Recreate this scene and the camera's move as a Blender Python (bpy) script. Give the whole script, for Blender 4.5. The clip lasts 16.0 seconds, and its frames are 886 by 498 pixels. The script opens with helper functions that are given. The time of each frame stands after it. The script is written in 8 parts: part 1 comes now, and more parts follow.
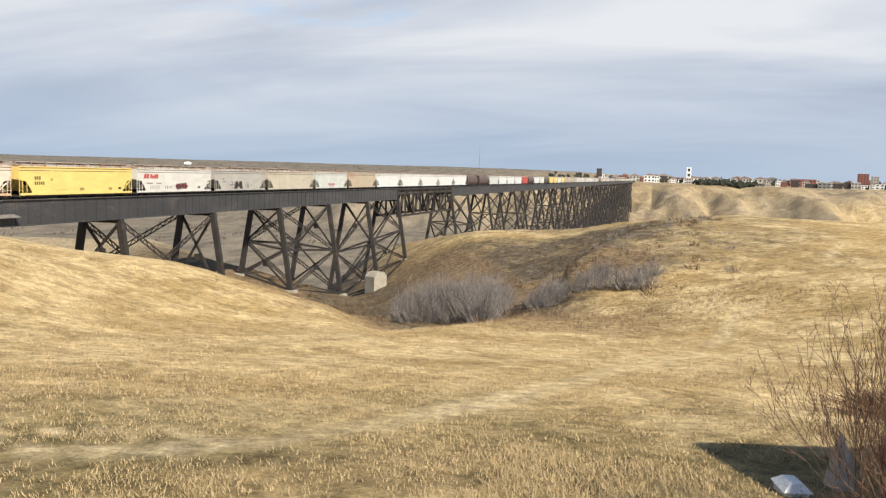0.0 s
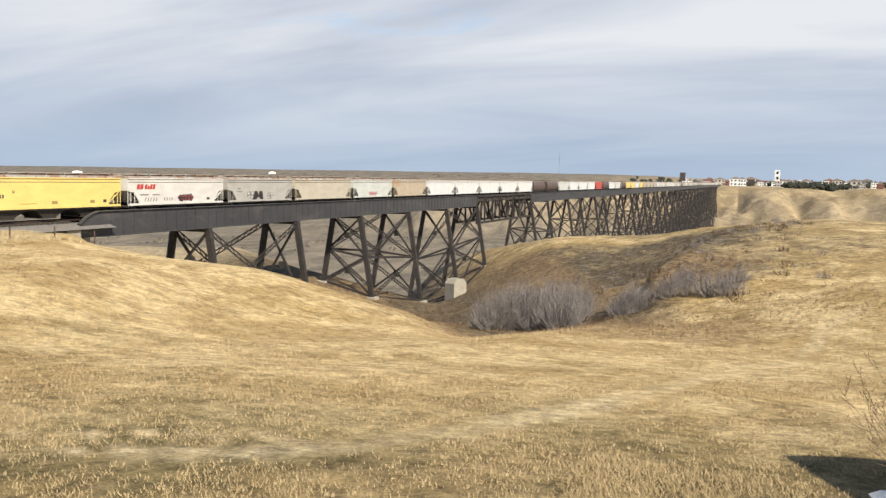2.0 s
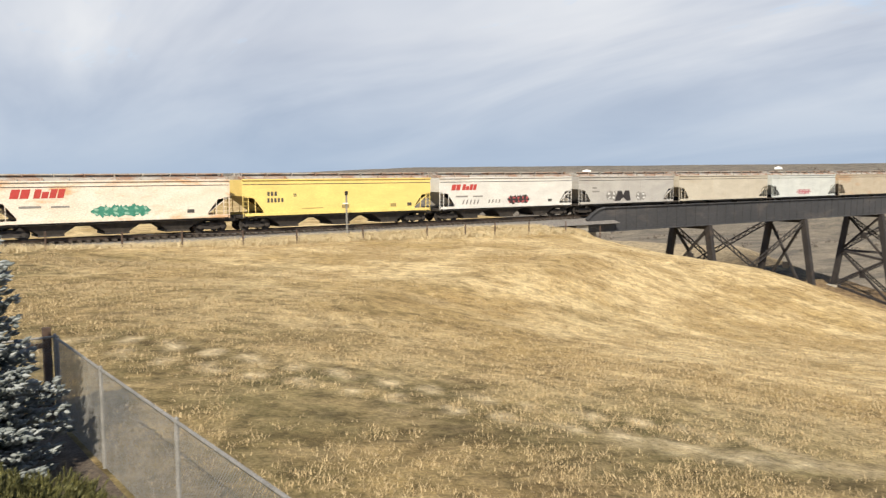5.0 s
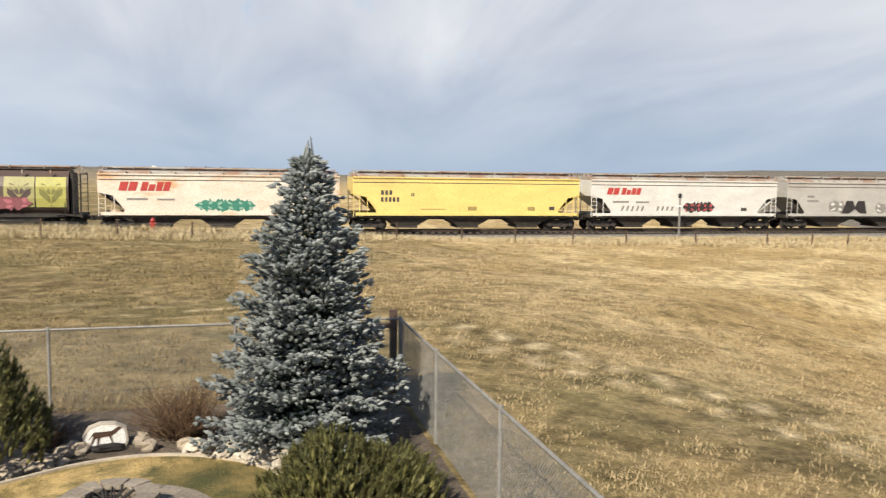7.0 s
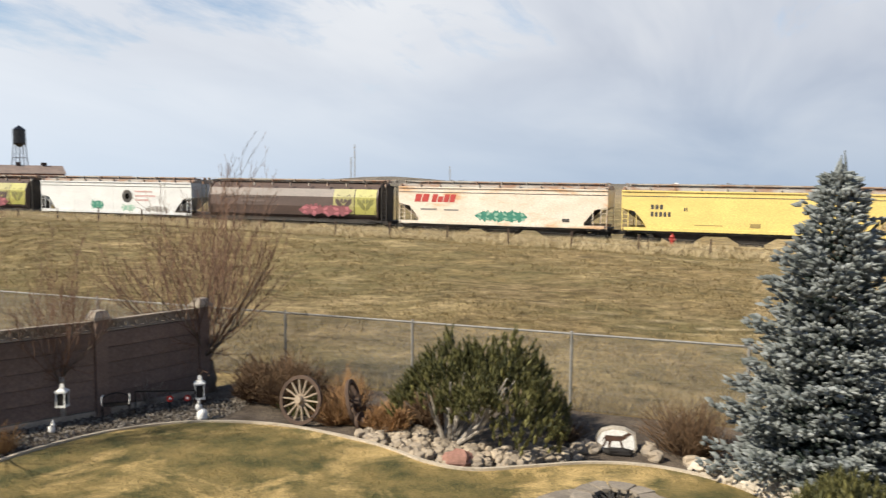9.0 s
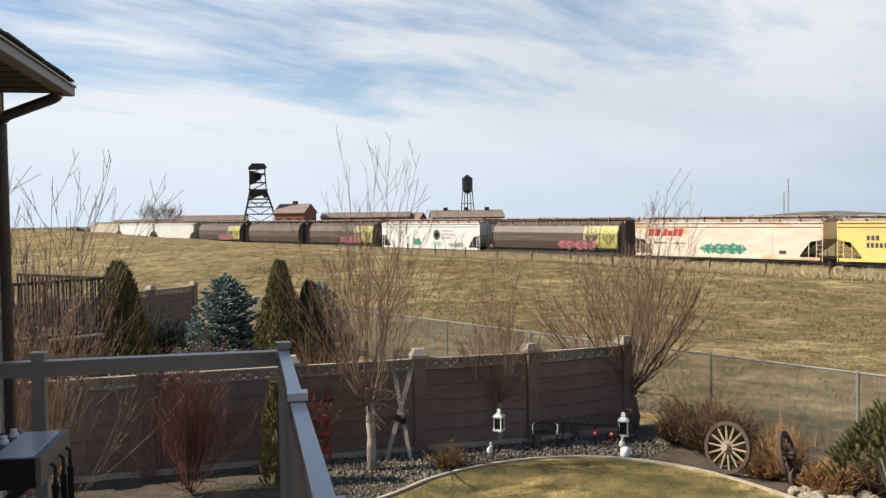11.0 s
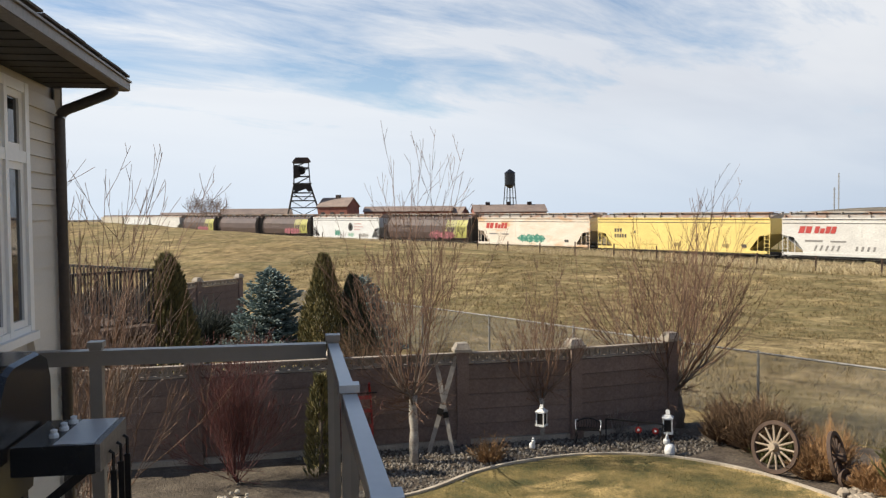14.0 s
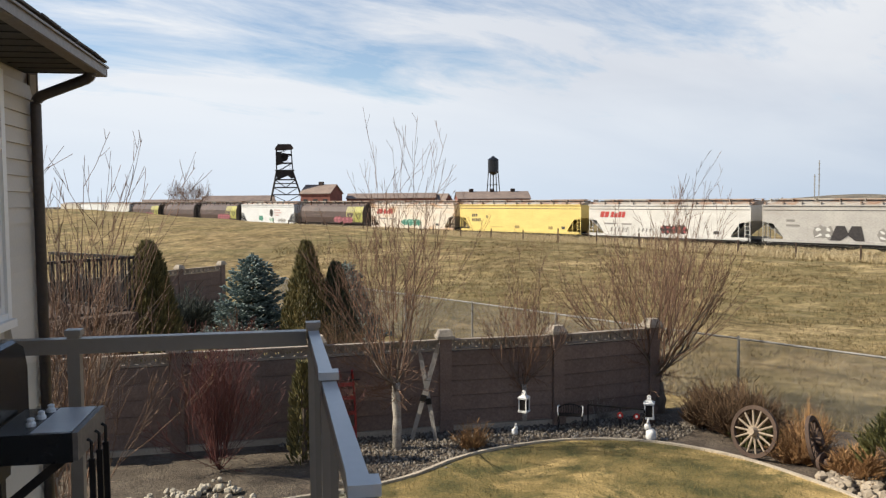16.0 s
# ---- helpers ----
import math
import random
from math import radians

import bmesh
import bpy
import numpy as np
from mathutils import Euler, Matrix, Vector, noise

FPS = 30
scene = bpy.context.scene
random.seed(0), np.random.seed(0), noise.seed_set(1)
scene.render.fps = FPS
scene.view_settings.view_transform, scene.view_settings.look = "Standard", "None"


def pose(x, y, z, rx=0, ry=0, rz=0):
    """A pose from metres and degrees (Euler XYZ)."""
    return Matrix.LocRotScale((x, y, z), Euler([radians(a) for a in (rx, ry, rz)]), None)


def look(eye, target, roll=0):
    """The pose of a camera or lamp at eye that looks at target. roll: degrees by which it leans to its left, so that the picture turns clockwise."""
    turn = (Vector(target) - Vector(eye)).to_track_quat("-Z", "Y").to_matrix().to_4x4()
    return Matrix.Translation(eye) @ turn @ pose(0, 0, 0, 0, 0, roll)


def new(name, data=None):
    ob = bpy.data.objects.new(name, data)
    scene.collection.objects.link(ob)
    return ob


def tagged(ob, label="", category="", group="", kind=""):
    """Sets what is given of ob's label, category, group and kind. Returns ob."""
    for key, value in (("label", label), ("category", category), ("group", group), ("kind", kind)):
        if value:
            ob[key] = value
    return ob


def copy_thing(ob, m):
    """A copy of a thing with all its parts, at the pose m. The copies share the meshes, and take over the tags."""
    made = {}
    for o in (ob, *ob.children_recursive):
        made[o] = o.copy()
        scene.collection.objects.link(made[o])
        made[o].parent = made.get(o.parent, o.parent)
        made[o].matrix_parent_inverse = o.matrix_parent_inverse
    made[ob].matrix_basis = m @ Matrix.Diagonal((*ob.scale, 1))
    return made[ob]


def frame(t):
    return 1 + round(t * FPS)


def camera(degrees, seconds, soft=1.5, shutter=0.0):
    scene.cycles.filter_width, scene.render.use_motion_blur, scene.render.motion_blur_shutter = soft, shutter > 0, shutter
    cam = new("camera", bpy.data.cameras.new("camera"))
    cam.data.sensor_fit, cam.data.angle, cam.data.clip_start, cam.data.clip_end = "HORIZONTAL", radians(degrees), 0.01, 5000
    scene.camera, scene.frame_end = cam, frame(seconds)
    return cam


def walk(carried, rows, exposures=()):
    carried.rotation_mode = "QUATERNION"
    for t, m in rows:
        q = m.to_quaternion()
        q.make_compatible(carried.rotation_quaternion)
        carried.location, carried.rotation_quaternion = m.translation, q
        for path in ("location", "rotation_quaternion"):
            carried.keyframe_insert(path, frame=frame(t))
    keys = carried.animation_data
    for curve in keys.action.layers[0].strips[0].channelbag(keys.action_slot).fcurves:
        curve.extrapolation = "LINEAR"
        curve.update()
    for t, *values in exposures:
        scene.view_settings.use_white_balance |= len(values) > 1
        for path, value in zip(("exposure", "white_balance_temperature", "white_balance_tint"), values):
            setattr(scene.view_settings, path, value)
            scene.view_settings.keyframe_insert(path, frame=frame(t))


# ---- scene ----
# ---------------------------------------------------------------- camera
EYE = (0.0, 0.0, 4.4)
AIM = [  # seconds, bearing to the left of north, pitch, roll
    (0.0, -75.00, -5.40, 1.69), (0.5, -74.87, -5.47, 1.65), (1.0, -74.15, -5.48, 1.50), (1.5, -72.67, -5.30, 1.25),
    (2.0, -69.54, -5.06, 0.90), (2.5, -64.94, -4.96, 0.60), (3.0, -59.39, -4.96, 0.18), (3.5, -53.80, -5.02, 0.10),
    (4.0, -48.39, -5.21, 0.06), (4.5, -42.53, -5.39, -0.15), (4.7, -39.90, -5.44, -0.26),
    (6.8, -16.96, -5.32, 0.55), (7.0, -14.03, -5.46, 0.64), (7.5, -5.45, -5.83, 1.26), (8.0, 2.95, -5.88, 1.60),
    (8.5, 11.08, -5.37, 1.41), (9.0, 20.42, -4.66, 0.55), (9.5, 31.28, -3.57, -0.57), (9.9, 38.22, -2.95, -0.91),
    (10.2, 42.17, -2.45, -0.91), (12.3, 51.85, -2.37, -0.84), (12.5, 51.88, -2.37, -0.85), (13.0, 51.78, -2.38, -0.78),
    (13.5, 51.82, -2.24, -0.65), (14.0, 51.69, -2.31, -0.53), (14.5, 51.43, -2.53, -0.40), (15.0, 51.15, -2.79, -0.50),
    (15.5, 50.84, -3.01, -0.59), (16.0, 50.57, -3.21, -0.54)]


def heading(bearing, pitch=0.0):
    b, p = radians(bearing), radians(pitch)
    return Vector((-math.sin(b) * math.cos(p), math.cos(b) * math.cos(p), math.sin(p)))


cam = camera(55.66, 16.0, soft=1.3, shutter=0.2)


def eye_at(t):
    """The eye sways a few centimetres to the right during the pan past the railing."""
    k = float(np.interp(t, [8.0, 9.4, 10.4, 12.3, 13.8, 16.0], [0.0, 1.0, 1.0, 0.13, 0.15, 0.42]))
    return Vector(EYE) + Vector((0.029, 0.049, 0.0)) * k


walk(cam, [(t, look(eye_at(t), eye_at(t) + heading(b, p), r)) for t, b, p, r in AIM],
     exposures=[(0.0, 0.56), (7.0, 0.53), (16.0, 0.50)])

# ---------------------------------------------------------------- sky and sun
SUN_BEARING, SUN_HEIGHT = 141.0, 40.0


def nodes_of(tree):
    """A short way to add a node: n('ShaderNodeMix', input=value...)."""
    def n(kind, **inputs):
        node = tree.nodes.new(kind)
        for key, value in inputs.items():
            socket = node.inputs[key] if not key.isdigit() else node.inputs[int(key)]
            if isinstance(value, bpy.types.NodeSocket):
                tree.links.new(value, socket)
            else:
                socket.default_value = value
        return node
    return n


def ramp(node, stops):
    el = node.color_ramp.elements
    while len(el) < len(stops):
        el.new(0.5)
    for e, (p, c) in zip(el, stops):
        e.position, e.color = p, (c if len(c) == 4 else (*c, 1)) if not isinstance(c, (int, float)) else (c, c, c, 1)
    return node


def build_world():
    world = bpy.data.worlds.new("sky")
    scene.world = world
    world.use_nodes = True
    tree = world.node_tree
    tree.nodes.clear()
    n = nodes_of(tree)
    sky = n("ShaderNodeTexSky")
    sky.sky_type, sky.sun_disc = "NISHITA", False
    sky.sun_elevation, sky.sun_rotation = radians(SUN_HEIGHT), radians(-SUN_BEARING)
    sky.air_density, sky.dust_density, sky.altitude = 1.0, 0.4, 900
    coord = n("ShaderNodeTexCoord")
    xyz = n("ShaderNodeSeparateXYZ", Vector=coord.outputs["Generated"])

    def calc(op, a, b=0.0):
        m = n("ShaderNodeMath", **{"0": a, "1": b})
        m.operation = op
        return m.outputs[0]
    # a flat cloud layer seen in perspective
    up = calc("ADD", calc("MAXIMUM", xyz.outputs["Z"], 0.0), 0.19)
    px, py = calc("DIVIDE", xyz.outputs["X"], up), calc("DIVIDE", xyz.outputs["Y"], up)
    plane = n("ShaderNodeCombineXYZ", X=px, Y=py, Z=0.0)
    turn = n("ShaderNodeMapping", Vector=plane.outputs[0], Rotation=(0, 0, radians(86)), Scale=(1.7, 0.72, 1.0), Location=(3.1, 1.7, 0.0))
    turn.vector_type = "TEXTURE"
    big = n("ShaderNodeTexNoise", Vector=turn.outputs[0], Scale=0.55, Detail=4.0, Roughness=0.5, Distortion=0.3)
    fine = n("ShaderNodeTexNoise", Vector=turn.outputs[0], Scale=2.3, Detail=9.0, Roughness=0.64, Distortion=0.4)
    mass = calc("ADD", calc("MULTIPLY", big.outputs[0], 0.45), calc("MULTIPLY", fine.outputs[0], 0.55))
    # cover is thick in the east and breaks up in the west
    west = calc("MAXIMUM", calc("ADD", calc("MULTIPLY", xyz.outputs["X"], -1.0), -0.05), 0.0)
    high = calc("MINIMUM", calc("MULTIPLY", calc("MAXIMUM", xyz.outputs["Z"], 0.0), 6.0), 1.0)
    cover = calc("ADD", calc("SUBTRACT", mass, calc("MULTIPLY", calc("MULTIPLY", west, high), 0.17)), calc("MULTIPLY", calc("SUBTRACT", 1.0, high), 0.25))
    cover = calc("SUBTRACT", cover, calc("MULTIPLY", calc("MINIMUM", calc("MULTIPLY", calc("MAXIMUM", calc("SUBTRACT", xyz.outputs["Z"], 0.27), 0.0), 4.0), 1.0), 0.45))
    thick = ramp(n("ShaderNodeValToRGB", Fac=cover), [(0.31, 0.06), (0.46, 1.0)])
    tone = ramp(n("ShaderNodeValToRGB", Fac=n("ShaderNodeTexNoise", Vector=turn.outputs[0], Scale=0.8, Detail=5.0, Roughness=0.52, Distortion=0.5).outputs[0]),
                [(0.32, (0.42, 0.47, 0.57)), (0.47, (0.57, 0.61, 0.685)), (0.62, (0.73, 0.75, 0.785))])
    glow = n("ShaderNodeMix", **{"0": calc("MINIMUM", calc("MULTIPLY", west, 0.95), 0.8)})
    glow.data_type = "RGBA"
    tree.links.new(tone.outputs[0], glow.inputs[6])
    glow.inputs[7].default_value = (0.84, 0.87, 0.91, 1)
    rim = n("ShaderNodeMix", **{"0": calc("MINIMUM", calc("MULTIPLY", west, 1.2), 1.0)})
    rim.data_type = "RGBA"
    rim.inputs[6].default_value, rim.inputs[7].default_value = (0.37, 0.47, 0.61, 1), (0.66, 0.76, 0.88, 1)
    low = ramp(n("ShaderNodeValToRGB", Fac=calc("MAXIMUM", xyz.outputs["Z"], 0.0)), [(0.0, 1.0), (0.15, 0.0)])
    haze = n("ShaderNodeMix", **{"0": calc("MULTIPLY", low.outputs[0], 0.85)})
    haze.data_type = "RGBA"
    tree.links.new(glow.outputs[2], haze.inputs[6])
    tree.links.new(rim.outputs[2], haze.inputs[7])
    clear = n("ShaderNodeBackground", Color=sky.outputs[0], Strength=0.095)
    cloud = n("ShaderNodeBackground", Color=haze.outputs[2], Strength=0.75)
    mix = n("ShaderNodeMixShader", Fac=thick.outputs[0])
    tree.links.new(clear.outputs[0], mix.inputs[1])
    tree.links.new(cloud.outputs[0], mix.inputs[2])
    out = n("ShaderNodeOutputWorld")
    tree.links.new(mix.outputs[0], out.inputs[0])


build_world()
sun = new("sun", bpy.data.lights.new("sun", "SUN"))
sun.data.energy, sun.data.angle, sun.data.color = 5.0, radians(0.8), (1.0, 0.915, 0.76)
sun.matrix_world = look(heading(SUN_BEARING, SUN_HEIGHT) * 100, (0, 0, 0))

# ---------------------------------------------------------------- materials


def mat(name, c1, c2=None, scale=3.0, fine=40.0, rough=0.75, metal=0.0, bump=0.25, depth=0.01, rand=0.0, stops=(0.35, 0.65),
        stain=None, stain_scale=1.2, stain_at=(0.55, 0.7), stretch=(1, 1, 1), k=0.8, grain=(0.72, 1.22)):
    """Two colours mixed by a broad noise, a fine grain on top, optional stains, and relief."""
    c2 = c2 or tuple(v * 0.75 for v in c1)
    c1, c2 = tuple(v * k for v in c1), tuple(v * k for v in c2)
    m = bpy.data.materials.new(name)
    m.use_nodes = True
    tree = m.node_tree
    tree.nodes.clear()
    n = nodes_of(tree)
    co = n("ShaderNodeTexCoord")
    mp = n("ShaderNodeMapping", Vector=co.outputs["Object"], Scale=stretch)
    v = mp.outputs[0]
    a = n("ShaderNodeTexNoise", Vector=v, Scale=scale, Detail=5.0, Roughness=0.6)
    b = n("ShaderNodeTexNoise", Vector=v, Scale=fine, Detail=3.0, Roughness=0.6)
    col = ramp(n("ShaderNodeValToRGB", Fac=a.outputs[0]), [(stops[0], c1), (stops[1], c2)]).outputs[0]
    if stain:
        s = n("ShaderNodeTexNoise", Vector=v, Scale=stain_scale, Detail=6.0, Roughness=0.65, Distortion=0.5)
        f = ramp(n("ShaderNodeValToRGB", Fac=s.outputs[0]), [(stain_at[0], 0.0), (stain_at[1], 1.0)])
        k = n("ShaderNodeMix", **{"0": f.outputs[0]})
        k.data_type = "RGBA"
        tree.links.new(col, k.inputs[6])
        k.inputs[7].default_value = (*stain, 1)
        col = k.outputs[2]
    g = ramp(n("ShaderNodeValToRGB", Fac=b.outputs[0]), [(0.25, grain[0]), (0.75, grain[1])])
    k = n("ShaderNodeMix", **{"0": 1.0})
    k.data_type, k.blend_type = "RGBA", "MULTIPLY"
    tree.links.new(col, k.inputs[6])
    tree.links.new(g.outputs[0], k.inputs[7])
    col = k.outputs[2]
    if rand:
        info = n("ShaderNodeObjectInfo")
        r = ramp(n("ShaderNodeValToRGB", Fac=info.outputs["Random"]), [(0.0, 1 - rand), (1.0, 1 + rand)])
        k = n("ShaderNodeMix", **{"0": 1.0})
        k.data_type, k.blend_type = "RGBA", "MULTIPLY"
        tree.links.new(col, k.inputs[6])
        tree.links.new(r.outputs[0], k.inputs[7])
        col = k.outputs[2]
    bs = n("ShaderNodeBsdfPrincipled", Roughness=rough, Metallic=metal)
    tree.links.new(col, bs.inputs["Base Color"])
    if bump:
        bp = n("ShaderNodeBump", Strength=bump, Distance=depth, Height=b.outputs[0])
        tree.links.new(bp.outputs[0], bs.inputs["Normal"])
    out = n("ShaderNodeOutputMaterial")
    tree.links.new(bs.outputs[0], out.inputs[0])
    return m


def foliage(name, c1, c2, rough=0.65):
    """Leaves, needles, grass blades: the colour varies from clump to clump."""
    c1, c2 = tuple(v * 0.8 for v in c1), tuple(v * 0.8 for v in c2)
    m = bpy.data.materials.new(name)
    m.use_nodes = True
    tree = m.node_tree
    tree.nodes.clear()
    n = nodes_of(tree)
    geo = n("ShaderNodeNewGeometry")
    r = ramp(n("ShaderNodeValToRGB", Fac=geo.outputs["Random Per Island"]), [(0.0, c1), (1.0, c2)])
    bs = n("ShaderNodeBsdfPrincipled", Roughness=rough)
    tree.links.new(r.outputs[0], bs.inputs["Base Color"])
    out = n("ShaderNodeOutputMaterial")
    tree.links.new(bs.outputs[0], out.inputs[0])
    return m


def ground_mat():
    """Dry prairie grass; the mesh carries masks for bare earth, brush, lawn and gravel."""
    m = bpy.data.materials.new("dry_prairie_grass")
    m.use_nodes = True
    tree = m.node_tree
    tree.nodes.clear()
    n = nodes_of(tree)
    pos = n("ShaderNodeNewGeometry").outputs["Position"]

    def noise_at(scale, detail=5.0, rough=0.6, stretch=(1, 1, 1)):
        mp = n("ShaderNodeMapping", Vector=pos, Scale=stretch)
        return n("ShaderNodeTexNoise", Vector=mp.outputs[0], Scale=scale, Detail=detail, Roughness=rough).outputs[0]

    def mixed(f, a, b, blend="MIX"):
        k = n("ShaderNodeMix")
        k.data_type, k.blend_type = "RGBA", blend
        for s, v in ((0, f), (6, a), (7, b)):
            if isinstance(v, bpy.types.NodeSocket):
                tree.links.new(v, k.inputs[s])
            else:
                k.inputs[s].default_value = v if isinstance(v, float) else (*v, 1)
        return k.outputs[2]
    straw = mixed(ramp(n("ShaderNodeValToRGB", Fac=noise_at(0.13, 8, 0.66)), [(0.43, 0.0), (0.57, 1.0)]).outputs[0],
                  (0.50, 0.355, 0.160), (0.76, 0.58, 0.31))
    straw = mixed(ramp(n("ShaderNodeValToRGB", Fac=noise_at(0.35, 8, 0.7)), [(0.48, 0.0), (0.60, 0.70)]).outputs[0], straw, (0.37, 0.25, 0.108))
    green = mixed(ramp(n("ShaderNodeValToRGB", Fac=noise_at(1.1, 6, 0.7)), [(0.38, 0.0), (0.62, 1.0)]).outputs[0], (0.178, 0.140, 0.064), (0.330, 0.248, 0.118))
    mask = n("ShaderNodeAttribute")
    mask.attribute_name = "cover"
    sep = n("ShaderNodeSeparateColor", Color=mask.outputs["Color"])
    two = n("ShaderNodeAttribute")
    two.attribute_name = "wear"
    sep2 = n("ShaderNodeSeparateColor", Color=two.outputs["Color"])
    wob = noise_at(0.35, 6, 0.7)

    def edge(channel, lo=0.42, hi=0.62):
        add = n("ShaderNodeMath", **{"0": channel, "1": wob})
        add.operation = "ADD"
        return ramp(n("ShaderNodeValToRGB", Fac=n("ShaderNodeMath", **{"0": add.outputs[0], "1": 0.5}).outputs[0]), [(lo + 0.5, 0.0), (hi + 0.5, 1.0)]).outputs[0]

    def soft_mask(channel):
        s = n("ShaderNodeMath", **{"0": channel, "1": wob})
        s.operation = "MULTIPLY"
        return ramp(n("ShaderNodeValToRGB", Fac=s.outputs[0]), [(0.10, 0.0), (0.46, 1.0)]).outputs[0]
    band = ramp(n("ShaderNodeValToRGB", Fac=noise_at(0.5, 9, 0.74, (0.55, 1.5, 1))), [(0.42, 0.0), (0.60, 1.0)])
    green = mixed(band.outputs[0], green, (0.385, 0.284, 0.150))
    pale = ramp(n("ShaderNodeValToRGB", Fac=noise_at(0.22, 9, 0.74, (0.6, 1.8, 1))), [(0.55, 0.0), (0.70, 0.8)])
    green = mixed(pale.outputs[0], green, (0.50, 0.375, 0.205))
    speck = ramp(n("ShaderNodeValToRGB", Fac=noise_at(1.1, 8, 0.7, (0.8, 1.0, 1))), [(0.45, 0.0), (0.57, 0.72)])
    green = mixed(speck.outputs[0], green, (0.135, 0.094, 0.042))
    zone = ramp(n("ShaderNodeValToRGB", Fac=noise_at(0.07, 7, 0.66)), [(0.44, 0.0), (0.56, 0.6)])
    green = mixed(zone.outputs[0], green, (0.185, 0.158, 0.070))
    col = mixed(soft_mask(sep.outputs[0]), straw, green)
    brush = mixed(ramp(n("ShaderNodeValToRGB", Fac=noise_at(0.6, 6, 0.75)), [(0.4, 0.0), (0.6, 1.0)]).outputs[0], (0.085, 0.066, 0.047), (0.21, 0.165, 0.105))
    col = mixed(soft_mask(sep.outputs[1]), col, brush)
    dirt = mixed(ramp(n("ShaderNodeValToRGB", Fac=noise_at(2.5, 6, 0.7)), [(0.4, 0.0), (0.6, 1.0)]).outputs[0], (0.62, 0.475, 0.27), (0.86, 0.70, 0.44))
    col = mixed(soft_mask(sep2.outputs[0]), col, dirt)
    red = mixed(ramp(n("ShaderNodeValToRGB", Fac=noise_at(1.5, 6, 0.7)), [(0.4, 0.0), (0.6, 1.0)]).outputs[0], (0.20, 0.125, 0.075), (0.36, 0.245, 0.125))
    col = mixed(soft_mask(sep2.outputs[1]), col, red)
    gravel = mixed(ramp(n("ShaderNodeValToRGB", Fac=noise_at(14.0, 3, 0.7)), [(0.4, 0.0), (0.6, 1.0)]).outputs[0], (0.13, 0.115, 0.10), (0.33, 0.31, 0.28))
    col = mixed(sep2.outputs[2], col, gravel)
    scrub = mixed(ramp(n("ShaderNodeValToRGB", Fac=noise_at(0.03, 10, 0.72)), [(0.42, 0.0), (0.58, 1.0)]).outputs[0], (0.24, 0.19, 0.135), (0.47, 0.375, 0.24))
    col = mixed(soft_mask(sep.outputs[2]), col, scrub)
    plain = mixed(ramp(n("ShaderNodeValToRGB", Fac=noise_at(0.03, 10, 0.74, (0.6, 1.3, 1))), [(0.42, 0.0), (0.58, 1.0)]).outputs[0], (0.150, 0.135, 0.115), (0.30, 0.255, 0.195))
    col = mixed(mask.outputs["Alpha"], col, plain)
    clump = noise_at(1.5, 9, 0.78)
    tuft = ramp(n("ShaderNodeValToRGB", Fac=clump), [(0.36, 0.52), (0.50, 1.0), (0.64, 1.42)])
    col = mixed(1.0, col, tuft.outputs[0], "MULTIPLY")
    blade_h = noise_at(11.0, 6, 0.75)
    blade = ramp(n("ShaderNodeValToRGB", Fac=blade_h), [(0.32, 0.58), (0.50, 1.0), (0.68, 1.40)])
    col = mixed(1.0, col, blade.outputs[0], "MULTIPLY")
    col = mixed(1.0, col, (0.72, 0.72, 0.72), "MULTIPLY")
    bs = n("ShaderNodeBsdfPrincipled", Roughness=0.95)
    bs.inputs["Specular IOR Level"].default_value = 0.1
    tree.links.new(col, bs.inputs["Base Color"])
    b1 = n("ShaderNodeBump", Strength=0.45, Distance=0.16, Height=clump)
    b2 = n("ShaderNodeBump", Strength=0.6, Distance=0.05, Height=blade_h, Normal=b1.outputs[0])
    tree.links.new(b2.outputs[0], bs.inputs["Normal"])
    out = n("ShaderNodeOutputMaterial")
    tree.links.new(bs.outputs[0], out.inputs[0])
    return m


STEEL = mat("weathered_black_bridge_steel", (0.024, 0.020, 0.019), (0.045, 0.037, 0.033), scale=0.6, fine=9, rough=0.75, bump=0.15, stain=(0.075, 0.050, 0.036), stain_scale=0.5, stain_at=(0.58, 0.75))
GIRDER = mat("dull_grey_painted_girder", (0.050, 0.050, 0.053), (0.066, 0.065, 0.068), scale=0.3, fine=6, rough=0.55, bump=0.1, stain=(0.085, 0.075, 0.07), stain_scale=0.4, stretch=(0.4, 1, 1))
CONCRETE = mat("pale_concrete", (0.46, 0.42, 0.34), (0.36, 0.32, 0.26), scale=0.8, fine=18, rough=0.9, bump=0.3)
BALLAST = mat("crushed_rock_ballast", (0.17, 0.15, 0.135), (0.27, 0.25, 0.225), scale=4, fine=22, rough=0.95, bump=0.8, depth=0.05)
RAIL = mat("rusty_rail_steel", (0.09, 0.065, 0.05), (0.14, 0.10, 0.075), scale=3, rough=0.5, metal=0.7)
TIE = mat("creosoted_timber", (0.055, 0.042, 0.034), (0.10, 0.08, 0.062), scale=4, rough=0.9)
UNDER = mat("grimy_black_running_gear", (0.028, 0.024, 0.021), (0.06, 0.048, 0.038), scale=2, rough=0.75)
TIMBER = mat("grey_weathered_timber", (0.17, 0.135, 0.105), (0.27, 0.225, 0.18), scale=5, fine=30, rough=0.9, stretch=(1, 1, 0.2))
GALV = mat("galvanised_steel", (0.34, 0.325, 0.30), (0.25, 0.24, 0.22), scale=4, rough=0.7, metal=0.15, bump=0.05)
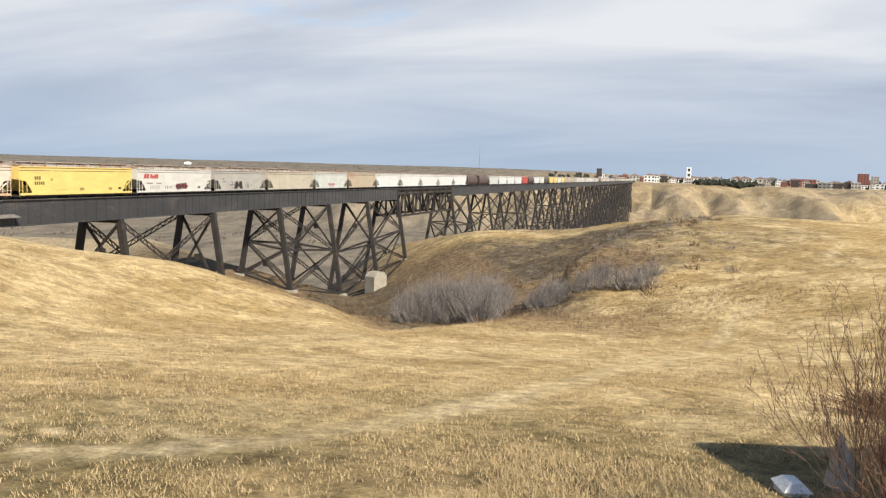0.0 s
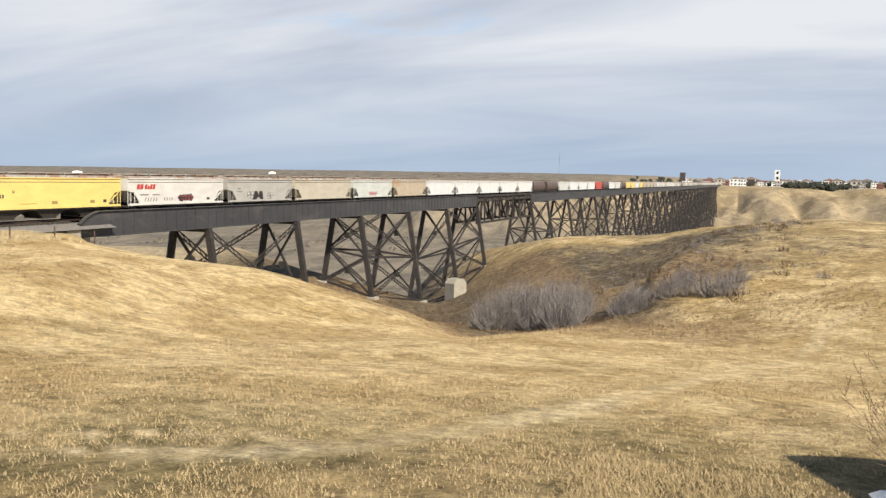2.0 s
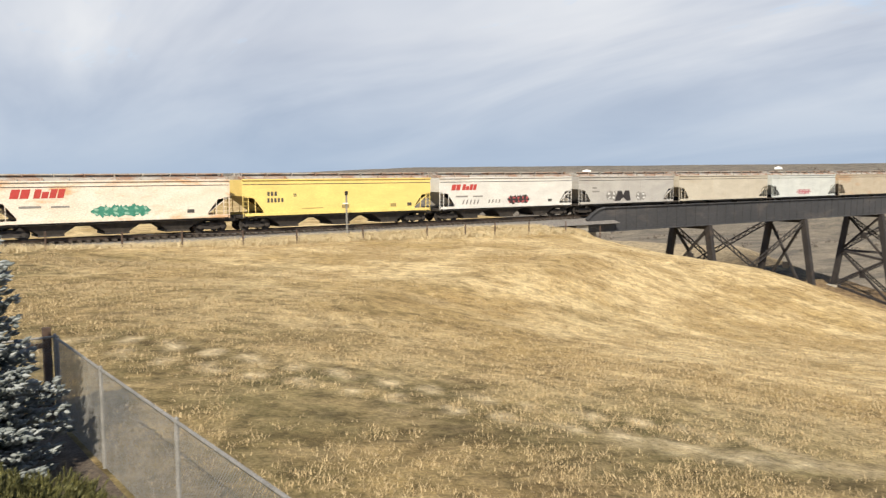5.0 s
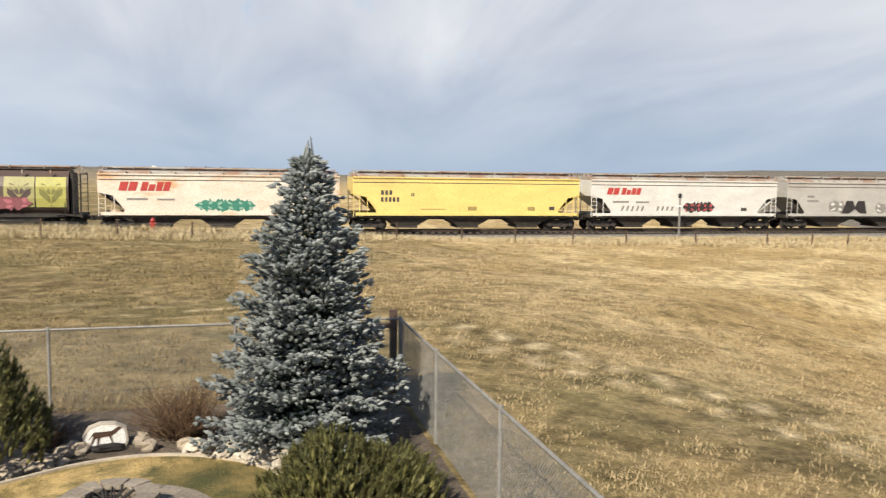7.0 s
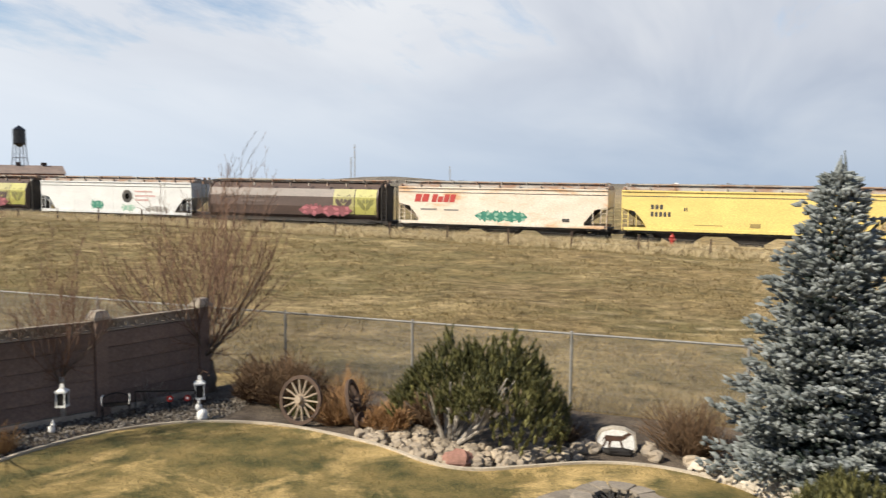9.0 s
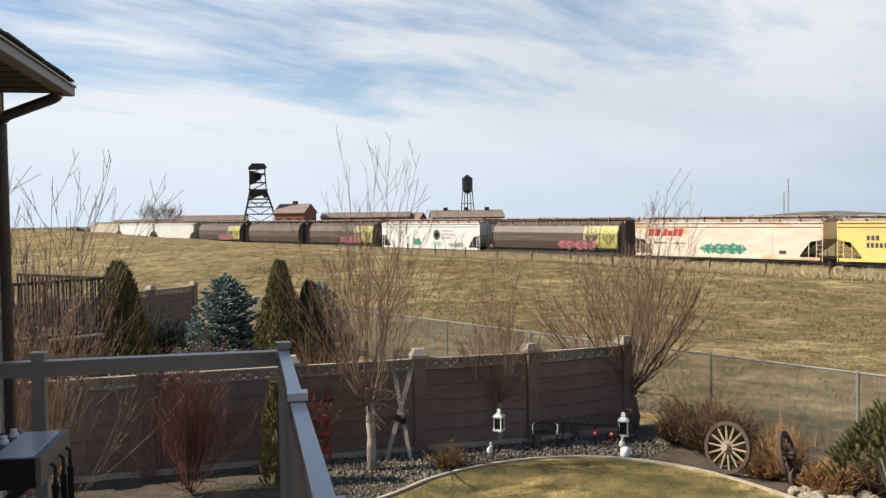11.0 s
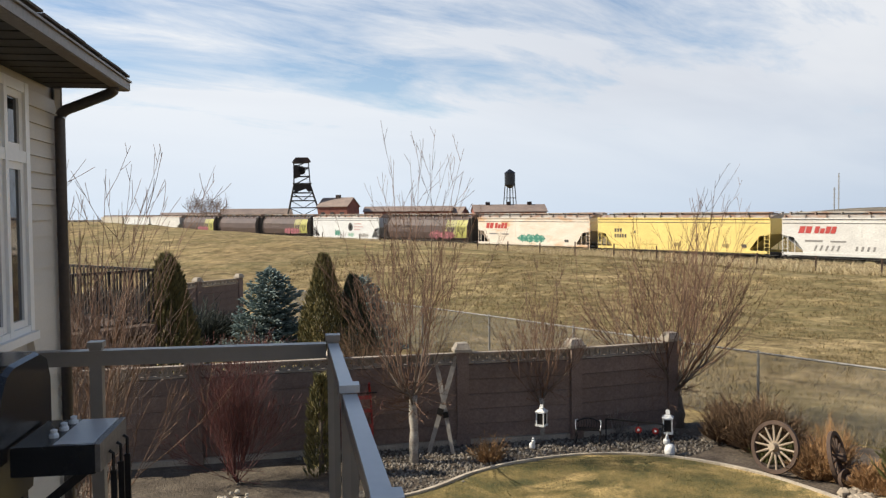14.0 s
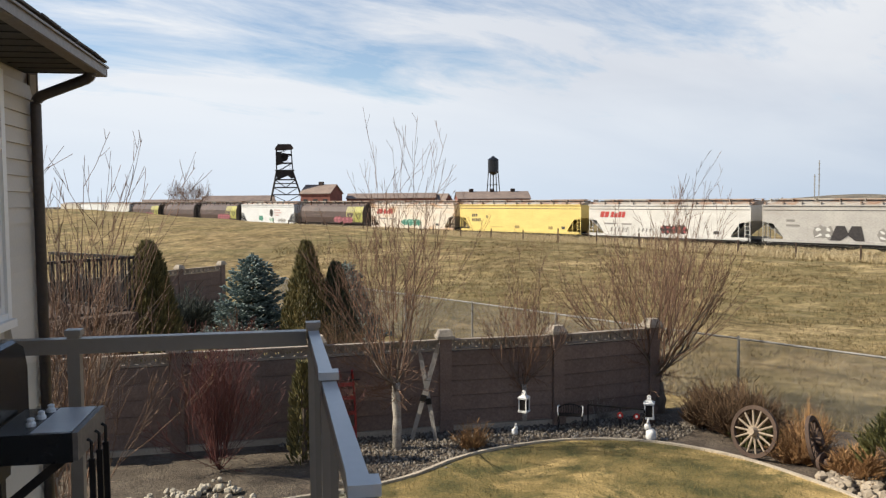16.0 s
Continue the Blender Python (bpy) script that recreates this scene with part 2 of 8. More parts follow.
WHITEP = mat("white_paint", (0.80, 0.79, 0.76), (0.70, 0.69, 0.66), k=1.0, scale=2, fine=20, rough=0.5, bump=0.05)
REDP = mat("red_paint", (0.50, 0.030, 0.022), (0.36, 0.022, 0.018), scale=3, rough=0.5)
BLACKP = mat("black_enamel", (0.012, 0.012, 0.013), (0.020, 0.020, 0.021), scale=3, rough=0.22, bump=0.03)
GROUND = ground_mat()

# ---------------------------------------------------------------- mesh tools


class Mesh:
    """Collects vertices and faces for one mesh."""

    def __init__(self):
        self.v, self.f, self.m, self.k = [], [], [], 0

    def add(self, verts, faces):
        o = len(self.v)
        self.v.extend(tuple(p) for p in verts)
        self.f.extend(tuple(i + o for i in f) for f in faces)
        self.m.extend([self.k] * len(faces))
        return self

    def box(self, c, s, rz=0.0, m=None, top=1.0):
        hx, hy, hz = s[0] / 2, s[1] / 2, s[2] / 2
        pts = [Vector((x * hx * (top if z > 0 else 1), y * hy * (top if z > 0 else 1), z * hz)) for z in (-1, 1) for y in (-1, 1) for x in (-1, 1)]
        r = Matrix.Rotation(radians(rz), 3, "Z") if m is None else m
        return self.add([r @ p + Vector(c) for p in pts], [(0, 2, 3, 1), (4, 5, 7, 6), (0, 1, 5, 4), (2, 6, 7, 3), (0, 4, 6, 2), (1, 3, 7, 5)])

    def beam(self, a, b, w, h=None, up=(0, 0, 1)):
        """A rectangular bar from a to b."""
        a, b, h = Vector(a), Vector(b), h or w
        d = (b - a)
        if d.length < 1e-6:
            return self
        d.normalize()
        u = Vector(up)
        if abs(d.dot(u)) > 0.98:
            u = Vector((1, 0, 0))
        s = d.cross(u).normalized()
        t = s.cross(d)
        pts = [p + s * (i * w / 2) + t * (j * h / 2) for p in (a, b) for i, j in ((-1, -1), (1, -1), (1, 1), (-1, 1))]
        return self.add(pts, [(0, 1, 5, 4), (1, 2, 6, 5), (2, 3, 7, 6), (3, 0, 4, 7), (3, 2, 1, 0), (4, 5, 6, 7)])

    def tube(self, pts, radii, n=6, cap=True):
        """A round bar along a line of points."""
        pts = [Vector(p) for p in pts]
        if isinstance(radii, (int, float)):
            radii = [radii] * len(pts)
        rings = []
        for i, p in enumerate(pts):
            d = (pts[min(i + 1, len(pts) - 1)] - pts[max(i - 1, 0)])
            d = d.normalized() if d.length > 1e-9 else Vector((0, 0, 1))
            u = Vector((0, 0, 1)) if abs(d.z) < 0.9 else Vector((1, 0, 0))
            s = d.cross(u).normalized()
            t = s.cross(d)
            rings.append([p + (s * math.cos(2 * math.pi * k / n) + t * math.sin(2 * math.pi * k / n)) * radii[i] for k in range(n)])
        verts = [q for r in rings for q in r]
        faces = [(i * n + k, i * n + (k + 1) % n, (i + 1) * n + (k + 1) % n, (i + 1) * n + k) for i in range(len(pts) - 1) for k in range(n)]
        if cap:
            faces += [tuple(range(n - 1, -1, -1)), tuple(range((len(pts) - 1) * n, len(pts) * n))]
        return self.add(verts, faces)

    def lathe(self, c, prof, n=12, axis="Z"):
        """A turned shape: prof holds (radius, height)."""
        verts = []
        for r, h in prof:
            for k in range(n):
                a = 2 * math.pi * k / n
                p = (r * math.cos(a), r * math.sin(a), h)
                if axis == "Y":
                    p = (p[0], p[2], p[1])
                elif axis == "X":
                    p = (p[2], p[0], p[1])
                verts.append((p[0] + c[0], p[1] + c[1], p[2] + c[2]))
        m = len(prof)
        faces = [(i * n + k, i * n + (k + 1) % n, (i + 1) * n + (k + 1) % n, (i + 1) * n + k) for i in range(m - 1) for k in range(n)]
        faces += [tuple(range(n - 1, -1, -1)), tuple(range((m - 1) * n, m * n))]
        return self.add(verts, faces)

    def prism(self, outline, y0, y1):
        """An outline in x, z pushed along y."""
        n = len(outline)
        verts = [(x, y, z) for y in (y0, y1) for x, z in outline]
        return self.add(verts, [tuple(range(n)), tuple(range(2 * n - 1, n - 1, -1))] + [(i, i + n, (i + 1) % n + n, (i + 1) % n) for i in range(n)])

    def stone(self, c, s, rng, n=1):
        """A rough rounded stone."""
        pts = []
        for z, r in ((-0.5, 0.72), (-0.1, 1.0), (0.3, 0.85), (0.5, 0.45)):
            for k in range(6):
                a = k * math.pi / 3 + rng.uniform(-0.3, 0.3)
                q = r * rng.uniform(0.78, 1.08) / 2
                pts.append((c[0] + s[0] * q * math.cos(a), c[1] + s[1] * q * math.sin(a), c[2] + s[2] * (z + 0.5) * rng.uniform(0.9, 1.1)))
        faces = [(i * 6 + k, i * 6 + (k + 1) % 6, i * 6 + 6 + (k + 1) % 6, i * 6 + 6 + k) for i in range(3) for k in range(6)]
        faces += [(5, 4, 3, 2, 1, 0), (18, 19, 20, 21, 22, 23)]
        return self.add(pts, faces)

    def data(self, name, mats, smooth=False):
        me = bpy.data.meshes.new(name)
        me.from_pydata(self.v, [], self.f)
        for m in (mats if isinstance(mats, (list, tuple)) else [mats]):
            me.materials.append(m)
        if any(self.m):
            me.polygons.foreach_set("material_index", self.m)
        if smooth:
            me.polygons.foreach_set("use_smooth", [True] * len(me.polygons))
        me.update()
        return me


def part(name, mesh, material, parent=None, label="", smooth=False, at=None):
    data = mesh if isinstance(mesh, bpy.types.Mesh) else mesh.data(name, material, smooth)
    ob = new(name, data)
    ob.parent = parent
    if at is not None:
        ob.matrix_basis = at
    if label:
        ob["label"] = label
    return ob


def thing(name, label, category, group="", kind="", at=None):
    ob = new(name)
    ob.empty_display_size = 0.2
    if at is not None:
        ob.matrix_basis = at
    return tagged(ob, label, category, group, kind)


def whole(name, mesh, material, label, category, group="", kind="", smooth=False, at=None):
    return tagged(part(name, mesh, material, None, "", smooth, at), label, category, group, kind)


def sstep(a, b, x):
    t = np.clip((np.asarray(x, float) - a) / (b - a), 0, 1)
    return t * t * (3 - 2 * t)


# ---------------------------------------------------------------- the lie of the land
TRACK_Y = 63.6                       # centre of the track
GRADE = 0.004


def rail_z(x):
    return -0.32 - GRADE * (x - 15)


GULLY = ((112, -60, -2.5), (98, -22, -4.2), (91, -4, -6.2), (84, 9, -8.9), (86, 21, -12.2), (110, 41, -16.8), (150, 57, -20.5), (192, 92, -32), (245, 140, -52), (320, 190, -74))


def waves(x, y, s, seed):
    """A cheap rolling unevenness between -1 and 1."""
    return (np.sin(x / s + seed) * np.cos(y / (s * 1.3) + 2.1 * seed) + 0.6 * np.sin((x + y) / (s * 0.57) + 3.7 * seed) + 0.4 * np.cos((x - 1.7 * y) / (s * 0.31) + seed)) / 2.0


def land(x, y):
    """Height of the ground."""
    x, y = np.asarray(x, float), np.asarray(y, float)
    up = -0.035 * np.clip(x - 5, 0, 45) * sstep(0, 25, np.abs(x) + 5) - 0.01 * np.clip(-y - 4, 0, 60)
    # the field rises towards the west into a low swell in front of the track
    up = up + 0.0215 * np.clip(-(x + 2), 0, 170) * sstep(18, 48, y) * (1 - 0.9 * sstep(53.5, 60.5, y))
    # the knoll east of the gully falls away to the north
    east = -1.2 - 0.105 * np.clip(y + 12, 0, 90) - 0.02 * np.clip(-(y + 12), 0, 400) - 0.03 * np.clip(x - 122, 0, 80)
    up = up * (1 - sstep(70, 115, x)) + east * sstep(70, 115, x)
    # level ground along the track
    t = sstep(50, 60, y) * (1 - sstep(50, 66, x))
    up = up * (1 - t) + (rail_z(x) - 0.75 + 0.0215 * np.clip(-(x + 2), 0, 170) * 0.45 * (1 - sstep(56, 61, y))) * t
    # north of the track: open prairie, with low hills far off
    far_n = sstep(75, 200, y) * (1 - sstep(60, 200, x))
    up = up * (1 - far_n) + far_n * (-0.7 + 2.0 * waves(x, y, 160, 1.3) * sstep(150, 500, y) - 1.5 * sstep(150, 600, y) + 15 * np.exp(-(((x + 855) / 150) ** 2 + ((y - 1918) / 160) ** 2)))
    # gully
    best, floor = np.full(x.shape, 1e9), np.zeros(x.shape)
    for (ax, ay, az), (bx, by, bz) in zip(GULLY, GULLY[1:]):
        L = (bx - ax) ** 2 + (by - ay) ** 2
        k = np.clip(((x - ax) * (bx - ax) + (y - ay) * (by - ay)) / L, 0, 1)
        d = np.hypot(x - ax - k * (bx - ax), y - ay - k * (by - ay))
        near = d < best
        best, floor = np.where(near, d, best), np.where(near, az + k * (bz - az), floor)
    width = (80 - 33 * sstep(18, 44, y)) * (1 - 0.25 * sstep(92, 112, x))
    r = np.clip(best / width, 0, 1)
    g = 0.55 * r + 0.45 * r * r * (3 - 2 * r)
    z = np.where(up > floor, floor + (up - floor) * g, up)
    # the river valley
    west_edge = 172 - 100 * sstep(72, 150, y) + 18 * waves(x * 0, y, 60, 0.4) * sstep(20, 200, np.abs(y))
    down = sstep(0, 330, x - west_edge)
    spur = np.abs(waves(x * 0.25, y, 95, 0.7)) * 150 + 50 * waves(x * 0.6, y, 37, 2.2) + 18 * waves(x, y * 0.7, 17, 0.9)
    rise = sstep(1130, 1540, x + spur * (1 - sstep(1400, 1600, x)) - 0.10 * np.clip(-y, 0, 900))
    cut = down * (1 - rise)
    z = z * (1 - cut) + (-80 + 3 * waves(x, y, 90, 0.2)) * cut
    z = z * (1 - rise) + rise * (-8.0 + 1.5 * waves(x, y, 70, 1.1) + (7 + 14 * sstep(0, 500, y)) * sstep(1650, 2500, x))
    # rounded shoulder of the hill above the gully, and the steep fall under the first span
    b, r = np.degrees(np.arctan2(x, y)), np.hypot(x, y)
    z = z + 1.95 * sstep(50, 63, b) * (1 - sstep(66.5, 72, b)) * np.exp(-((r - 70) / 13) ** 2)
    z = z - 4.0 * sstep(0, 8, x - 58 - 0.8 * np.clip(y - 56, 0, 12)) * (1 - sstep(95, 130, x)) * sstep(46, 55, y) * (1 - sstep(85, 110, y))
    # a low bank in front of the western stretch of track
    hide = np.interp(-x, [-16, 0, 10, 25, 53, 80, 110, 200], [-0.3, 0.1, 0.3, 0.5, 0.85, 1.0, 1.1, 1.2])
    bank = 4.4 - (4.4 - rail_z(x) - hide) * 0.925 - 0.28
    k = sstep(49, 58, y) * (1 - sstep(59.6, 61.2, y)) * (1 - sstep(2, 20, x)) * sstep(-260, -200, x)
    z = z + k * np.maximum(bank - z, 0)
    # small unevenness away from the garden
    out = sstep(4, 12, np.maximum(np.maximum(x - 2, y - 15), np.maximum(-x - 40, -y)))
    z = z + out * (0.10 * waves(x, y, 3.1, 0.9) + 0.18 * waves(x, y, 9.0, 1.9)) * (1 - 0.8 * sstep(52, 58, y) * (1 - sstep(66, 90, x)))
    garden = sstep(2, 3.2, -x + 6.2) * (1 - sstep(16, 19, y)) * sstep(-62, -58, x) * (1 - 0.0 * y)
    z = z * (1 - garden * sstep(-30, -10, y)) + 0.0
    # cut into the bench by the first tower
    return z


def ground_z(x, y):
    return float(land(np.array([x]), np.array([y]))[0])


ROAD_A = ((12, 10.5), (13.4, 8.9), (15.4, 7.8), (19.9, 6), (23.3, 4.7), (30, 3), (36.5, 1.7), (50, -2), (68.8, -5.4), (84.6, -12.5), (100, -17), (117, -21.6))  # worn footpath
ROAD_B = ((-34, 35), (-14, 30.5), (0, 25.5), (5.7, 21.8), (8.7, 17.5), (10.6, 14.9), (13, 11.3), (14.5, 9.2))  # wheel ruts
ROAD_C = ((-60, 47), (-10, 50), (4, 49.5), (10.8, 47.8), (15.6, 38.7), (19, 30), (21, 24))  # faint track along the railway fence


def near_line(x, y, line):
    best = np.full(np.shape(x), 1e9)
    for (ax, ay), (bx, by) in zip(line, line[1:]):
        k = np.clip(((x - ax) * (bx - ax) + (y - ay) * (by - ay)) / ((bx - ax) ** 2 + (by - ay) ** 2), 0, 1)
        best = np.minimum(best, np.hypot(x - ax - k * (bx - ax), y - ay - k * (by - ay)))
    return best


def build_ground():
    nx, ny = 500, 440
    u, w = np.linspace(-1, 1, nx), np.linspace(-1, 1, ny)
    gx = 18 + 30 * np.sinh(5.45 * u)
    gy = 16 + 26 * np.sinh(5.6 * w)
    X, Y = np.meshgrid(gx, gy)
    Z = land(X, Y)
    verts = np.stack([X, Y, Z], -1).reshape(-1, 3)
    i = np.arange(nx * ny).reshape(ny, nx)
    quads = np.stack([i[:-1, :-1], i[:-1, 1:], i[1:, 1:], i[1:, :-1]], -1).reshape(-1, 4)
    me = bpy.data.meshes.new("ground")
    me.vertices.add(len(verts))
    me.vertices.foreach_set("co", verts.ravel())
    me.loops.add(quads.size)
    me.loops.foreach_set("vertex_index", quads.ravel())
    me.polygons.add(len(quads))
    me.polygons.foreach_set("loop_start", np.arange(0, quads.size, 4))
    me.polygons.foreach_set("use_smooth", np.ones(len(quads), bool))
    me.update(calc_edges=True)
    x, y = X.ravel(), Y.ravel()
    west = 1 - sstep(0, 30, x + 0.25 * (y - 30))
    green = np.clip(0.8 * west + 0.36 * sstep(-0.1, 0.8, waves(x, y, 8, 0.5)) * sstep(0, 40, 60 - x) + 0.15 * (1 - sstep(0.8, 2.4, near_line(x, y, ROAD_B))), 0, 1)
    g = near_line(x, y, [(p[0], p[1]) for p in GULLY[2:8]])
    brush = np.clip((1 - sstep(7, 20, g)) * sstep(2, 12, y) + sstep(160, 200, x) * (1 - sstep(1500, 1560, x)) * (0.35 + 0.5 * waves(x, y, 40, 1.0)), 0, 1)
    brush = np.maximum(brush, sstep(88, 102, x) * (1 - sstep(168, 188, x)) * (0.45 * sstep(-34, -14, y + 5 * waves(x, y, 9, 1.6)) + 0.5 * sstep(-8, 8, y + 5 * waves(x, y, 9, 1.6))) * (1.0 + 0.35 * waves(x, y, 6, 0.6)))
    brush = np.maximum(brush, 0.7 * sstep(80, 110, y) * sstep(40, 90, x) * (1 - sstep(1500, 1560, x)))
    lawn = np.clip(sstep(195, 260, x) * (0.75 + 0.45 * waves(x, y, 60, 0.3)), 0, 1)   # scrub of the far valley sides
    lawn = np.maximum(lawn, 0.9 * sstep(75, 100, y) * sstep(70, 110, x))
    lawn = np.maximum(lawn, sstep(1650, 1800, x))
    path = 0.75 * (1 - sstep(0.2, 1.2, near_line(x, y, ROAD_A))) * (0.25 + 0.75 * np.clip(0.5 + waves(x, y, 9.0, 0.8), 0, 1))
    ruts = np.abs(near_line(x, y, ROAD_B) - 0.0)
    path = np.maximum(path, (0.35 + 0.45 * sstep(-6, 3, x)) * (1 - sstep(0.10, 0.42, np.abs(ruts - 0.75))))
    path = np.maximum(path, 0.3 * (1 - sstep(0.5, 1.6, near_line(x, y, ROAD_C))))
    red = np.clip((1 - sstep(5, 13, np.abs(g - 17))) * sstep(-6, 4, y) * 0.6, 0, 1)
    track = (1 - sstep(2.6, 4.6, np.abs(y - TRACK_Y))) * (1 - sstep(58, 66, x))
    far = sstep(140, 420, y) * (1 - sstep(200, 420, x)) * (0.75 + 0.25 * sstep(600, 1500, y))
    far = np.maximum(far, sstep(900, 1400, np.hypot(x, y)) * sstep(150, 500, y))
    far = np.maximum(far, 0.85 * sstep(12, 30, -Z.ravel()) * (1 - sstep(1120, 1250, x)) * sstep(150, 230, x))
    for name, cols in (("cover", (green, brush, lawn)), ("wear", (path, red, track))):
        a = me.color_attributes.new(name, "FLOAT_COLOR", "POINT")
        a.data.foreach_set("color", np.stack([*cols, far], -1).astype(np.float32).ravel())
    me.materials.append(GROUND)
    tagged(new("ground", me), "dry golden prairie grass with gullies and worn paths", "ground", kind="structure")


build_ground()
# ---------------------------------------------------------------- the railway on the ground
ABUT = 66.0


def build_track():
    bed = Mesh()
    xs = list(np.linspace(-420, ABUT + 1.5, 60))
    prof = ((-3.4, -0.85), (-1.75, -0.36), (1.75, -0.36), (3.4, -0.85))
    verts = [(x, TRACK_Y + dy, rail_z(x) + dz) for x in xs for dy, dz in prof]
    bed.add(verts, [(i * 4 + k, i * 4 + 4 + k, i * 4 + 5 + k, i * 4 + 1 + k) for i in range(len(xs) - 1) for k in range(3)])
    track = whole("railway_track", bed, BALLAST, "single railway track on a grey crushed-rock bed", "railway track", kind="structure")
    for dy in (-0.72, 0.72):
        r = Mesh()
        for x0, x1 in ((-420, -100), (-100, ABUT), (ABUT, 500), (500, 1620)):
            a, b = (x0, TRACK_Y + dy, rail_z(x0) - 0.075), (x1, TRACK_Y + dy, rail_z(x1) - 0.075)
            r.beam(a, b, 0.07, 0.15)
        part("rail", r, RAIL, track)
    sleeper = Mesh().box((0, 0, 0), (0.24, 2.6, 0.16)).data("sleeper", TIE)
    for k in range(210):
        x = -62 + 0.6 * k
        part("sleeper", sleeper, TIE, track, at=pose(x, TRACK_Y, rail_z(x) - 0.23))


build_track()

# ---------------------------------------------------------------- the viaduct
GY = 2.45
BENTS = [83.7 + 20.45 * k for k in range(6)] + [235.5]
while BENTS[-1] < 1540:
    BENTS.append(BENTS[-1] + (20.45 if len(BENTS) % 2 else 30.1))


def depth_at(x):
    return 2.52 if x < 200 else 2.7


def build_bridge():
    bridge = thing("railway_viaduct", "long black steel trestle viaduct with grey plate girders on lattice towers", "bridge", at=pose(0, 0, 0))
    ends = [ABUT] + BENTS + [1560.0]
    for x0, x1 in zip(ends, ends[1:]):
        if x1 - x0 > 45:
            continue
        for side in (-1, 1):
            m = Mesh()
            y = TRACK_Y + side * GY
            h = depth_at(x0)
            t0, t1 = rail_z(x0) + 0.78, rail_z(x1) + 0.78
            m.beam((x0 + 0.04, y, t0 - h / 2), (x1 - 0.04, y, t1 - h / 2), 0.06, h)
            for tz in (0, -h):
                m.beam((x0 + 0.04, y, t0 + tz), (x1 - 0.04, y, t1 + tz), 0.46, 0.09)
            if x0 < 420:
                for k in range(1, int((x1 - x0) / 1.7)):
                    x = x0 + k * 1.7
                    m.beam((x, y, rail_z(x) + 0.73), (x, y, rail_z(x) + 0.82 - h), 0.09, 0.16, up=(0, 1, 0))
            part("girder", m, GIRDER, bridge)
        deck = Mesh()
        deck.beam((x0, TRACK_Y, rail_z(x0) - 0.32), (x1, TRACK_Y, rail_z(x1) - 0.32), 4.6, 0.22)
        part("deck", deck, TIE, bridge)
    # curved wing where the parapet girder comes down to the bank
    m = Mesh()
    z = rail_z(ABUT)
    arc = [(ABUT, z + 0.78), (ABUT - 0.9, z + 0.6), (ABUT - 1.8, z + 0.2), (ABUT - 2.6, z - 0.4), (ABUT - 2.8, z - 1.0), (ABUT - 2.4, z - 1.74), (ABUT, z - 1.74)]
    m.prism(arc[::-1], TRACK_Y - GY - 0.05, TRACK_Y - GY + 0.05)
    for a, b in zip(arc[:4], arc[1:4]):
        m.beam((a[0], TRACK_Y - GY, a[1]), (b[0], TRACK_Y - GY, b[1]), 0.46, 0.09)
    part("wing_plate", m, GIRDER, bridge)
    # deck truss span
    x0, x1 = BENTS[5], BENTS[6]
    n = 8
    for side in (-1, 1):
        y = TRACK_Y + side * GY
        t = Mesh()
        for x, nx in [(x0 + (x1 - x0) * k / n, x0 + (x1 - x0) * (k + 1) / n) for k in range(n)]:
            a, b = rail_z(x) + 0.55, rail_z(nx) + 0.55
            t.beam((x, y, a), (nx, y, b), 0.42, 0.42)
            t.beam((x, y, a - 1.15), (nx, y, b - 1.15), 0.4, 0.3)
            t.beam((x, y, a - 6.3), (nx, y, b - 6.3), 0.42, 0.5)
            t.beam((x, y, a), (x, y, a - 6.3), 0.38, 0.32)
            if int(round((x - x0) / (x1 - x0) * n)) % 2 == 0:
                t.beam((x, y, a - 6.3), (nx, y, b), 0.4, 0.3)
            else:
                t.beam((x, y, a), (nx, y, b - 6.3), 0.4, 0.3)
        t.beam((x1, y, rail_z(x1)), (x1, y, rail_z(x1) - 6.3), 0.38, 0.32)
        t.beam((x0, y, rail_z(x0) + 0.52), (x1, y, rail_z(x1) + 0.52), 0.1, 0.55)
        part("truss", t, STEEL, bridge)
    d = Mesh()
    d.beam((x0, TRACK_Y, rail_z(x0) - 0.32), (x1, TRACK_Y, rail_z(x1) - 0.32), 4.6, 0.22)
    part("deck", d, TIE, bridge)
    # towers: two bents each
    for k in range(0, len(BENTS) - 1, 2):
        xa, xb = BENTS[k], BENTS[k + 1]
        if xb > 1550:
            break
        tops = [rail_z(x) - 1.80 for x in (xa, xb)]
        legs, feet = {}, {}
        bracing = Mesh()
        thin = 1.0 if xa < 420 else 1.25
        for i, x in enumerate((xa, xb)):
            for side in (-1, 1):
                for it in range(3):
                    drop = tops[i] - (ground_z(x, feet[i, side][1]) if (i, side) in feet else ground_z(x, TRACK_Y)) + 0.4
                    feet[i, side] = (x, TRACK_Y + side * (GY + max(drop, 1.0) / 6.0), tops[i] - drop)
                legs[i, side] = ((x, TRACK_Y + side * GY, tops[i]), feet[i, side])

        def at(i, side, z):
            (tx, ty, tz), (fx, fy, fz) = legs[i, side]
            q = (tz - z) / max(tz - fz, 0.01)
            return (tx, ty + (fy - ty) * q, z)
        height = max(top[2] - foot[2] for top, foot in legs.values())
        steps = max(1, round(height / 9.5))
        lev = {key: [top[2] - 0.3 - (top[2] - foot[2] - 0.9) * j / steps for j in range(steps + 1)] for key, (top, foot) in legs.items()}
        node = lambda i, side, j: at(i, side, lev[i, side][j])
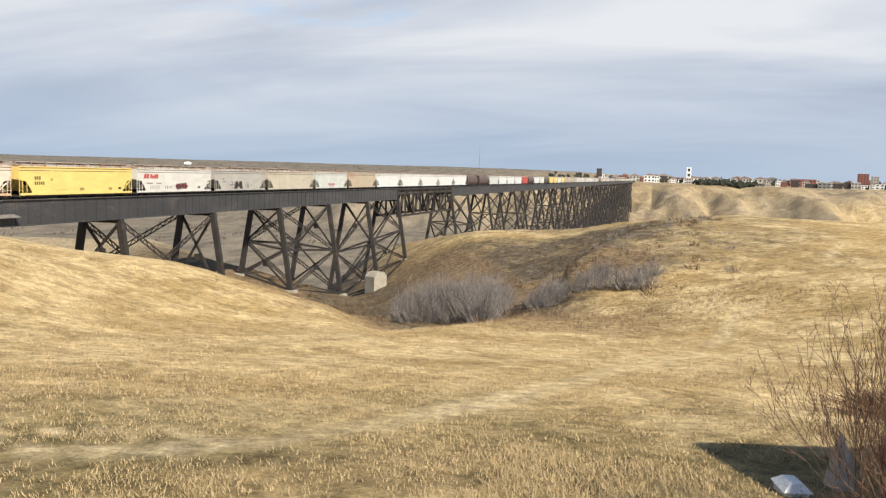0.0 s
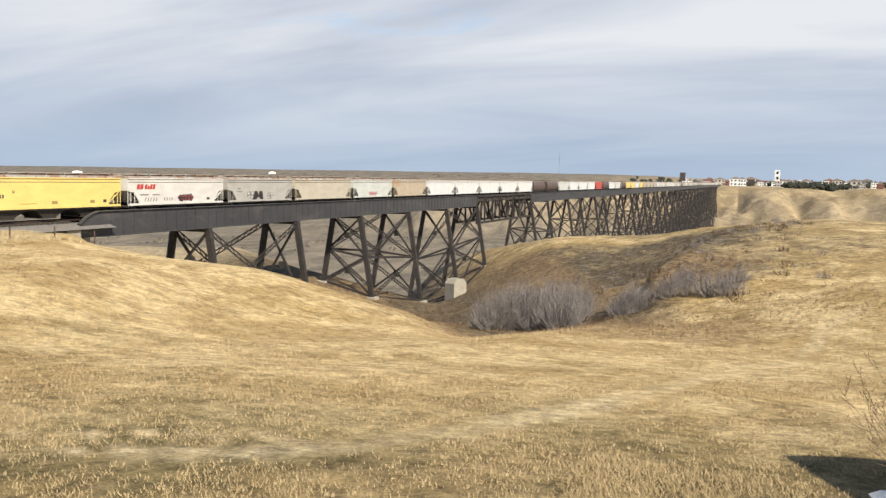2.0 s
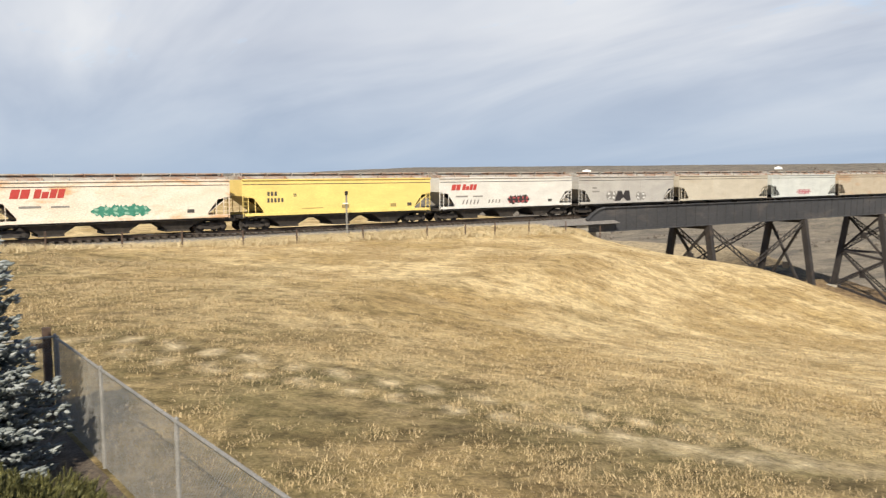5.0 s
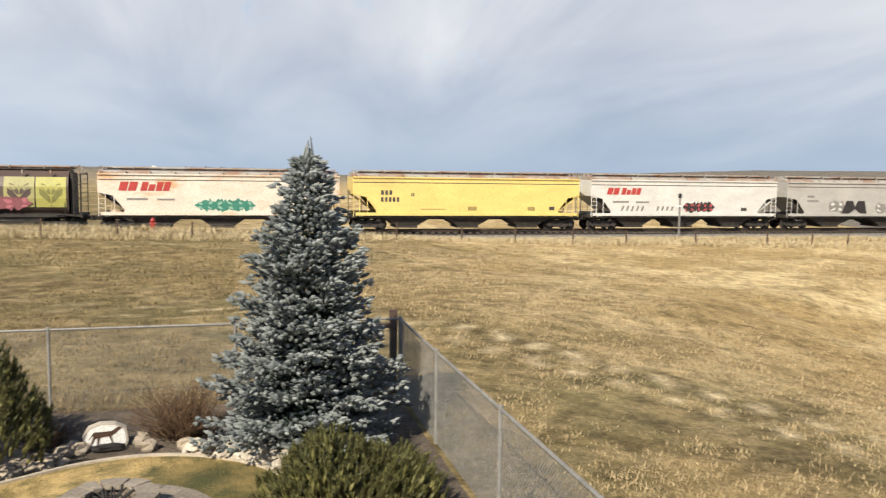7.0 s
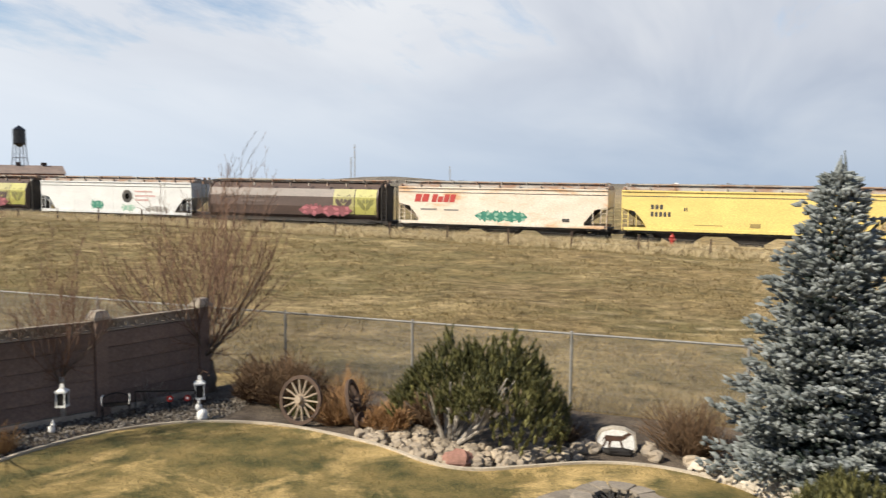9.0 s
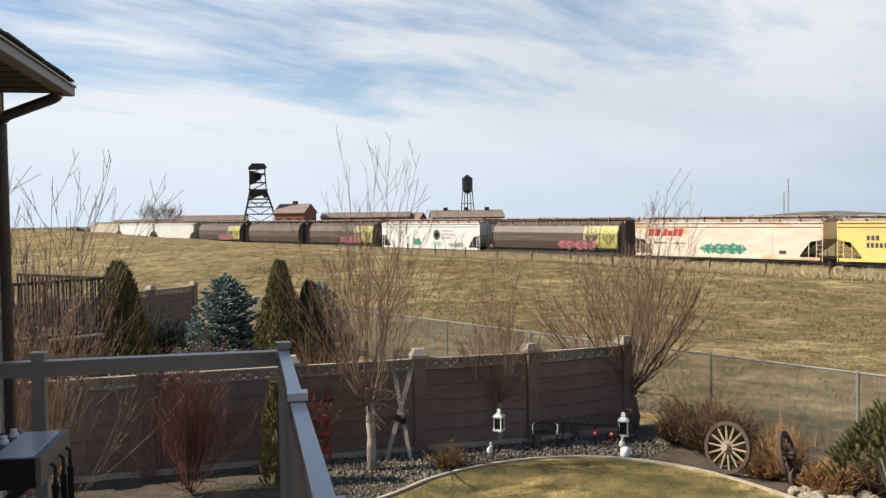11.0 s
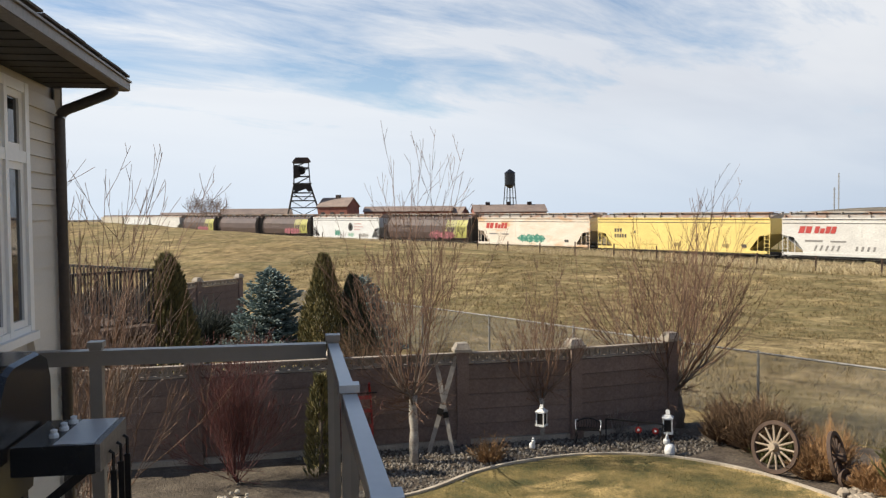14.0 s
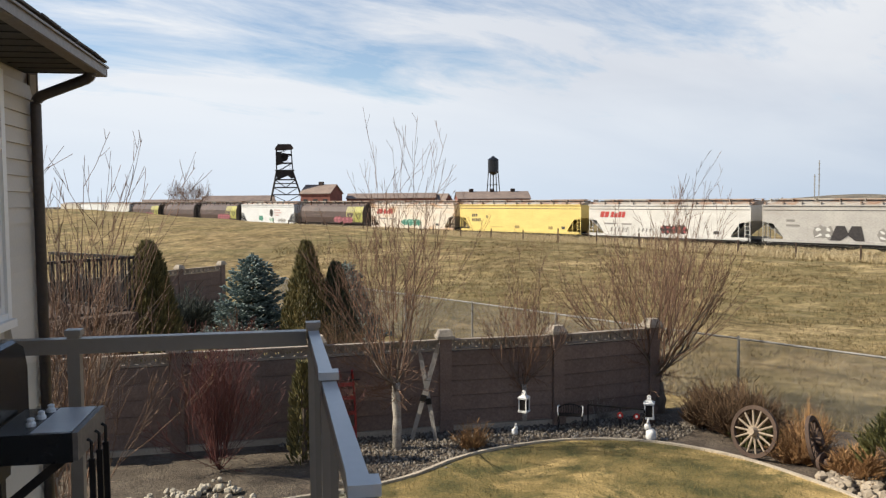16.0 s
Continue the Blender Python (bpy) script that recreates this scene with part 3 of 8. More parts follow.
        for i in (0, 1):
            for j in range(steps + 1):
                bracing.beam(node(i, -1, j), node(i, 1, j), 0.3 * thin, 0.34 * thin)
            for j in range(steps):
                bracing.beam(node(i, -1, j), node(i, 1, j + 1), 0.28 * thin, 0.28 * thin)
                bracing.beam(node(i, 1, j), node(i, -1, j + 1), 0.28 * thin, 0.28 * thin)
                c = (Vector(node(i, -1, j)) + Vector(node(i, 1, j)) + Vector(node(i, -1, j + 1)) + Vector(node(i, 1, j + 1))) / 4
                if xa < 260:
                    bracing.box(c, (0.12, 0.9, 0.9))
        for side in (-1, 1):
            for j in range(1, steps + 1):
                bracing.beam(node(0, side, j), node(1, side, j), 0.26 * thin, 0.4 * thin)
            for j in range(steps):
                for p, q in ((node(0, side, j), node(1, side, j + 1)), (node(1, side, j), node(0, side, j + 1))):
                    if xa < 200:      # laced diagonals: two chords with lacing
                        p, q = Vector(p), Vector(q)
                        o = Vector((0, 0, 0.30))
                        bracing.beam(p + o, q + o, 0.12)
                        bracing.beam(p - o, q - o, 0.12)
                        L = int((q - p).length / 0.7)
                        for s in range(L):
                            e = o if s % 2 else -o
                            bracing.beam(p.lerp(q, s / L) + e, p.lerp(q, (s + 1) / L) - e, 0.09)
                    else:
                        bracing.beam(p, q, 0.28 * thin, 0.32 * thin)
        tower = part("tower", bracing, STEEL, bridge)
        for (top, foot) in legs.values():
            leg = Mesh().beam(top, foot, 0.74 * thin, 0.62 * thin, up=(1, 0, 0))
            part("leg", leg, STEEL, tower)
            f = Mesh().box((foot[0], foot[1], foot[2] - 0.1), (2.0, 2.0, 1.4), top=0.8)
            part("footing", f, CONCRETE, tower)
    # abutment block
    m = Mesh().box((ABUT - 3.9, TRACK_Y - 2.6, rail_z(ABUT) - 1.35), (1.7, 1.0, 0.9)).box((ABUT - 2.5, TRACK_Y + 0.4, rail_z(ABUT) - 2.3), (4.0, 4.4, 3.2))
    part("abutment", m, CONCRETE, bridge, "pale concrete abutment block")
    m = Mesh().prism([(-1.7, 0), (-1.7, 5.0), (-0.9, 5.9), (1.0, 5.9), (1.7, 5.1), (1.7, 0)], -1.4, 1.4)
    whole("concrete_pier", m, CONCRETE, "pale chamfered concrete block beside the trestle foot", "concrete block", at=pose(160.5, 57.0, -22.6, 0, 0, -28))


build_bridge()

# ---------------------------------------------------------------- the train
def car_paint(name, c1, c2, rust=(0.30, 0.15, 0.07), at=(0.60, 0.78), scale=0.55):
    return mat(name, c1, c2, scale=0.9, fine=14, rough=0.5, bump=0.05, stain=rust, stain_scale=scale, stain_at=at, stretch=(0.5, 1, 1.3), k=1.0)


PAINT = {
    "yellow": car_paint("faded_yellow_paint", (0.74, 0.57, 0.19), (0.66, 0.50, 0.165), (0.42, 0.30, 0.13), (0.62, 0.85)),
    "rusty": car_paint("rust_streaked_white_paint", (0.70, 0.625, 0.53), (0.63, 0.54, 0.43), (0.58, 0.36, 0.20), (0.50, 0.62), 0.42),
    "white": car_paint("dusty_white_paint", (0.63, 0.61, 0.565), (0.54, 0.52, 0.485), (0.46, 0.36, 0.26), (0.62, 0.85)),
    "bright": car_paint("clean_white_paint", (0.66, 0.66, 0.645), (0.585, 0.585, 0.575), (0.5, 0.48, 0.44), (0.66, 0.9)),
    "grey": car_paint("pale_grey_paint", (0.42, 0.40, 0.365), (0.355, 0.335, 0.31), (0.30, 0.23, 0.17), (0.62, 0.85)),
    "beige": car_paint("dirty_beige_paint", (0.50, 0.45, 0.36), (0.43, 0.38, 0.30), (0.36, 0.26, 0.16), (0.6, 0.85)),
    "mint": car_paint("greyish_white_paint", (0.56, 0.57, 0.53), (0.48, 0.49, 0.46), (0.4, 0.33, 0.26), (0.64, 0.85)),
    "tan": car_paint("tan_rusty_paint", (0.46, 0.39, 0.29), (0.40, 0.33, 0.24), (0.42, 0.22, 0.09), (0.54, 0.75)),
    "brown": car_paint("dull_brown_paint", (0.098, 0.066, 0.055), (0.076, 0.052, 0.043), (0.17, 0.112, 0.082), (0.56, 0.8)),
    "red": car_paint("red_car_paint", (0.48, 0.07, 0.05), (0.38, 0.055, 0.04), (0.3, 0.12, 0.08), (0.6, 0.85)),
}
ROOF = mat("rusty_galvanised_roof", (0.50, 0.46, 0.40), (0.36, 0.31, 0.26), scale=1.2, fine=14, rough=0.6, stain=(0.27, 0.15, 0.09), stain_scale=0.8, stain_at=(0.48, 0.64))
WHEAT = mat("yellow_green_panel_paint", (0.50, 0.46, 0.12), (0.42, 0.40, 0.11), scale=1, rough=0.55)
LETTER_RED = mat("red_lettering", (0.55, 0.06, 0.05), (0.45, 0.05, 0.04), scale=4, rough=0.55, bump=0)
FADED = mat("faded_brown_lettering", (0.24, 0.185, 0.155), (0.17, 0.13, 0.11), scale=4, rough=0.6, bump=0)
FADEDGREY = mat("faded_grey_lettering", (0.30, 0.28, 0.255), (0.24, 0.225, 0.205), scale=4, rough=0.6, bump=0)
STENCIL = mat("faded_brown_stencil", (0.42, 0.31, 0.11), (0.34, 0.25, 0.09), scale=4, rough=0.6, bump=0)
LETTER_PALERED = mat("faded_red_lettering", (0.66, 0.36, 0.32), (0.6, 0.31, 0.28), scale=4, rough=0.6, bump=0)
SPRAY_PALEGREEN = mat("pale_green_spray_paint", (0.36, 0.55, 0.42), (0.24, 0.44, 0.33), scale=5, rough=0.5, bump=0)
SPRAY_RED = mat("red_spray_paint", (0.50, 0.10, 0.10), (0.40, 0.08, 0.08), scale=5, rough=0.5, bump=0)
SPRAY_PINKDARK = mat("dark_pink_spray_paint", (0.30, 0.10, 0.11), (0.24, 0.075, 0.085), scale=5, rough=0.5, bump=0)
OLIVELEAF = mat("olive_leaf_paint", (0.24, 0.23, 0.06), (0.19, 0.18, 0.05), scale=3, rough=0.6, bump=0)
WHEATDARK = mat("dull_olive_panel_paint", (0.44, 0.40, 0.16), (0.36, 0.33, 0.13), scale=1, rough=0.55)
LETTER_DARK = mat("dark_lettering", (0.06, 0.055, 0.05), (0.10, 0.09, 0.08), scale=4, rough=0.6, bump=0)
SPRAY_GREEN = mat("green_spray_paint", (0.03, 0.20, 0.13), (0.08, 0.30, 0.22), scale=5, rough=0.5, bump=0)
SPRAY_PINK = mat("pink_spray_paint", (0.55, 0.20, 0.21), (0.42, 0.12, 0.15), scale=5, rough=0.5, bump=0)
SPRAY_BLACK = mat("black_spray_paint", (0.02, 0.018, 0.018), (0.05, 0.04, 0.04), scale=5, rough=0.5, bump=0)
SPRAY_WHITE = mat("white_spray_paint", (0.75, 0.74, 0.70), (0.66, 0.65, 0.6), scale=5, rough=0.5, bump=0)


def wheelset_mesh():
    m = Mesh()
    for y in (-0.72, 0.72):
        m.lathe((0, y, 0), [(0.05, -0.07), (0.47, -0.07), (0.47, -0.035), (0.43, -0.03), (0.42, 0.07), (0.36, 0.07), (0.33, 0.03), (0.14, 0.03), (0.13, 0.10), (0.05, 0.10)], n=12, axis="Y")
    m.lathe((0, 0, 0), [(0.08, -1.0), (0.08, 1.0)], n=8, axis="Y")
    return m


def bogie_mesh():
    m = Mesh()
    for s in (-1, 1):
        y = s * 0.98
        m.prism([(-1.15, 0.36), (-1.15, 0.56), (-0.75, 0.70), (0.75, 0.70), (1.15, 0.56), (1.15, 0.36), (0.8, 0.40), (0.42, 0.24), (-0.42, 0.24), (-0.8, 0.40)], y - 0.08, y + 0.08)
        for x in (-0.88, 0.88):
            m.lathe((x, y, 0.44), [(0.04, -0.14), (0.17, -0.14), (0.17, 0.14), (0.04, 0.14)], n=10, axis="Y")
        for x in (-0.2, 0, 0.2):
            m.tube([(x, y, 0.28), (x, y, 0.56)], 0.07, 6)
    m.box((0, 0, 0.62), (0.42, 2.2, 0.26))
    return m


def marks(m, x, z, w, h, count, y, slant=0.0, fill=0.78, tall=()):
    """A row of plain slanted bars of the size and colour of a line of writing; tall gives the height of each."""
    step = w / count
    for k in range(count):
        hh = h * (tall[k] if tall else 1.0)
        a, b = x + k * step, x + (k + fill) * step
        if hh > 0:
            m.add([(a, y, z), (b, y, z), (b + slant * hh, y, z + hh), (a + slant * hh, y, z + hh)], [(0, 1, 2, 3)])


def spray_band(m, x, z, w, h, rng, y, lobes):
    """The ragged outline of a row of bulging spray-painted shapes, as one band."""
    n = lobes * 6
    top, bot = [], []
    for k in range(n + 1):
        u = k / n
        bulge = 0.45 + 0.55 * abs(math.sin(math.pi * lobes * u + 0.7 * math.sin(9 * u))) ** 0.35
        end = min(1.0, 8 * u, 8 * (1 - u))
        top.append((x + w * u, y, z + h * (0.52 + (0.24 + 0.26 * rng.random()) * bulge * end)))
        bot.append((x + w * u, y, z + h * (0.45 - (0.24 + 0.22 * rng.random()) * bulge * end)))
    m.add(bot + top, [(k, k + 1, n + 2 + k, n + 1 + k) for k in range(n)])


def spray_patch(x, z, w, h, rng, y):
    """One lighter patch inside the outline."""
    n = 7
    sh = rng.uniform(-0.5, 0.5)
    pts = []
    for k in range(n):
        a = 2 * math.pi * k / n
        q = rng.uniform(0.45, 1.25)
        pts.append((x + 0.5 * w * q * math.cos(a) + sh * h * math.sin(a), y, z + 0.5 * h * q * math.sin(a)))
    return Mesh().add(pts, [tuple(range(n))])


def hopper_car(paint, length=17.3, art="", round_body=False, seed=1, label="", detail=True, wheat=False):
    """A covered grain hopper; x runs along the track, the origin is on the rails at its middle."""
    rng = random.Random(seed)
    body_mat = PAINT[paint]
    car = thing("grain_hopper_car", label or f"{paint} covered grain hopper railway car", "railway car", "train of grain hopper cars")
    half, L = 1.58, length - 1.0
    hx = L / 2
    sill, side_bot, eave, top = 1.12, 1.28, 4.02, 4.34
    cut = 1.75                      # length of the sloped end bay
    body = Mesh()
    if round_body:
        ring = [(-1.05, 1.15), (-1.42, 1.55), (-1.58, 2.3), (-1.55, 3.1), (-1.3, 3.75), (-0.8, 4.15), (0, 4.28), (0.8, 4.15), (1.3, 3.75), (1.55, 3.1), (1.58, 2.3), (1.42, 1.55), (1.05, 1.15)]
        n = len(ring)
        xs = [-hx + 0.9, hx - 0.9]
        body.add([(x, y, z) for x in xs for y, z in ring], [(k, k + 1, n + k + 1, n + k) for k in range(n - 1)] + [tuple(range(n)), tuple(range(2 * n - 1, n - 1, -1))])
        for x in (-hx + 0.9, hx - 0.9):
            for k in range(n - 1):
                body.beam((x, ring[k][0], ring[k][1]), (x, ring[k + 1][0], ring[k + 1][1]), 0.16, 0.08, up=(1, 0, 0))
    else:
        # side sheet with the bottom corners cut away over the bogies
        out = [(-hx, 2.75), (-hx, eave), (hx, eave), (hx, 2.75), (hx - cut * 0.55, 2.55), (hx - cut, 1.55), (hx - cut, side_bot), (-hx + cut, side_bot), (-hx + cut, 1.55), (-hx + cut * 0.55, 2.55)]
        for s in (-1, 1):
            y0, y1 = s * half, s * (half - 0.06)
            body.prism(out, min(y0, y1), max(y0, y1))
        # slope sheets, ends
        for e in (-1, 1):
            body.add([(e * hx, -half, 2.75), (e * hx, half, 2.75), (e * (hx - cut), half, 1.5), (e * (hx - cut), -half, 1.5)], [(0, 1, 2, 3)])
            body.box((e * (hx - 0.03), 0, (2.75 + eave) / 2), (0.06, 2 * half - 0.14, eave - 2.75))
        for s in (-1, 1):
            body.beam((-hx, s * (half + 0.03), eave), (hx, s * (half + 0.03), eave), 0.12, 0.10)
            body.beam((-hx + 0.2, s * (half + 0.02), 1.28), (hx - 0.2, s * (half + 0.02), 1.28), 0.14, 0.22)
            for k in range(1, 6 if detail else 1):
                x = -hx + cut + (L - 2 * cut) * k / 6
                body.box((x, s * (half + 0.004), 2.7), (0.05, 0.012, 2.6))
    part("body", body, body_mat, car, smooth=False)
    # roof with hatches and running board
    roof = Mesh()
    rz = 4.28 if round_body else eave
    if not round_body:
        sec = [(-half, eave), (-1.1, 4.24), (-0.5, top), (0.5, top), (1.1, 4.24), (half, eave)]
        n = len(sec)
        roof.add([(x, y, z) for x in (-hx, hx) for y, z in sec], [(k, n + k, n + k + 1, k + 1) for k in range(n - 1)] + [tuple(range(n)), tuple(range(2 * n - 1, n - 1, -1))])
    if detail:
        for k in range(11):
            for sy in (-1, 1):
                roof.box((-hx + 0.2 + (L - 0.4) * k / 10, sy * (half - 0.12), rz + 0.14 if not round_body else 4.1), (0.09, 0.22, 0.26))
    part("roof", roof.box((0, 0, 4.37), (L * 0.94, 1.0, 0.14)), ROOF, car, "rust-stained roof")
    board = Mesh()
    for y in (-0.75, 0.75):
        board.box((0, y, 4.52), (L * 0.98, 0.32, 0.04))
        for k in range(9):
            board.box((-hx + 0.3 + (L - 0.6) * k / 8, y, 4.42), (0.06, 0.3, 0.2))
    part("running_board", board, ROOF, car)
    if detail:
        hatch = Mesh().box((0, 0, 4.48), (L * 0.9, 0.55, 0.12))
        part("hatch_cover", hatch, ROOF, car)
    # frame, hoppers
    frame_m = Mesh().box((0, 0, 0.98), (L + 0.3, 0.55, 0.34))
    for s in (-1, 1):
        if not round_body:
            frame_m.box((0, s * (half - 0.1), 1.1), (L, 0.14, 0.16))
        else:
            frame_m.box((0, s * (half - 0.25), 1.12), (L, 0.12, 0.2))
    for e in (-1, 1):
        frame_m.box((e * (hx - 0.7), 0, 1.12), (1.4, 2 * half - 0.2, 0.12))
        frame_m.box((e * (hx - 0.05), 0, 1.1), (0.12, 2 * half, 0.22))
    part("underframe", frame_m, UNDER, car)
    bays = 3 if L > 15.6 else 2
    for k in range(bays):
        w = (L - 2 * cut) / bays
        c = -hx + cut + w * (k + 0.5)
        h = Mesh()
        v = [(c - w / 2 + 0.05, s * 1.4, 1.3) for s in (-1, 1)] + [(c + w / 2 - 0.05, s * 1.4, 1.3) for s in (1, -1)]
        q = [(c - 0.75, s * 1.1, 0.34) for s in (-1, 1)] + [(c + 0.75, s * 1.1, 0.34) for s in (1, -1)]
        h.add(v + q, [(0, 1, 2, 3), (7, 6, 5, 4), (0, 4, 5, 1), (1, 5, 6, 2), (2, 6, 7, 3), (3, 7, 4, 0)])
        h.box((c, 0, 0.28), (1.7, 2.3, 0.14))
        part("discharge_hopper", h, UNDER, car)
    bog = BOGIE
    for e in (-1, 1):
        b = part("bogie", bog, UNDER, car, at=pose(e * (hx - 1.35), 0, 0))
        if detail:
            for x in (-0.88, 0.88):
                part("wheelset", WHEELS, UNDER, b, at=pose(x, 0, 0.46))
        c = Mesh().box((e * (hx + 0.3), 0, 0.9), (0.75, 0.24, 0.28)).box((e * (hx + 0.62), 0, 0.9), (0.2, 0.4, 0.34))
        part("coupler", c, UNDER, car)
    if detail:
        for e in (-1, 1):
            for s in (-1, 1):
                lad = Mesh()
                y = s * (half - 0.02)
                for x in ((hx - 0.06, hx - 0.5) if not round_body else (hx - 0.1, hx - 0.55)):
                    lad.beam((e * x, y, 1.1), (e * x, y, 2.8 if not round_body else 4.0), 0.05)
                for z in np.arange(1.35, 2.75 if not round_body else 3.95, 0.32):
                    lad.beam((e * (hx - 0.06), y, z), (e * (hx - 0.5), y, z), 0.03)
                lad.beam((e * (hx - 0.5), y, 1.1), (e * (hx - cut), y, 1.3), 0.06)
                lad.beam((e * (hx - cut * 0.62), y, 2.5), (e * (hx - cut * 0.62), y, 1.15), 0.05)
                if round_body:
                    lad.beam((e * (hx - 0.1), y, 4.0), (e * (hx - 0.1), -y, 4.0), 0.05)
                part("ladder", lad, body_mat if not round_body else UNDER, car)
            if round_body:
                cap = Mesh().box((e * (hx - 0.72), 0, 2.6), (0.12, 2.3, 2.9))
                part("end_frame", cap, UNDER, car)
    # markings on the side that faces south
    y = -half - 0.016 if not round_body else -half - 0.03

    def decal(name, material, f, label=""):
        d = Mesh()
        f(d)
        part(name, d, material, car, label)
    def graffiti(x, z, w, h, lobes, dark, light, yy, label):
        d = Mesh()
        spray_band(d, x, z, w, h, rng, yy, lobes)
        band = part("graffiti", d, dark, car, label)
        for k in range(lobes):
            cx = x + w * (k + 0.5) / lobes
            for q, hh in ((0.64, 0.30), (0.30, 0.26)):
                part("paint_patch", spray_patch(cx + rng.uniform(-0.05, 0.05), z + h * q, w / lobes * rng.uniform(0.4, 0.62), h * hh, rng, yy - 0.004), light, band)
    if not round_body and detail:
        decal("seam", LETTER_DARK, lambda d: d.box((0, -half - 0.004, 3.64), (L - 0.1, 0.016, 0.055)), "dark seam under the roof")
    if art in ("rail_rusty", "rail_white"):
        k = 1.0 if art == "rail_rusty" else 0.86
        decal("lettering", LETTER_RED, lambda d: (marks(d, -hx + 1.35, 2.88, 1.25 * k, 0.62 * k, 2, y, 0.28, 0.86), marks(d, -hx + 1.35 + 1.45 * k, 2.88, 2.0 * k, 0.62 * k, 4, y, 0.28, 0.84, (1.0, 0.72, 1.0, 1.0))), "large red slanted lettering")
        decal("number", FADEDGREY, lambda d: (marks(d, -hx + 1.9, 2.22, 1.4, 0.15, 1, y, 0, 1.0), marks(d, -hx + 3.9, 2.22, 1.2, 0.12, 1, y, 0, 1.0)), "faded grey number")
        decal("sill_stripe", SPRAY_WHITE, lambda d: d.box((0, -half - 0.055, 1.30), (L - 2.0, 0.01, 0.09)), "white reflective strip along the sill")
        decal("stencil", LETTER_DARK, lambda d: d.box((hx - 3.1, y, 1.72), (0.55, 0.008, 0.26)))
    if art == "rail_rusty":
        graffiti(-1.9, 1.40, 4.2, 1.0, 6, SPRAY_GREEN, SPRAY_PALEGREEN, y, "green spray-paint graffiti")
    if art == "rail_white":
        graffiti(-0.3, 1.38, 2.9, 1.05, 5, SPRAY_BLACK, SPRAY_RED, y, "black and red spray-paint graffiti")
        decal("faded_graffiti", FADEDGREY, lambda d: (marks(d, -hx + 2.6, 1.55, 2.2, 0.42, 5, y, 0.4, 0.35), marks(d, -2.7, 1.6, 1.7, 0.34, 4, y, 0.3, 0.4)), "faded grey scrawl")
    if art == "yellow":
        decal("lettering", LETTER_DARK, lambda d: (marks(d, -hx + 2.1, 2.72, 0.95, 0.34, 3, y, 0, 0.66), marks(d, -hx + 2.1, 2.20, 1.5, 0.34, 5, y, 0, 0.62), marks(d, -hx + 4.4, 2.62, 0.3, 0.26, 2, y, 0, 0.6)), "dark lettering and number")
        decal("stencil", STENCIL, lambda d: [d.box((x, y, 1.72), (w, 0.006, 0.3)) for x, w in ((0.2, 0.7), (5.0, 0.6))], "faded brown stencil")
        decal("capacity_line", STENCIL, lambda d: d.box((-2.9, y, 1.66), (1.9, 0.006, 0.05)))
        decal("placard", LETTER_DARK, lambda d: d.box((hx - 2.3, y, 1.75), (0.45, 0.006, 0.28)))
    if art == "big_m":
        graffiti(-3.5, 1.35, 1.6, 1.3, 2, FADEDGREY, SPRAY_WHITE, y, "white spray-paint shapes")
        graffiti(1.2, 1.35, 1.7, 1.1, 2, FADEDGREY, SPRAY_WHITE, y, "white spray-paint shapes")
        decal("graffiti_letters", SPRAY_BLACK, lambda d: d.add([(-2.2, y - 0.02, 1.4), (-1.75, y - 0.02, 2.5), (-1.1, y - 0.02, 2.5), (-0.85, y - 0.02, 2.0), (-0.6, y - 0.02, 2.5), (0.1, y - 0.02, 2.5), (0.35, y - 0.02, 1.4), (-0.3, y - 0.02, 1.4), (-0.85, y - 0.02, 1.8), (-1.4, y - 0.02, 1.4)], [(0, 1, 2, 9), (9, 2, 3, 8), (8, 3, 4, 7), (7, 4, 5, 6)]), "bold black spray-paint shape")
        decal("number", FADEDGREY, lambda d: (marks(d, -hx + 2.0, 2.75, 0.7, 0.18, 1, y, 0, 1.0), marks(d, -hx + 2.0, 2.38, 1.1, 0.16, 1, y, 0, 1.0)), "faded grey number")
    if art == "maple":
        decal("emblem", LETTER_DARK, lambda d: d.lathe((1.6, y, 2.75), [(0.36, -0.004), (0.58, -0.004), (0.58, 0.004), (0.36, 0.004)], n=20, axis="Y").lathe((1.6, y, 2.75), [(0.02, -0.004), (0.26, -0.004), (0.26, 0.004), (0.02, 0.004)], n=14, axis="Y"), "round dark emblem")
        decal("lettering", LETTER_PALERED, lambda d: [marks(d, 2.5, z, w, 0.16, 9, y, 0, 0.7) for z, w in ((3.12, 1.9), (2.72, 2.3), (2.34, 1.5))], "faded red lettering")
        graffiti(-2.6, 1.4, 1.5, 1.0, 3, SPRAY_GREEN, SPRAY_PALEGREEN, y, "green spray-paint graffiti")
        graffiti(0.9, 1.36, 1.6, 0.7, 3, SPRAY_PALEGREEN, SPRAY_WHITE, y, "pale green spray-paint graffiti")
        graffiti(3.6, 1.36, 2.6, 0.6, 6, FADEDGREY, SPRAY_WHITE, y, "grey spray-paint scrawl")
    if art == "pink":
        graffiti(-2.0, 1.4, 3.6, 0.8, 5, SPRAY_PINK, SPRAY_WHITE, y, "pink spray-paint graffiti")
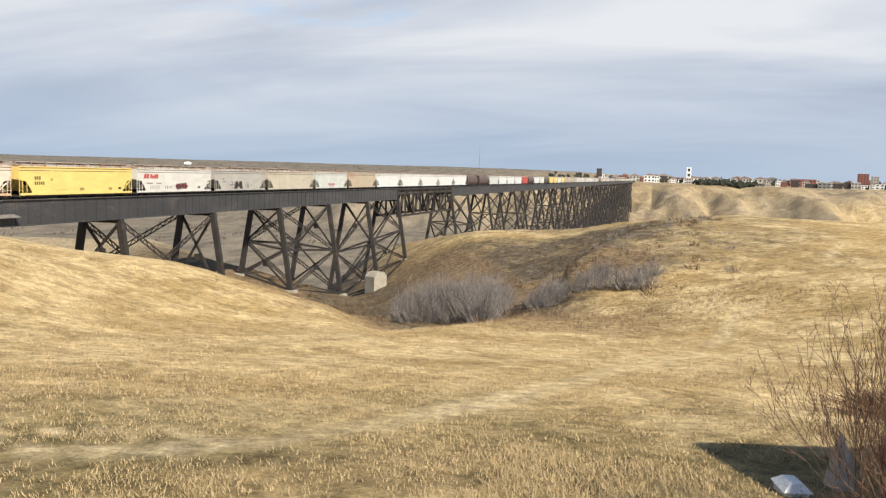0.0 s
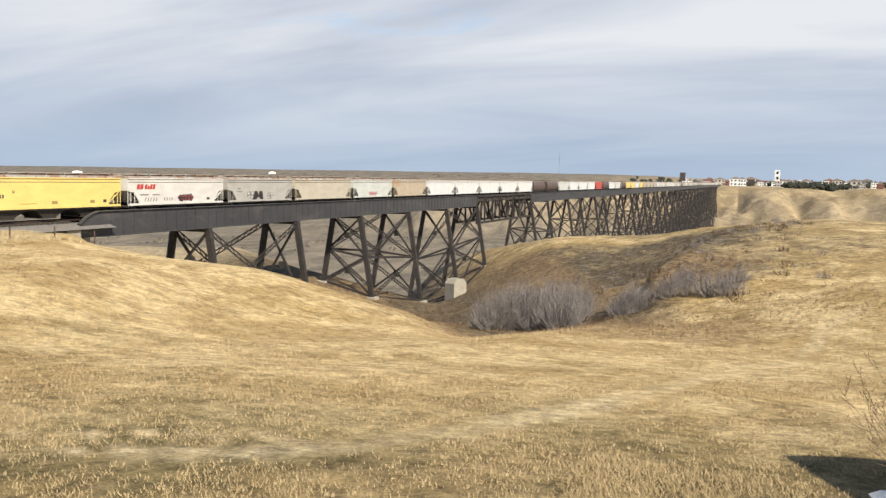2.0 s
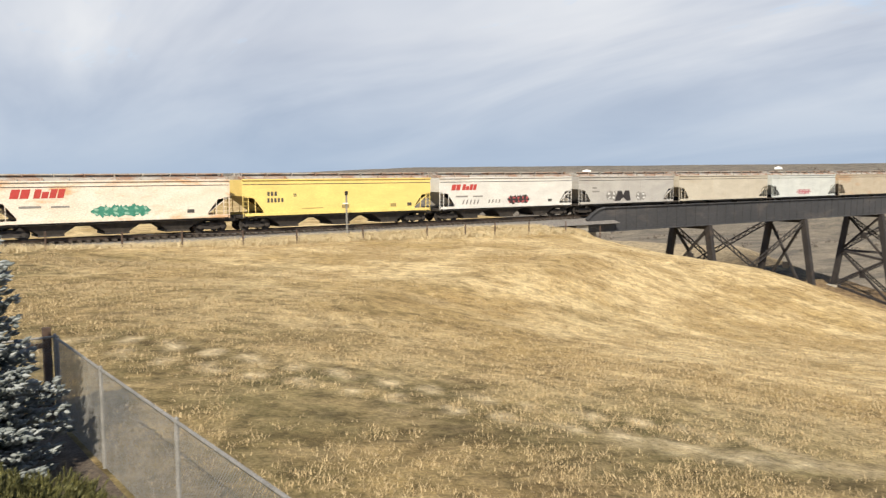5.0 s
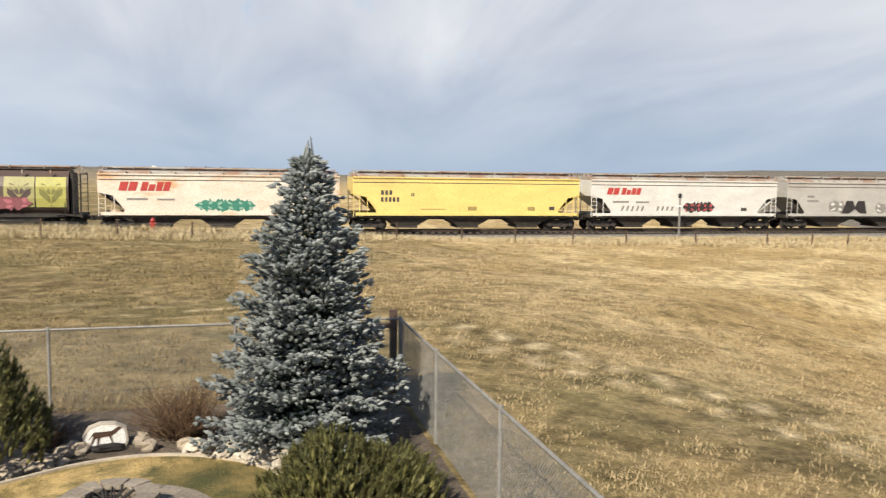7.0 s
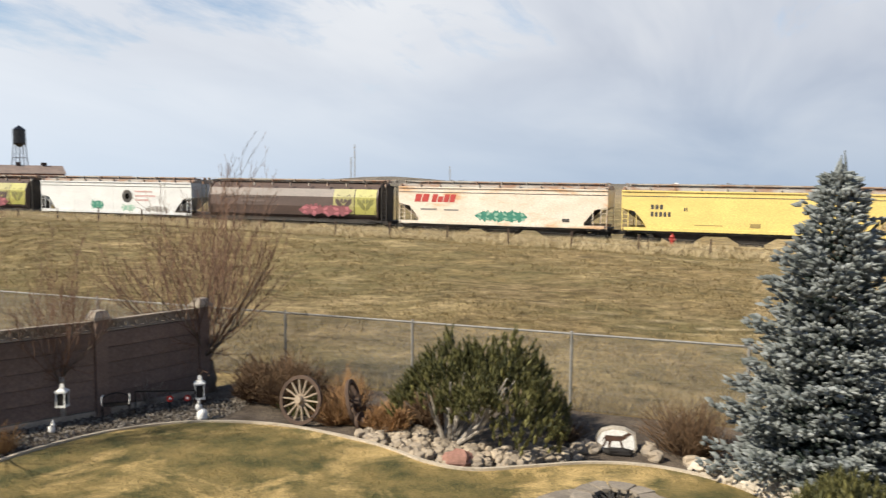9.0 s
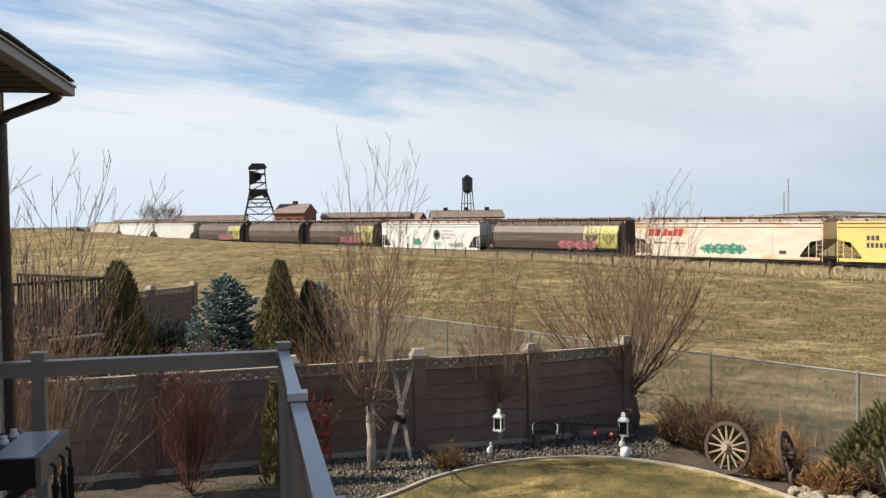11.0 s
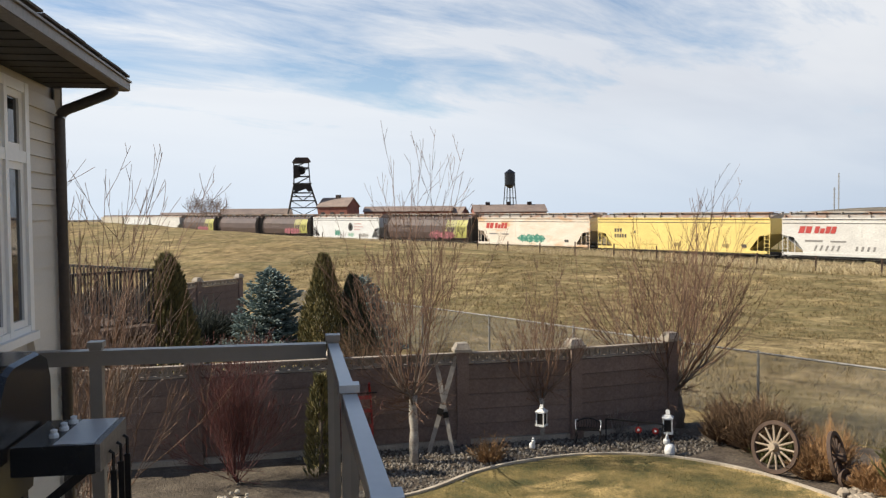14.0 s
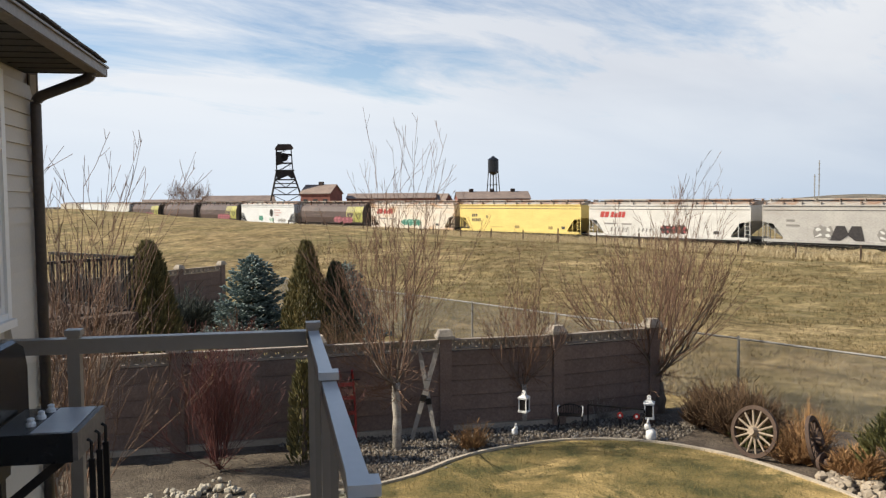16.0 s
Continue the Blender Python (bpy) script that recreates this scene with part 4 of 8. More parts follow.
    if wheat:
        x0, x1 = L / 2 - 4.9, L / 2 - 1.0
        ring = [(-1.52, 1.7), (-1.6, 2.3), (-1.57, 3.1), (-1.33, 3.76)]
        for i, (a, b) in enumerate(((x0, (x0 + x1) / 2 - 0.04), ((x0 + x1) / 2 + 0.04, x1))):
            p = Mesh().add([(x, yy * 1.012, zz) for x in (a, b) for yy, zz in ring], [(j, 4 + j, 5 + j, j + 1) for j in range(3)])
            panel = part("emblem_panel", p, WHEAT if i else WHEATDARK, car, "yellow-green panel with a wheat emblem")
            cx, leaf = (a + b) / 2, Mesh()
            side_y = lambda zz: -1.012 * float(np.interp(zz, [1.7, 2.3, 3.1, 3.76], [1.52, 1.6, 1.57, 1.33])) - 0.02
            for sgn in (-1, 1):
                for dz, k in ((0.0, 1.0), (0.55, 0.8)):
                    pts = [(0.03, 0.0), (0.30, 0.18), (0.72, 0.62), (0.74, 1.02), (0.42, 0.86), (0.05, 0.42)]
                    leaf.add([(cx + sgn * px * k, side_y(1.98 + dz + pz * k), 1.98 + dz + pz * k) for px, pz in pts], [(0, 1, 2, 3, 4, 5)])
            leaf.add([(cx + px, side_y(zz), zz) for px, zz in ((-0.035, 1.75), (0.035, 1.75), (0.035, 3.2), (-0.035, 3.2))], [(0, 1, 2, 3)])
            part("wheat_emblem", leaf, PAINT["brown"] if i == 0 else OLIVELEAF, panel, "stylised ear of wheat")
        graffiti(x0 - 3.2, 1.42, 5.0, 1.15, 5, SPRAY_PINKDARK, SPRAY_PINK, -1.63, "pink spray-paint graffiti")
        d = Mesh()
        marks(d, -L / 2 + 2.0, 2.95, 1.6, 0.26, 4, -1.63, 0, 0.7)
        marks(d, -L / 2 + 4.2, 2.95, 3.6, 0.20, 11, -1.63, 0, 0.7)
        marks(d, -L / 2 + 4.2, 2.55, 2.4, 0.18, 8, -1.63, 0, 0.7)
        part("lettering", d, FADED, car, "faded lettering")
    return car


BOGIE = bogie_mesh().data("bogie", UNDER)
WHEELS = wheelset_mesh().data("wheelset", UNDER, smooth=False)
CARS = []          # (car, distance of its middle behind the leading end of the yellow car)


def build_train():
    near = [  # paint, coupled length, art, round body, wheat, label
        ("yellow", 19.0, "yellow", False, False, "faded yellow covered hopper car with dark lettering"),
        ("white", 17.9, "rail_white", False, False, "dusty white hopper car with red lettering and black graffiti"),
        ("grey", 16.3, "big_m", False, False, "pale grey hopper car with black and white graffiti"),
        ("beige", 18.6, "", False, False, "dirty beige covered hopper car"),
        ("mint", 16.3, "pink", False, False, "greyish white hopper car with pink graffiti"),
        ("tan", 16.6, "", False, False, "tan hopper car streaked with orange rust")]
    s = -0.4
    for i, (paint, ln, art, rb, wh, label) in enumerate(near):
        CARS.append((hopper_car(paint, ln, art, rb, 11 + i, label, True, wh), s + ln / 2))
        s += ln
    types = {}
    tail = ["bright"] * 5 + ["brown", "brown"] + ["mint", "bright", "bright", "bright", "red", "brown", "bright", "white", "brown", "yellow", "yellow", "bright", "yellow", "tan", "beige"]
    rng = random.Random(4)
    while len(tail) < 88:
        tail.append(rng.choice(["bright", "white", "beige", "tan", "grey", "brown", "mint", "white"]))
    for i, paint in enumerate(tail):
        if paint not in types:
            types[paint] = hopper_car(paint, 16.9, "", paint == "brown", 50 + i, "", i < 8)
            car = types[paint]
        else:
            car = copy_thing(types[paint], pose(0, 0, 0))
        CARS.append((car, s + 8.45))
        s += 16.9
    front = [("rusty", 17.7, "rail_rusty", False, False, "rust-streaked white hopper car with red lettering and green graffiti"),
             ("brown", 19.0, "", True, True, "brown round-sided hopper car with a yellow wheat panel"),
             ("bright", 18.3, "maple", False, False, "white hopper car with a round emblem and green graffiti"),
             ("brown", 17.4, "", True, True, "brown round-sided hopper car with a yellow end panel"),
             ("brown", 17.2, "", True, False, "plain brown round-sided hopper car"),
             ("brown", 17.4, "", True, True, "brown round-sided hopper car with a yellow end panel"),
             ("white", 17.4, "", False, False, "dusty white covered hopper car"),
             ("bright", 17.4, "", False, False, "clean white covered hopper car"),
             ("beige", 17.4, "", False, False, "dirty beige covered hopper car")]
    s = -0.4
    for i, (paint, ln, art, rb, wh, label) in enumerate(front):
        CARS.append((hopper_car(paint, ln, art, rb, 31 + i, label, i < 6, wh), s - ln / 2))
        s -= ln


build_train()


def train_x(t):
    return 69.1 - 8.49 * t - 0.0245 * t * t + 0.05 * max(0.0, t - 12.5) ** 2


def motions():
    tilt = math.degrees(math.atan(GRADE))
    times = [0.0, 0.1, 0.3, 1.0] + [float(k) for k in range(2, 15)] + [15.0, 15.7, 15.9, 16.0]
    for car, back in CARS:
        walk(car, [(t, pose(train_x(t) + back, TRACK_Y, rail_z(train_x(t) + back), 0, tilt, 0)) for t in times])


# ---------------------------------------------------------------- garden surfaces
MULCH = mat("dark_mulch_and_gravel", (0.068, 0.049, 0.034), (0.155, 0.119, 0.086), scale=2.0, fine=26, rough=0.95, bump=1.0, depth=0.04, grain=(0.35, 1.75))
LAWN = mat("patchy_spring_lawn", (0.072, 0.072, 0.017), (0.29, 0.208, 0.070), scale=1.5, fine=30, grain=(0.5, 1.45), rough=0.95, bump=0.8, depth=0.03, stops=(0.36, 0.62), stain=(0.50, 0.35, 0.14), stain_scale=0.5, stain_at=(0.50, 0.61))
KERB = mat("pale_concrete_edging", (0.62, 0.53, 0.41), (0.47, 0.40, 0.31), scale=3, fine=30, rough=0.9)
BLOCK = mat("brown_grey_concrete_fence", (0.195, 0.136, 0.110), (0.26, 0.186, 0.152), scale=1.5, fine=25, rough=0.9, rand=0.12)
CAP = mat("pale_concrete_cap", (0.52, 0.45, 0.36), (0.42, 0.36, 0.29), scale=3, fine=30, rough=0.9)
LATTICE = mat("tan_concrete_lattice", (0.42, 0.35, 0.28), (0.32, 0.265, 0.215), scale=3, fine=30, rough=0.9)
SANDSTONE = mat("tan_and_grey_field_stone", (0.46, 0.37, 0.265), (0.28, 0.24, 0.195), scale=1.2, fine=18, rough=0.9, rand=0.35)
PALESTONE = mat("pale_limestone", (0.60, 0.53, 0.43), (0.46, 0.40, 0.32), scale=1.5, fine=18, rough=0.9, rand=0.2)
REDSTONE = mat("reddish_sandstone", (0.40, 0.20, 0.15), (0.33, 0.18, 0.14), scale=1.5, fine=18, rough=0.9)
PAVER = mat("grey_paving_stone", (0.20, 0.175, 0.15), (0.29, 0.26, 0.225), scale=2, fine=25, rough=0.9, rand=0.2)
PAVERTAN = mat("tan_grey_flagstone", (0.34, 0.285, 0.22), (0.24, 0.205, 0.165), scale=2.5, fine=22, rough=0.9, bump=0.5, depth=0.015, rand=0.22)
SOOT = mat("sooty_ash", (0.02, 0.018, 0.016), (0.05, 0.045, 0.04), scale=5, rough=0.95)
WOODOLD = mat("weathered_wheel_wood", (0.50, 0.40, 0.29), (0.32, 0.245, 0.175), scale=4, fine=30, rough=0.85)
DARKWOOD = mat("dark_aged_wood", (0.075, 0.045, 0.032), (0.12, 0.075, 0.05), scale=4, fine=30, rough=0.85)
IRON = mat("black_wrought_iron", (0.02, 0.018, 0.017), (0.035, 0.03, 0.028), scale=5, rough=0.55, metal=0.5)
RUSTIRON = mat("rusty_iron", (0.13, 0.07, 0.045), (0.08, 0.045, 0.032), scale=5, rough=0.8, metal=0.3)


def smooth_line(pts, n=6):
    """A rounded line through the points."""
    out = []
    p = [pts[0], *pts, pts[-1]]
    for i in range(1, len(p) - 2):
        for k in range(n):
            t = k / n
            out.append(tuple(0.5 * (2 * b + (c - a) * t + (2 * a - 5 * b + 4 * c - d) * t * t + (3 * b - a - 3 * c + d) * t ** 3)
                             for a, b, c, d in zip(p[i - 1], p[i], p[i + 1], p[i + 2])))
    return out + [tuple(pts[-1])]


EDGE = smooth_line([(-11.2, 4.4), (-10.44, 7.35), (-10.64, 9.0), (-10.6, 10.0), (-10.25, 11.1), (-9.6, 11.95), (-8.75, 12.45), (-7.7, 12.65), (-6.6, 12.52), (-5.57, 12.25), (-4.58, 11.8),
                    (-3.83, 11.75), (-2.99, 12.25), (-2.22, 12.72), (-1.39, 12.92), (-0.54, 12.75), (0.25, 12.2), (0.75, 11.4), (0.9, 10.2), (1.1, 8.0)])


def build_garden_ground():
    bed = Mesh()
    n = 24
    pts, faces = [], []
    left = lambda y: -15.0 + 0.442 * (y - 4.4)
    for j in range(n + 1):
        y = 2.2 + (15.75 - 2.2) * j / n
        for i in range(n + 1):
            x = left(y) + (3.02 - left(y)) * i / n
            pts.append((x, y, 0.02 + 0.025 * noise.noise((x * 1.3, y * 1.3, 0.4))))
    for j in range(n):
        for i in range(n):
            k = j * (n + 1) + i
            faces.append((k, k + 1, k + n + 2, k + n + 1))
    whole("garden_bed", bed.add(pts, faces), MULCH, "dark mulch and gravel bed along the fences", "garden bed", kind="structure")
    lawn = Mesh()
    rim = [(x, y) for x, y in EDGE] + [(2.0, 6.0), (2.0, 3.0), (-6, 3.0), (-11.0, 3.4)]
    c = (-5.5, 8.2)
    ring_n = 7
    verts = [(c[0], c[1], 0.075)]
    for r in range(1, ring_n + 1):
        for x, y in rim:
            k = r / ring_n
            px, py = c[0] + (x - c[0]) * k, c[1] + (y - c[1]) * k
            verts.append((px, py, 0.062 + 0.018 * noise.noise((px * 0.8, py * 0.8, 2.0))))
    m = len(rim)
    faces = [(0, 1 + i, 1 + (i + 1) % m) for i in range(m)]
    for r in range(ring_n - 1):
        for i in range(m):
            j = (i + 1) % m
            faces.append((1 + r * m + i, 1 + (r + 1) * m + i, 1 + (r + 1) * m + j, 1 + r * m + j))
    whole("lawn", lawn.add(verts, faces), LAWN, "patchy lawn turning from straw to green", "lawn", kind="structure", smooth=True)
    kerb = Mesh()
    for p, q in zip(EDGE, EDGE[1:]):
        kerb.beam((*p, 0.045), (*q, 0.045), 0.065, 0.10)
    whole("lawn_edging", kerb, KERB, "curved pale concrete edging round the lawn", "edging", kind="structure")


build_garden_ground()

# ---------------------------------------------------------------- chain-link fences


def chain_link(posts, h, label, top_rail=True, dark_corner=False):
    """posts: ground points in a line; every post, rail and mesh panel is a part."""
    f = thing("chain_link_fence", label, "fence", at=pose(0, 0, 0))
    zs = [ground_z(*p) for p in posts]
    for k, ((x, y), z) in enumerate(zip(posts, zs)):
        m = Mesh().lathe((x, y, z - 0.05), [(0.028, 0), (0.028, h + 0.05), (0.034, h + 0.05), (0.03, h + 0.09), (0.005, h + 0.11)], n=8)
        part("post", m, GALV, f)
    for (p, q, z0, z1) in zip(posts, posts[1:], zs, zs[1:]):
        if top_rail:
            part("top_rail", Mesh().tube([(*p, z0 + h), (*q, z1 + h)], 0.023, 6), GALV, f)
        p, q = Vector((*p, z0 + 0.03)), Vector((*q, z1 + 0.03))
        L, H, step = (q - p).length, h - 0.05, 0.058
        d = (q - p) / L
        wires = Mesh()
        k = -H
        while k < L:
            for s in (0, 1):
                a0, a1 = (k, k + H)
                u0, u1 = max(a0, 0), min(a1, L)
                if u1 - u0 > 0.02:
                    z0_, z1_ = (u0 - a0, u1 - a0) if s == 0 else (H - (u0 - a0), H - (u1 - a0))
                    wires.beam(p + d * u0 + Vector((0, 0, z0_)), p + d * u1 + Vector((0, 0, z1_)), 0.0042, 0.0042)
            k += step
        part("mesh_panel", wires, GALV, f)
    return f


chain_link([(3.1, 15.8), (0.0, 15.8), (-3.2, 15.8), (-6.5, 15.8), (-9.5, 15.8), (-12.1, 15.8), (-14.7, 15.85), (-18.0, 15.9), (-21.2, 15.9), (-24.5, 15.9), (-28, 15.9), (-32.5, 15.9)], 1.5, "galvanised chain-link fence with a top rail along the field")
chain_link([(3.1, 15.6), (3.1, 12.75), (3.12, 9.5), (3.14, 6.4), (3.16, 3.4)], 1.5, "galvanised chain-link fence along the side of the garden")


def build_gate_post():
    g = thing("timber_gate_post", "dark timber corner post with short rails at the fence corner", "fence post", at=pose(0, 0, 0))
    part("post", Mesh().box((3.0, 15.95, 0.8), (0.13, 0.13, 1.7)), DARKWOOD, g)
    for z in (0.25, 0.55, 1.35):
        part("rail", Mesh().beam((3.0, 15.9, z), (2.1, 15.62, z + 0.05), 0.05, 0.09), DARKWOOD, g)


build_gate_post()

# ---------------------------------------------------------------- concrete panel fence with pillars


def panel_fence(spots, label):
    """A fence of stacked planks between pillars, with a pierced top course."""
    f = thing("concrete_panel_fence", label, "fence", at=pose(0, 0, 0))
    spots = [Vector((*p, 0)) for p in spots]
    shaft = Mesh().box((0, 0, 0.9), (0.23, 0.23, 1.8)).box((0, 0, 0.12), (0.27, 0.27, 0.24)).data("pillar", BLOCK)
    cap = Mesh().box((0, 0, 1.835), (0.33, 0.33, 0.06)).add([(-0.15, -0.15, 1.866), (0.15, -0.15, 1.866), (0.15, 0.15, 1.866), (-0.15, 0.15, 1.866), (-0.1, -0.1, 1.97), (0.1, -0.1, 1.97), (0.1, 0.1, 1.97), (-0.1, 0.1, 1.97)],
                                                             [(0, 1, 5, 4), (1, 2, 6, 5), (2, 3, 7, 6), (3, 0, 4, 7), (4, 5, 6, 7)]).data("pillar_cap", CAP)
    for i, p in enumerate(spots):
        d = spots[i + 1] - p if i + 1 < len(spots) else p - spots[i - 1]
        r4 = Matrix.Rotation(math.atan2(d.y, d.x), 4, "Z")
        o = part("pillar", shaft, BLOCK, f, at=Matrix.Translation(p) @ r4)
        part("pillar_cap", cap, CAP, o)
        if i + 1 == len(spots):
            break
        w = d.length - 0.23
        course = Mesh()
        course.box((0, 0, 0), (w, 0.12, 0.262)).box((0, 0, 0.138), (w, 0.10, 0.016))
        course = course.data("plank", BLOCK)
        top = Mesh().box((0, 0, -0.09), (w, 0.12, 0.03)).box((0, 0, 0.09), (w, 0.13, 0.03))
        k = int(w / 0.2)
        for q in range(k):
            x = -w / 2 + w * (q + 0.5) / k
            top.beam((x - 0.09, 0, -0.075), (x + 0.09, 0, 0.075), 0.07, 0.028, up=(0, 1, 0)).beam((x - 0.09, 0, 0.075), (x + 0.09, 0, -0.075), 0.066, 0.028, up=(0, 1, 0)).box((x - 0.1, 0, 0), (0.025, 0.07, 0.16))
        c = p + d / 2
        for j in range(5):
            part("plank", course, BLOCK, f, at=Matrix.Translation(c + Vector((0, 0.0, 0.27 + 0.285 * j))) @ r4)
        part("footing", Mesh().box((0, 0, 0), (d.length - 0.2, 0.2, 0.16)), CAP, f, at=Matrix.Translation(c + Vector((0, 0, 0.05))) @ r4)
        part("lattice_course", top, LATTICE, f, at=Matrix.Translation(c + Vector((0, 0, 1.68))) @ r4)
    return f


panel_fence(((-16.3, 1.3), (-15.35, 3.5), (-14.35, 5.7), (-13.3, 7.95), (-12.25, 10.12), (-11.2, 12.1), (-10.5, 14.2)), "brown concrete panel fence with capped pillars and pierced top course")
panel_fence([(-29.5 - 0.82 * k, 4.5 + 2.18 * k) for k in range(6)], "concrete panel fence with capped pillars round the next garden")

# ---------------------------------------------------------------- stones and ornaments


def stones(name, label, spots, material, sizes, seed, z=0.02, flat=0.7, loose=0.0):
    """A heap of stones, each a part."""
    rng = random.Random(seed)
    base = thing(name, label, "rock pile", at=pose(0, 0, 0))
    shapes = []
    for i in range(9):
        shapes.append(Mesh().stone((0, 0, -0.15), (1, 1, flat), rng).data("stone", material))
    for x, y in spots:
        s = rng.uniform(*sizes)
        o = part("stone", shapes[rng.randrange(9)], material, base, at=pose(x, y, z + loose * rng.random(), rng.uniform(-15, 15), rng.uniform(-15, 15), rng.uniform(0, 360)))
        o.scale = (s * rng.uniform(0.8, 1.3), s, s)
    return base


def scatter(x0, y0, x1, y1, n, seed, fit=lambda x, y: True):
    rng = random.Random(seed)
    out = []
    while len(out) < n:
        x, y = rng.uniform(x0, x1), rng.uniform(y0, y1)
        if fit(x, y):
            out.append((x, y))
    return out


def edge_y(x):
    for (ax, ay), (bx, by) in zip(EDGE, EDGE[1:]):
        if ax <= x <= bx:
            return ay + (by - ay) * (x - ax) / (bx - ax)
    return 12.5


stones("river_stone_bed", "bed of rounded tan and grey field stones along the lawn edging",
       scatter(-6.2, 11.8, -2.4, 13.9, 295, 5, lambda x, y: edge_y(x) + 0.1 < y < edge_y(x) + 0.3 + 0.85 * min(1.0, (x + 6.4) / 1.0)), SANDSTONE, (0.08, 0.24), 3, 0.02, 0.62, 0.05)
stones("limestone_heap", "heap of pale broken limestone under the spruce",
       scatter(-0.75, 11.7, 0.95, 13.1, 110, 8, lambda x, y: y > edge_y(x) + 0.06 and 0.45 * x + y < 12.95), PALESTONE, (0.12, 0.32), 6, 0.03, 0.5, 0.2)
stones("garden_boulders", "tan sandstone boulders beside the painted stone", [(-2.75, 13.15), (-2.55, 13.3), (-1.45, 13.6), (-1.3, 13.35), (-1.9, 14.35), (-1.5, 13.95), (-0.75, 13.3), (-2.35, 13.45)], SANDSTONE, (0.2, 0.36), 12, 0.03, 0.6)
stones("pale_pebble_bed", "bed of pale round pebbles under the deck stairs", scatter(-12.3, 3.0, -10.2, 5.6, 290, 18), PALESTONE, (0.06, 0.13), 9, 0.03, 0.7, 0.04)
stones("gravel_border", "border of small grey stones along the panel fence", scatter(-12.6, 8.1, -9.3, 13.6, 300, 28, lambda x, y: x < -10.6 - 0.0 * y and x > -13.2 + 0.42 * (y - 8) or y > edge_y(x) + 0.15 and -11.3 < x and y < edge_y(x) + 1.2), PAVER, (0.04, 0.075), 10, 0.025, 0.7, 0.02)
def gravel(name, label, spots, material, sizes, seed):
    """A loose carpet of small stones."""
    rng = random.Random(seed)
    m = Mesh()
    for x, y in spots:
        s = rng.uniform(*sizes)
        a = rng.uniform(0, 6.28)
        q = [(x + s * w * math.cos(a + k * 1.257), y + s * w * rng.uniform(0.7, 1.0) * math.sin(a + k * 1.257), 0.02 + h * s) for w, h in ((0.5, 0.0), (0.52, 0.35)) for k in range(5)]
        m.add([*q, (x, y, 0.03 + 0.65 * s)], [(k, (k + 1) % 5, 5 + (k + 1) % 5, 5 + k) for k in range(5)] + [(5 + k, 5 + (k + 1) % 5, 10) for k in range(5)])
    whole(name, m, material, label, "gravel", kind="stuff")


GRAVELSTONE = foliage("mixed_grey_and_tan_gravel", (0.055, 0.044, 0.034), (0.32, 0.275, 0.22), 0.9)
bed_x = lambda y: -13.25 + 0.442 * (y - 8.3)
gravel("loose_gravel", "grey and tan gravel carpet along the panel fence",
       scatter(-14.0, 7.2, -9.0, 13.9, 3400, 77, lambda x, y: x > bed_x(y) + 0.1 and (x < -10.5 if y < 10.2 else y > edge_y(x) + 0.12 if x > -10.25 else True)), GRAVELSTONE, (0.025, 0.065), 3)
whole("red_sandstone_boulder", Mesh().stone((0, 0, -0.05), (0.58, 0.42, 0.26), random.Random(3)), REDSTONE, "reddish flat sandstone boulder among field stones", "boulder", at=pose(-4.15, 12.0, 0.03))


def painted_stone():
    s = thing("painted_stone", "white painted boulder with a brown horse picture", "boulder", at=pose(-1.98, 13.62, 0.02, 0, 0, 8) @ Matrix.Scale(0.72, 4))
    m = Mesh()
    out = [(-0.42, 0.0), (-0.46, 0.28), (-0.34, 0.46), (-0.1, 0.54), (0.2, 0.52), (0.42, 0.4), (0.46, 0.12), (0.4, 0.0)]
    m.prism(out, -0.1, 0.16)
    part("boulder", m, PALESTONE, s)
    f = Mesh().prism([(x * 0.9, 0.03 + z * 0.9) for x, z in out], -0.112, -0.1)
    part("white_face", f, WHITEP, s)
    h = Mesh()
    y = -0.118
    for poly in ([(-0.26, 0.3), (-0.24, 0.38), (0.12, 0.38), (0.16, 0.28), (-0.2, 0.24)], [(0.06, 0.32), (0.12, 0.38), (0.26, 0.47), (0.34, 0.43), (0.26, 0.38), (0.18, 0.3)],
                 [(-0.24, 0.3), (-0.19, 0.28), (-0.26, 0.12), (-0.3, 0.13)], [(-0.16, 0.27), (-0.1, 0.27), (-0.14, 0.1), (-0.18, 0.11)], [(0.06, 0.28), (0.11, 0.28), (0.16, 0.12), (0.12, 0.12)], [(-0.25, 0.36), (-0.24, 0.32), (-0.36, 0.2)]):
        h.add([(x, y, z) for x, z in poly], [tuple(range(len(poly)))])
    part("horse_picture", h, RUSTIRON, s)
    part("base_slab", Mesh().stone((0.05, -0.28, -0.02), (0.8, 0.35, 0.16), random.Random(2)), IRON, s)


painted_stone()


